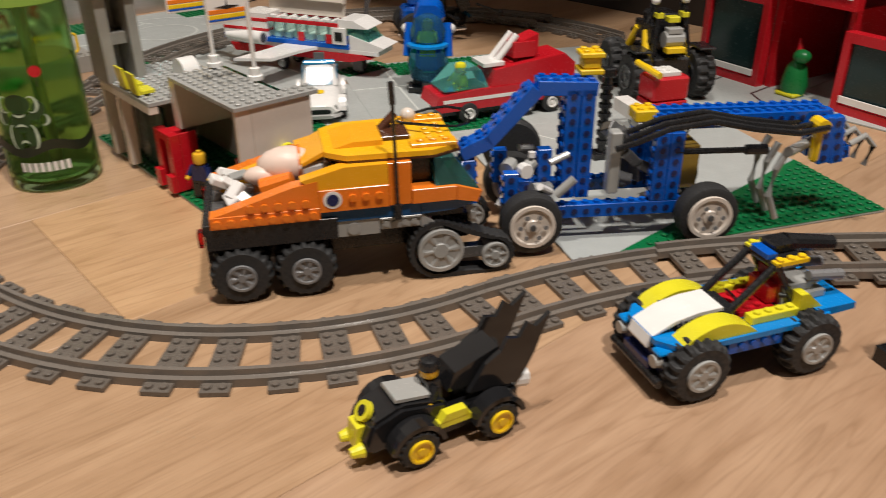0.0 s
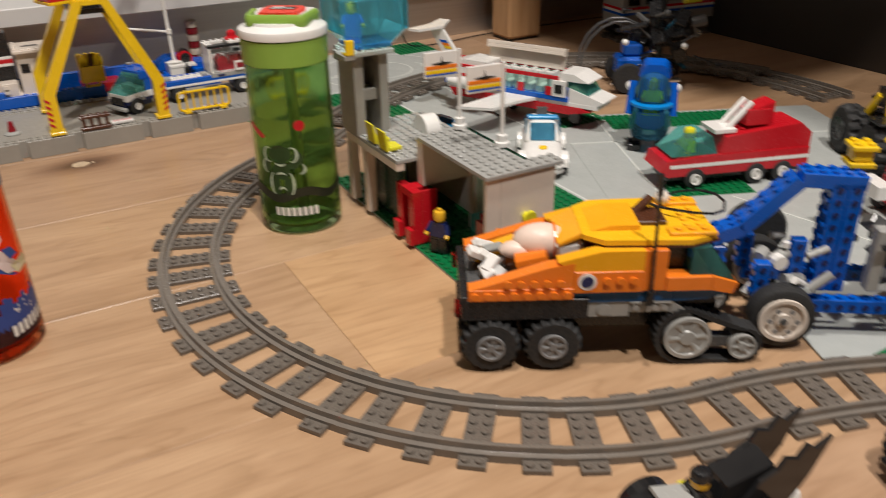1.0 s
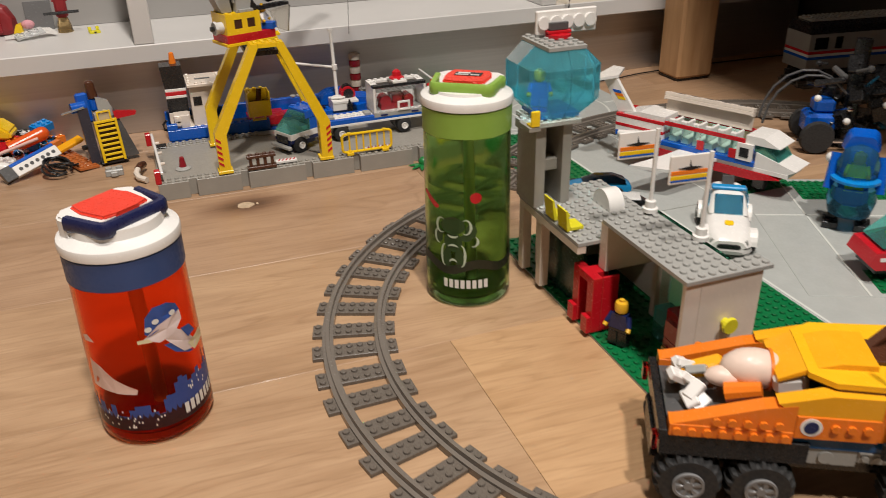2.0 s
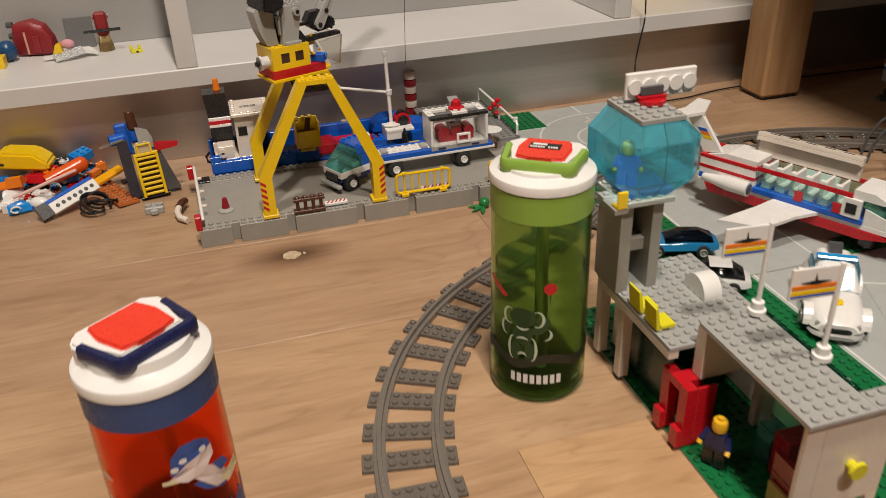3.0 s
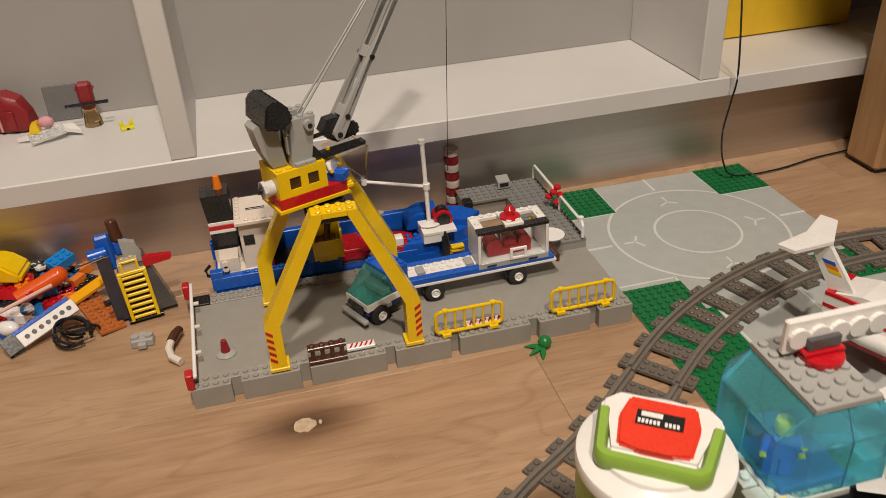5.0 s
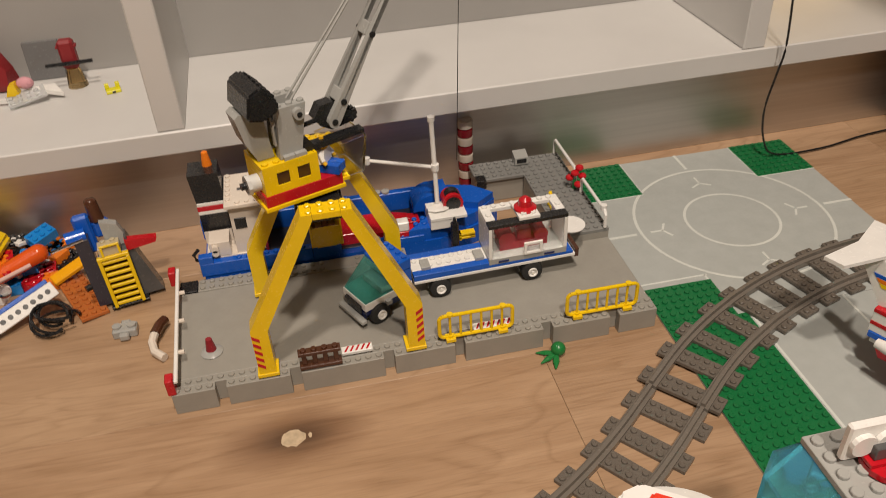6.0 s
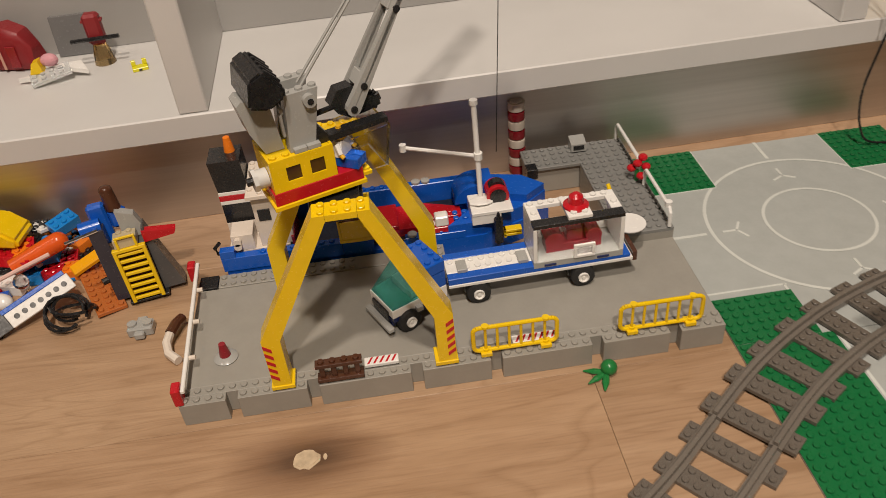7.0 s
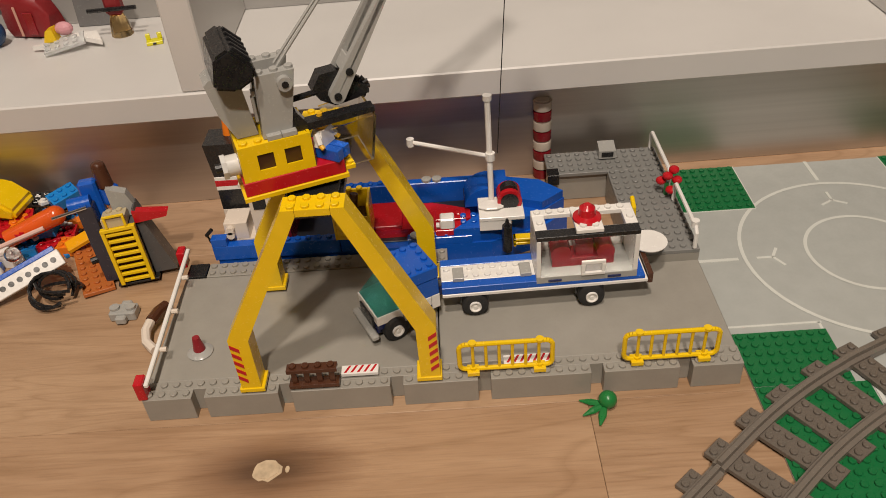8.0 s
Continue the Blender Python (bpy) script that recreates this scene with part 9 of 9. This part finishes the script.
def shelf_toys():
    zt = 0.1217
    r = thing("red_toy_vehicle", "dark red rounded toy vehicle parked in the shelf", "toy vehicle", at=pose(-0.170, 0.376, zt, 0, 0, -12) @ Matrix.Scale(0.86, 4))
    dull = plastic("dull_red", (0.24, 0.012, 0.016), 0.4)
    s = Shape().hull([(-0.026, 0.0130, 0.0130, 0.004, 0.036), (-0.022, 0.0160, 0.0150, 0.002, 0.046), (0.000, 0.0165, 0.0150, 0.002, 0.050), (0.018, 0.0160, 0.0130, 0.002, 0.042), (0.027, 0.0140, 0.0100, 0.004, 0.026)], 0.22)
    part("body", s, dull, r, "rounded red body", True)
    part("stripe", Shape().box((-0.008, -0.0172, 0.004), (-0.005, -0.0160, 0.036)), plastic("peach_stripe", (0.62, 0.34, 0.26)), r, "pale stripe")
    part("side_panel", Shape().box((0.002, -0.0174, 0.006), (0.013, -0.0160, 0.030), bevel=0.0005), DRED, r)
    for z in (0.030, 0.046):
        part("knob", Shape().rod((-0.030, -0.010, z), (-0.022, -0.010, z), 0.0045, seg=10), DGREY, r, "dark knob", True)
    b = thing("blue_ball", "dark blue round toy piece beside the red vehicle", "toy part", at=pose(-0.200, 0.352, zt))
    part("shell", Shape().ball((0, 0, 0.013), 0.013, (0.9, 0.9, 1), 14), plastic("deep_blue", (0.01, 0.06, 0.16), 0.3), b, smooth=True)
    g = thing("toy_wall", "grey toy wall panel standing upright in the shelf", "toy part", at=pose(-0.118, 0.388, zt, -8, 0, 0))
    part("panel", Shape().box((-0.017, -0.003, 0), (0.017, 0.003, 0.038)), plastic("mid_grey", (0.16, 0.16, 0.16)), g)
    d = thing("red_turret", "dark red toy turret on an amber clear stand", "toy part", at=pose(-0.086, 0.360, zt))
    part("stand", Shape().lathe([(0.010, 0), (0.0085, 0.010), (0.0060, 0.019)], (0, 0, 0), 12), clear("amber_clear", (0.85, 0.62, 0.30), 0.15), d, "amber clear stand")
    part("head", Shape().box((-0.0075, -0.006, 0.0191), (0.0075, 0.006, 0.048), bevel=0.0025), dull, d)
    part("ear", Shape().box((-0.0095, -0.003, 0.040), (0.0095, 0.003, 0.0425)), dull, d)
    part("barrel", Shape().rod((-0.022, -0.008, 0.0260), (0.022, -0.008, 0.0270), 0.0020, seg=8), BLACK, d)
    w = thing("clear_plate", "pale clear studded toy pieces heaped in the shelf", "toy part", at=pose(-0.132, 0.336, zt))
    pale = clear("pale_clear", (0.90, 0.92, 0.92), 0.25, 1.2, 0.6)
    mm = pose(0.004, -0.004, 0.005, 8, -8, 18)
    part("clear_piece", Shape().box((-0.018, -0.010, 0), (0.018, 0.010, 0.0032), mm).studs(-0.018, -0.010, 0.0032, 4, 2, mm), pale, w, "clear studded plate")
    mm = pose(0.020, 0.006, 0.006, 0, 10, -20)
    part("white_piece", Shape().prism([(-0.014, -0.008), (0.020, -0.004), (0.004, 0.010)], 0, 0.004, "z", mm), WHITE, w)
    part("white_piece", Shape().prism([(-0.026, -0.004), (-0.008, -0.006), (-0.006, 0.006)], 0.002, 0.006, "z"), WHITE, w)
    part("yellow_piece", Shape().prism([(-0.014, 0.008), (-0.002, 0.008), (-0.004, 0.020), (-0.010, 0.018)], -0.004, 0.006, "y"), YELLOW, w)
    part("pink_piece", Shape().ball((0.004, 0.004, 0.017), 0.0075, (1.1, 0.8, 0.8), 10), plastic("pink_plastic", (0.65, 0.32, 0.36)), w)
    y = thing("yellow_bracket", "small yellow toy bracket lying in the shelf", "toy part", at=pose(-0.049, 0.333, zt, 0, 0, 15))
    part("body", Shape().box((-0.007, -0.005, 0), (0.007, 0.005, 0.003)).box((-0.007, 0.002, 0.0031), (-0.003, 0.005, 0.0080)).box((0.003, 0.002, 0.0031), (0.007, 0.005, 0.0080)), LIME, y)
    part("hole", Shape().box((-0.0015, -0.0056, 0.0006), (0.0015, -0.0050, 0.0026)), BLACK, y)
    b = thing("yellow_block", "plain yellow toy block in the shelf corner", "toy brick", at=pose(-0.212, 0.328, zt))
    part("body", Shape().box((-0.012, -0.010, 0), (0.012, 0.010, 0.013)).studs(-0.008, -0.008, 0.013, 2, 2), YELLOW, b)


shelf_toys()
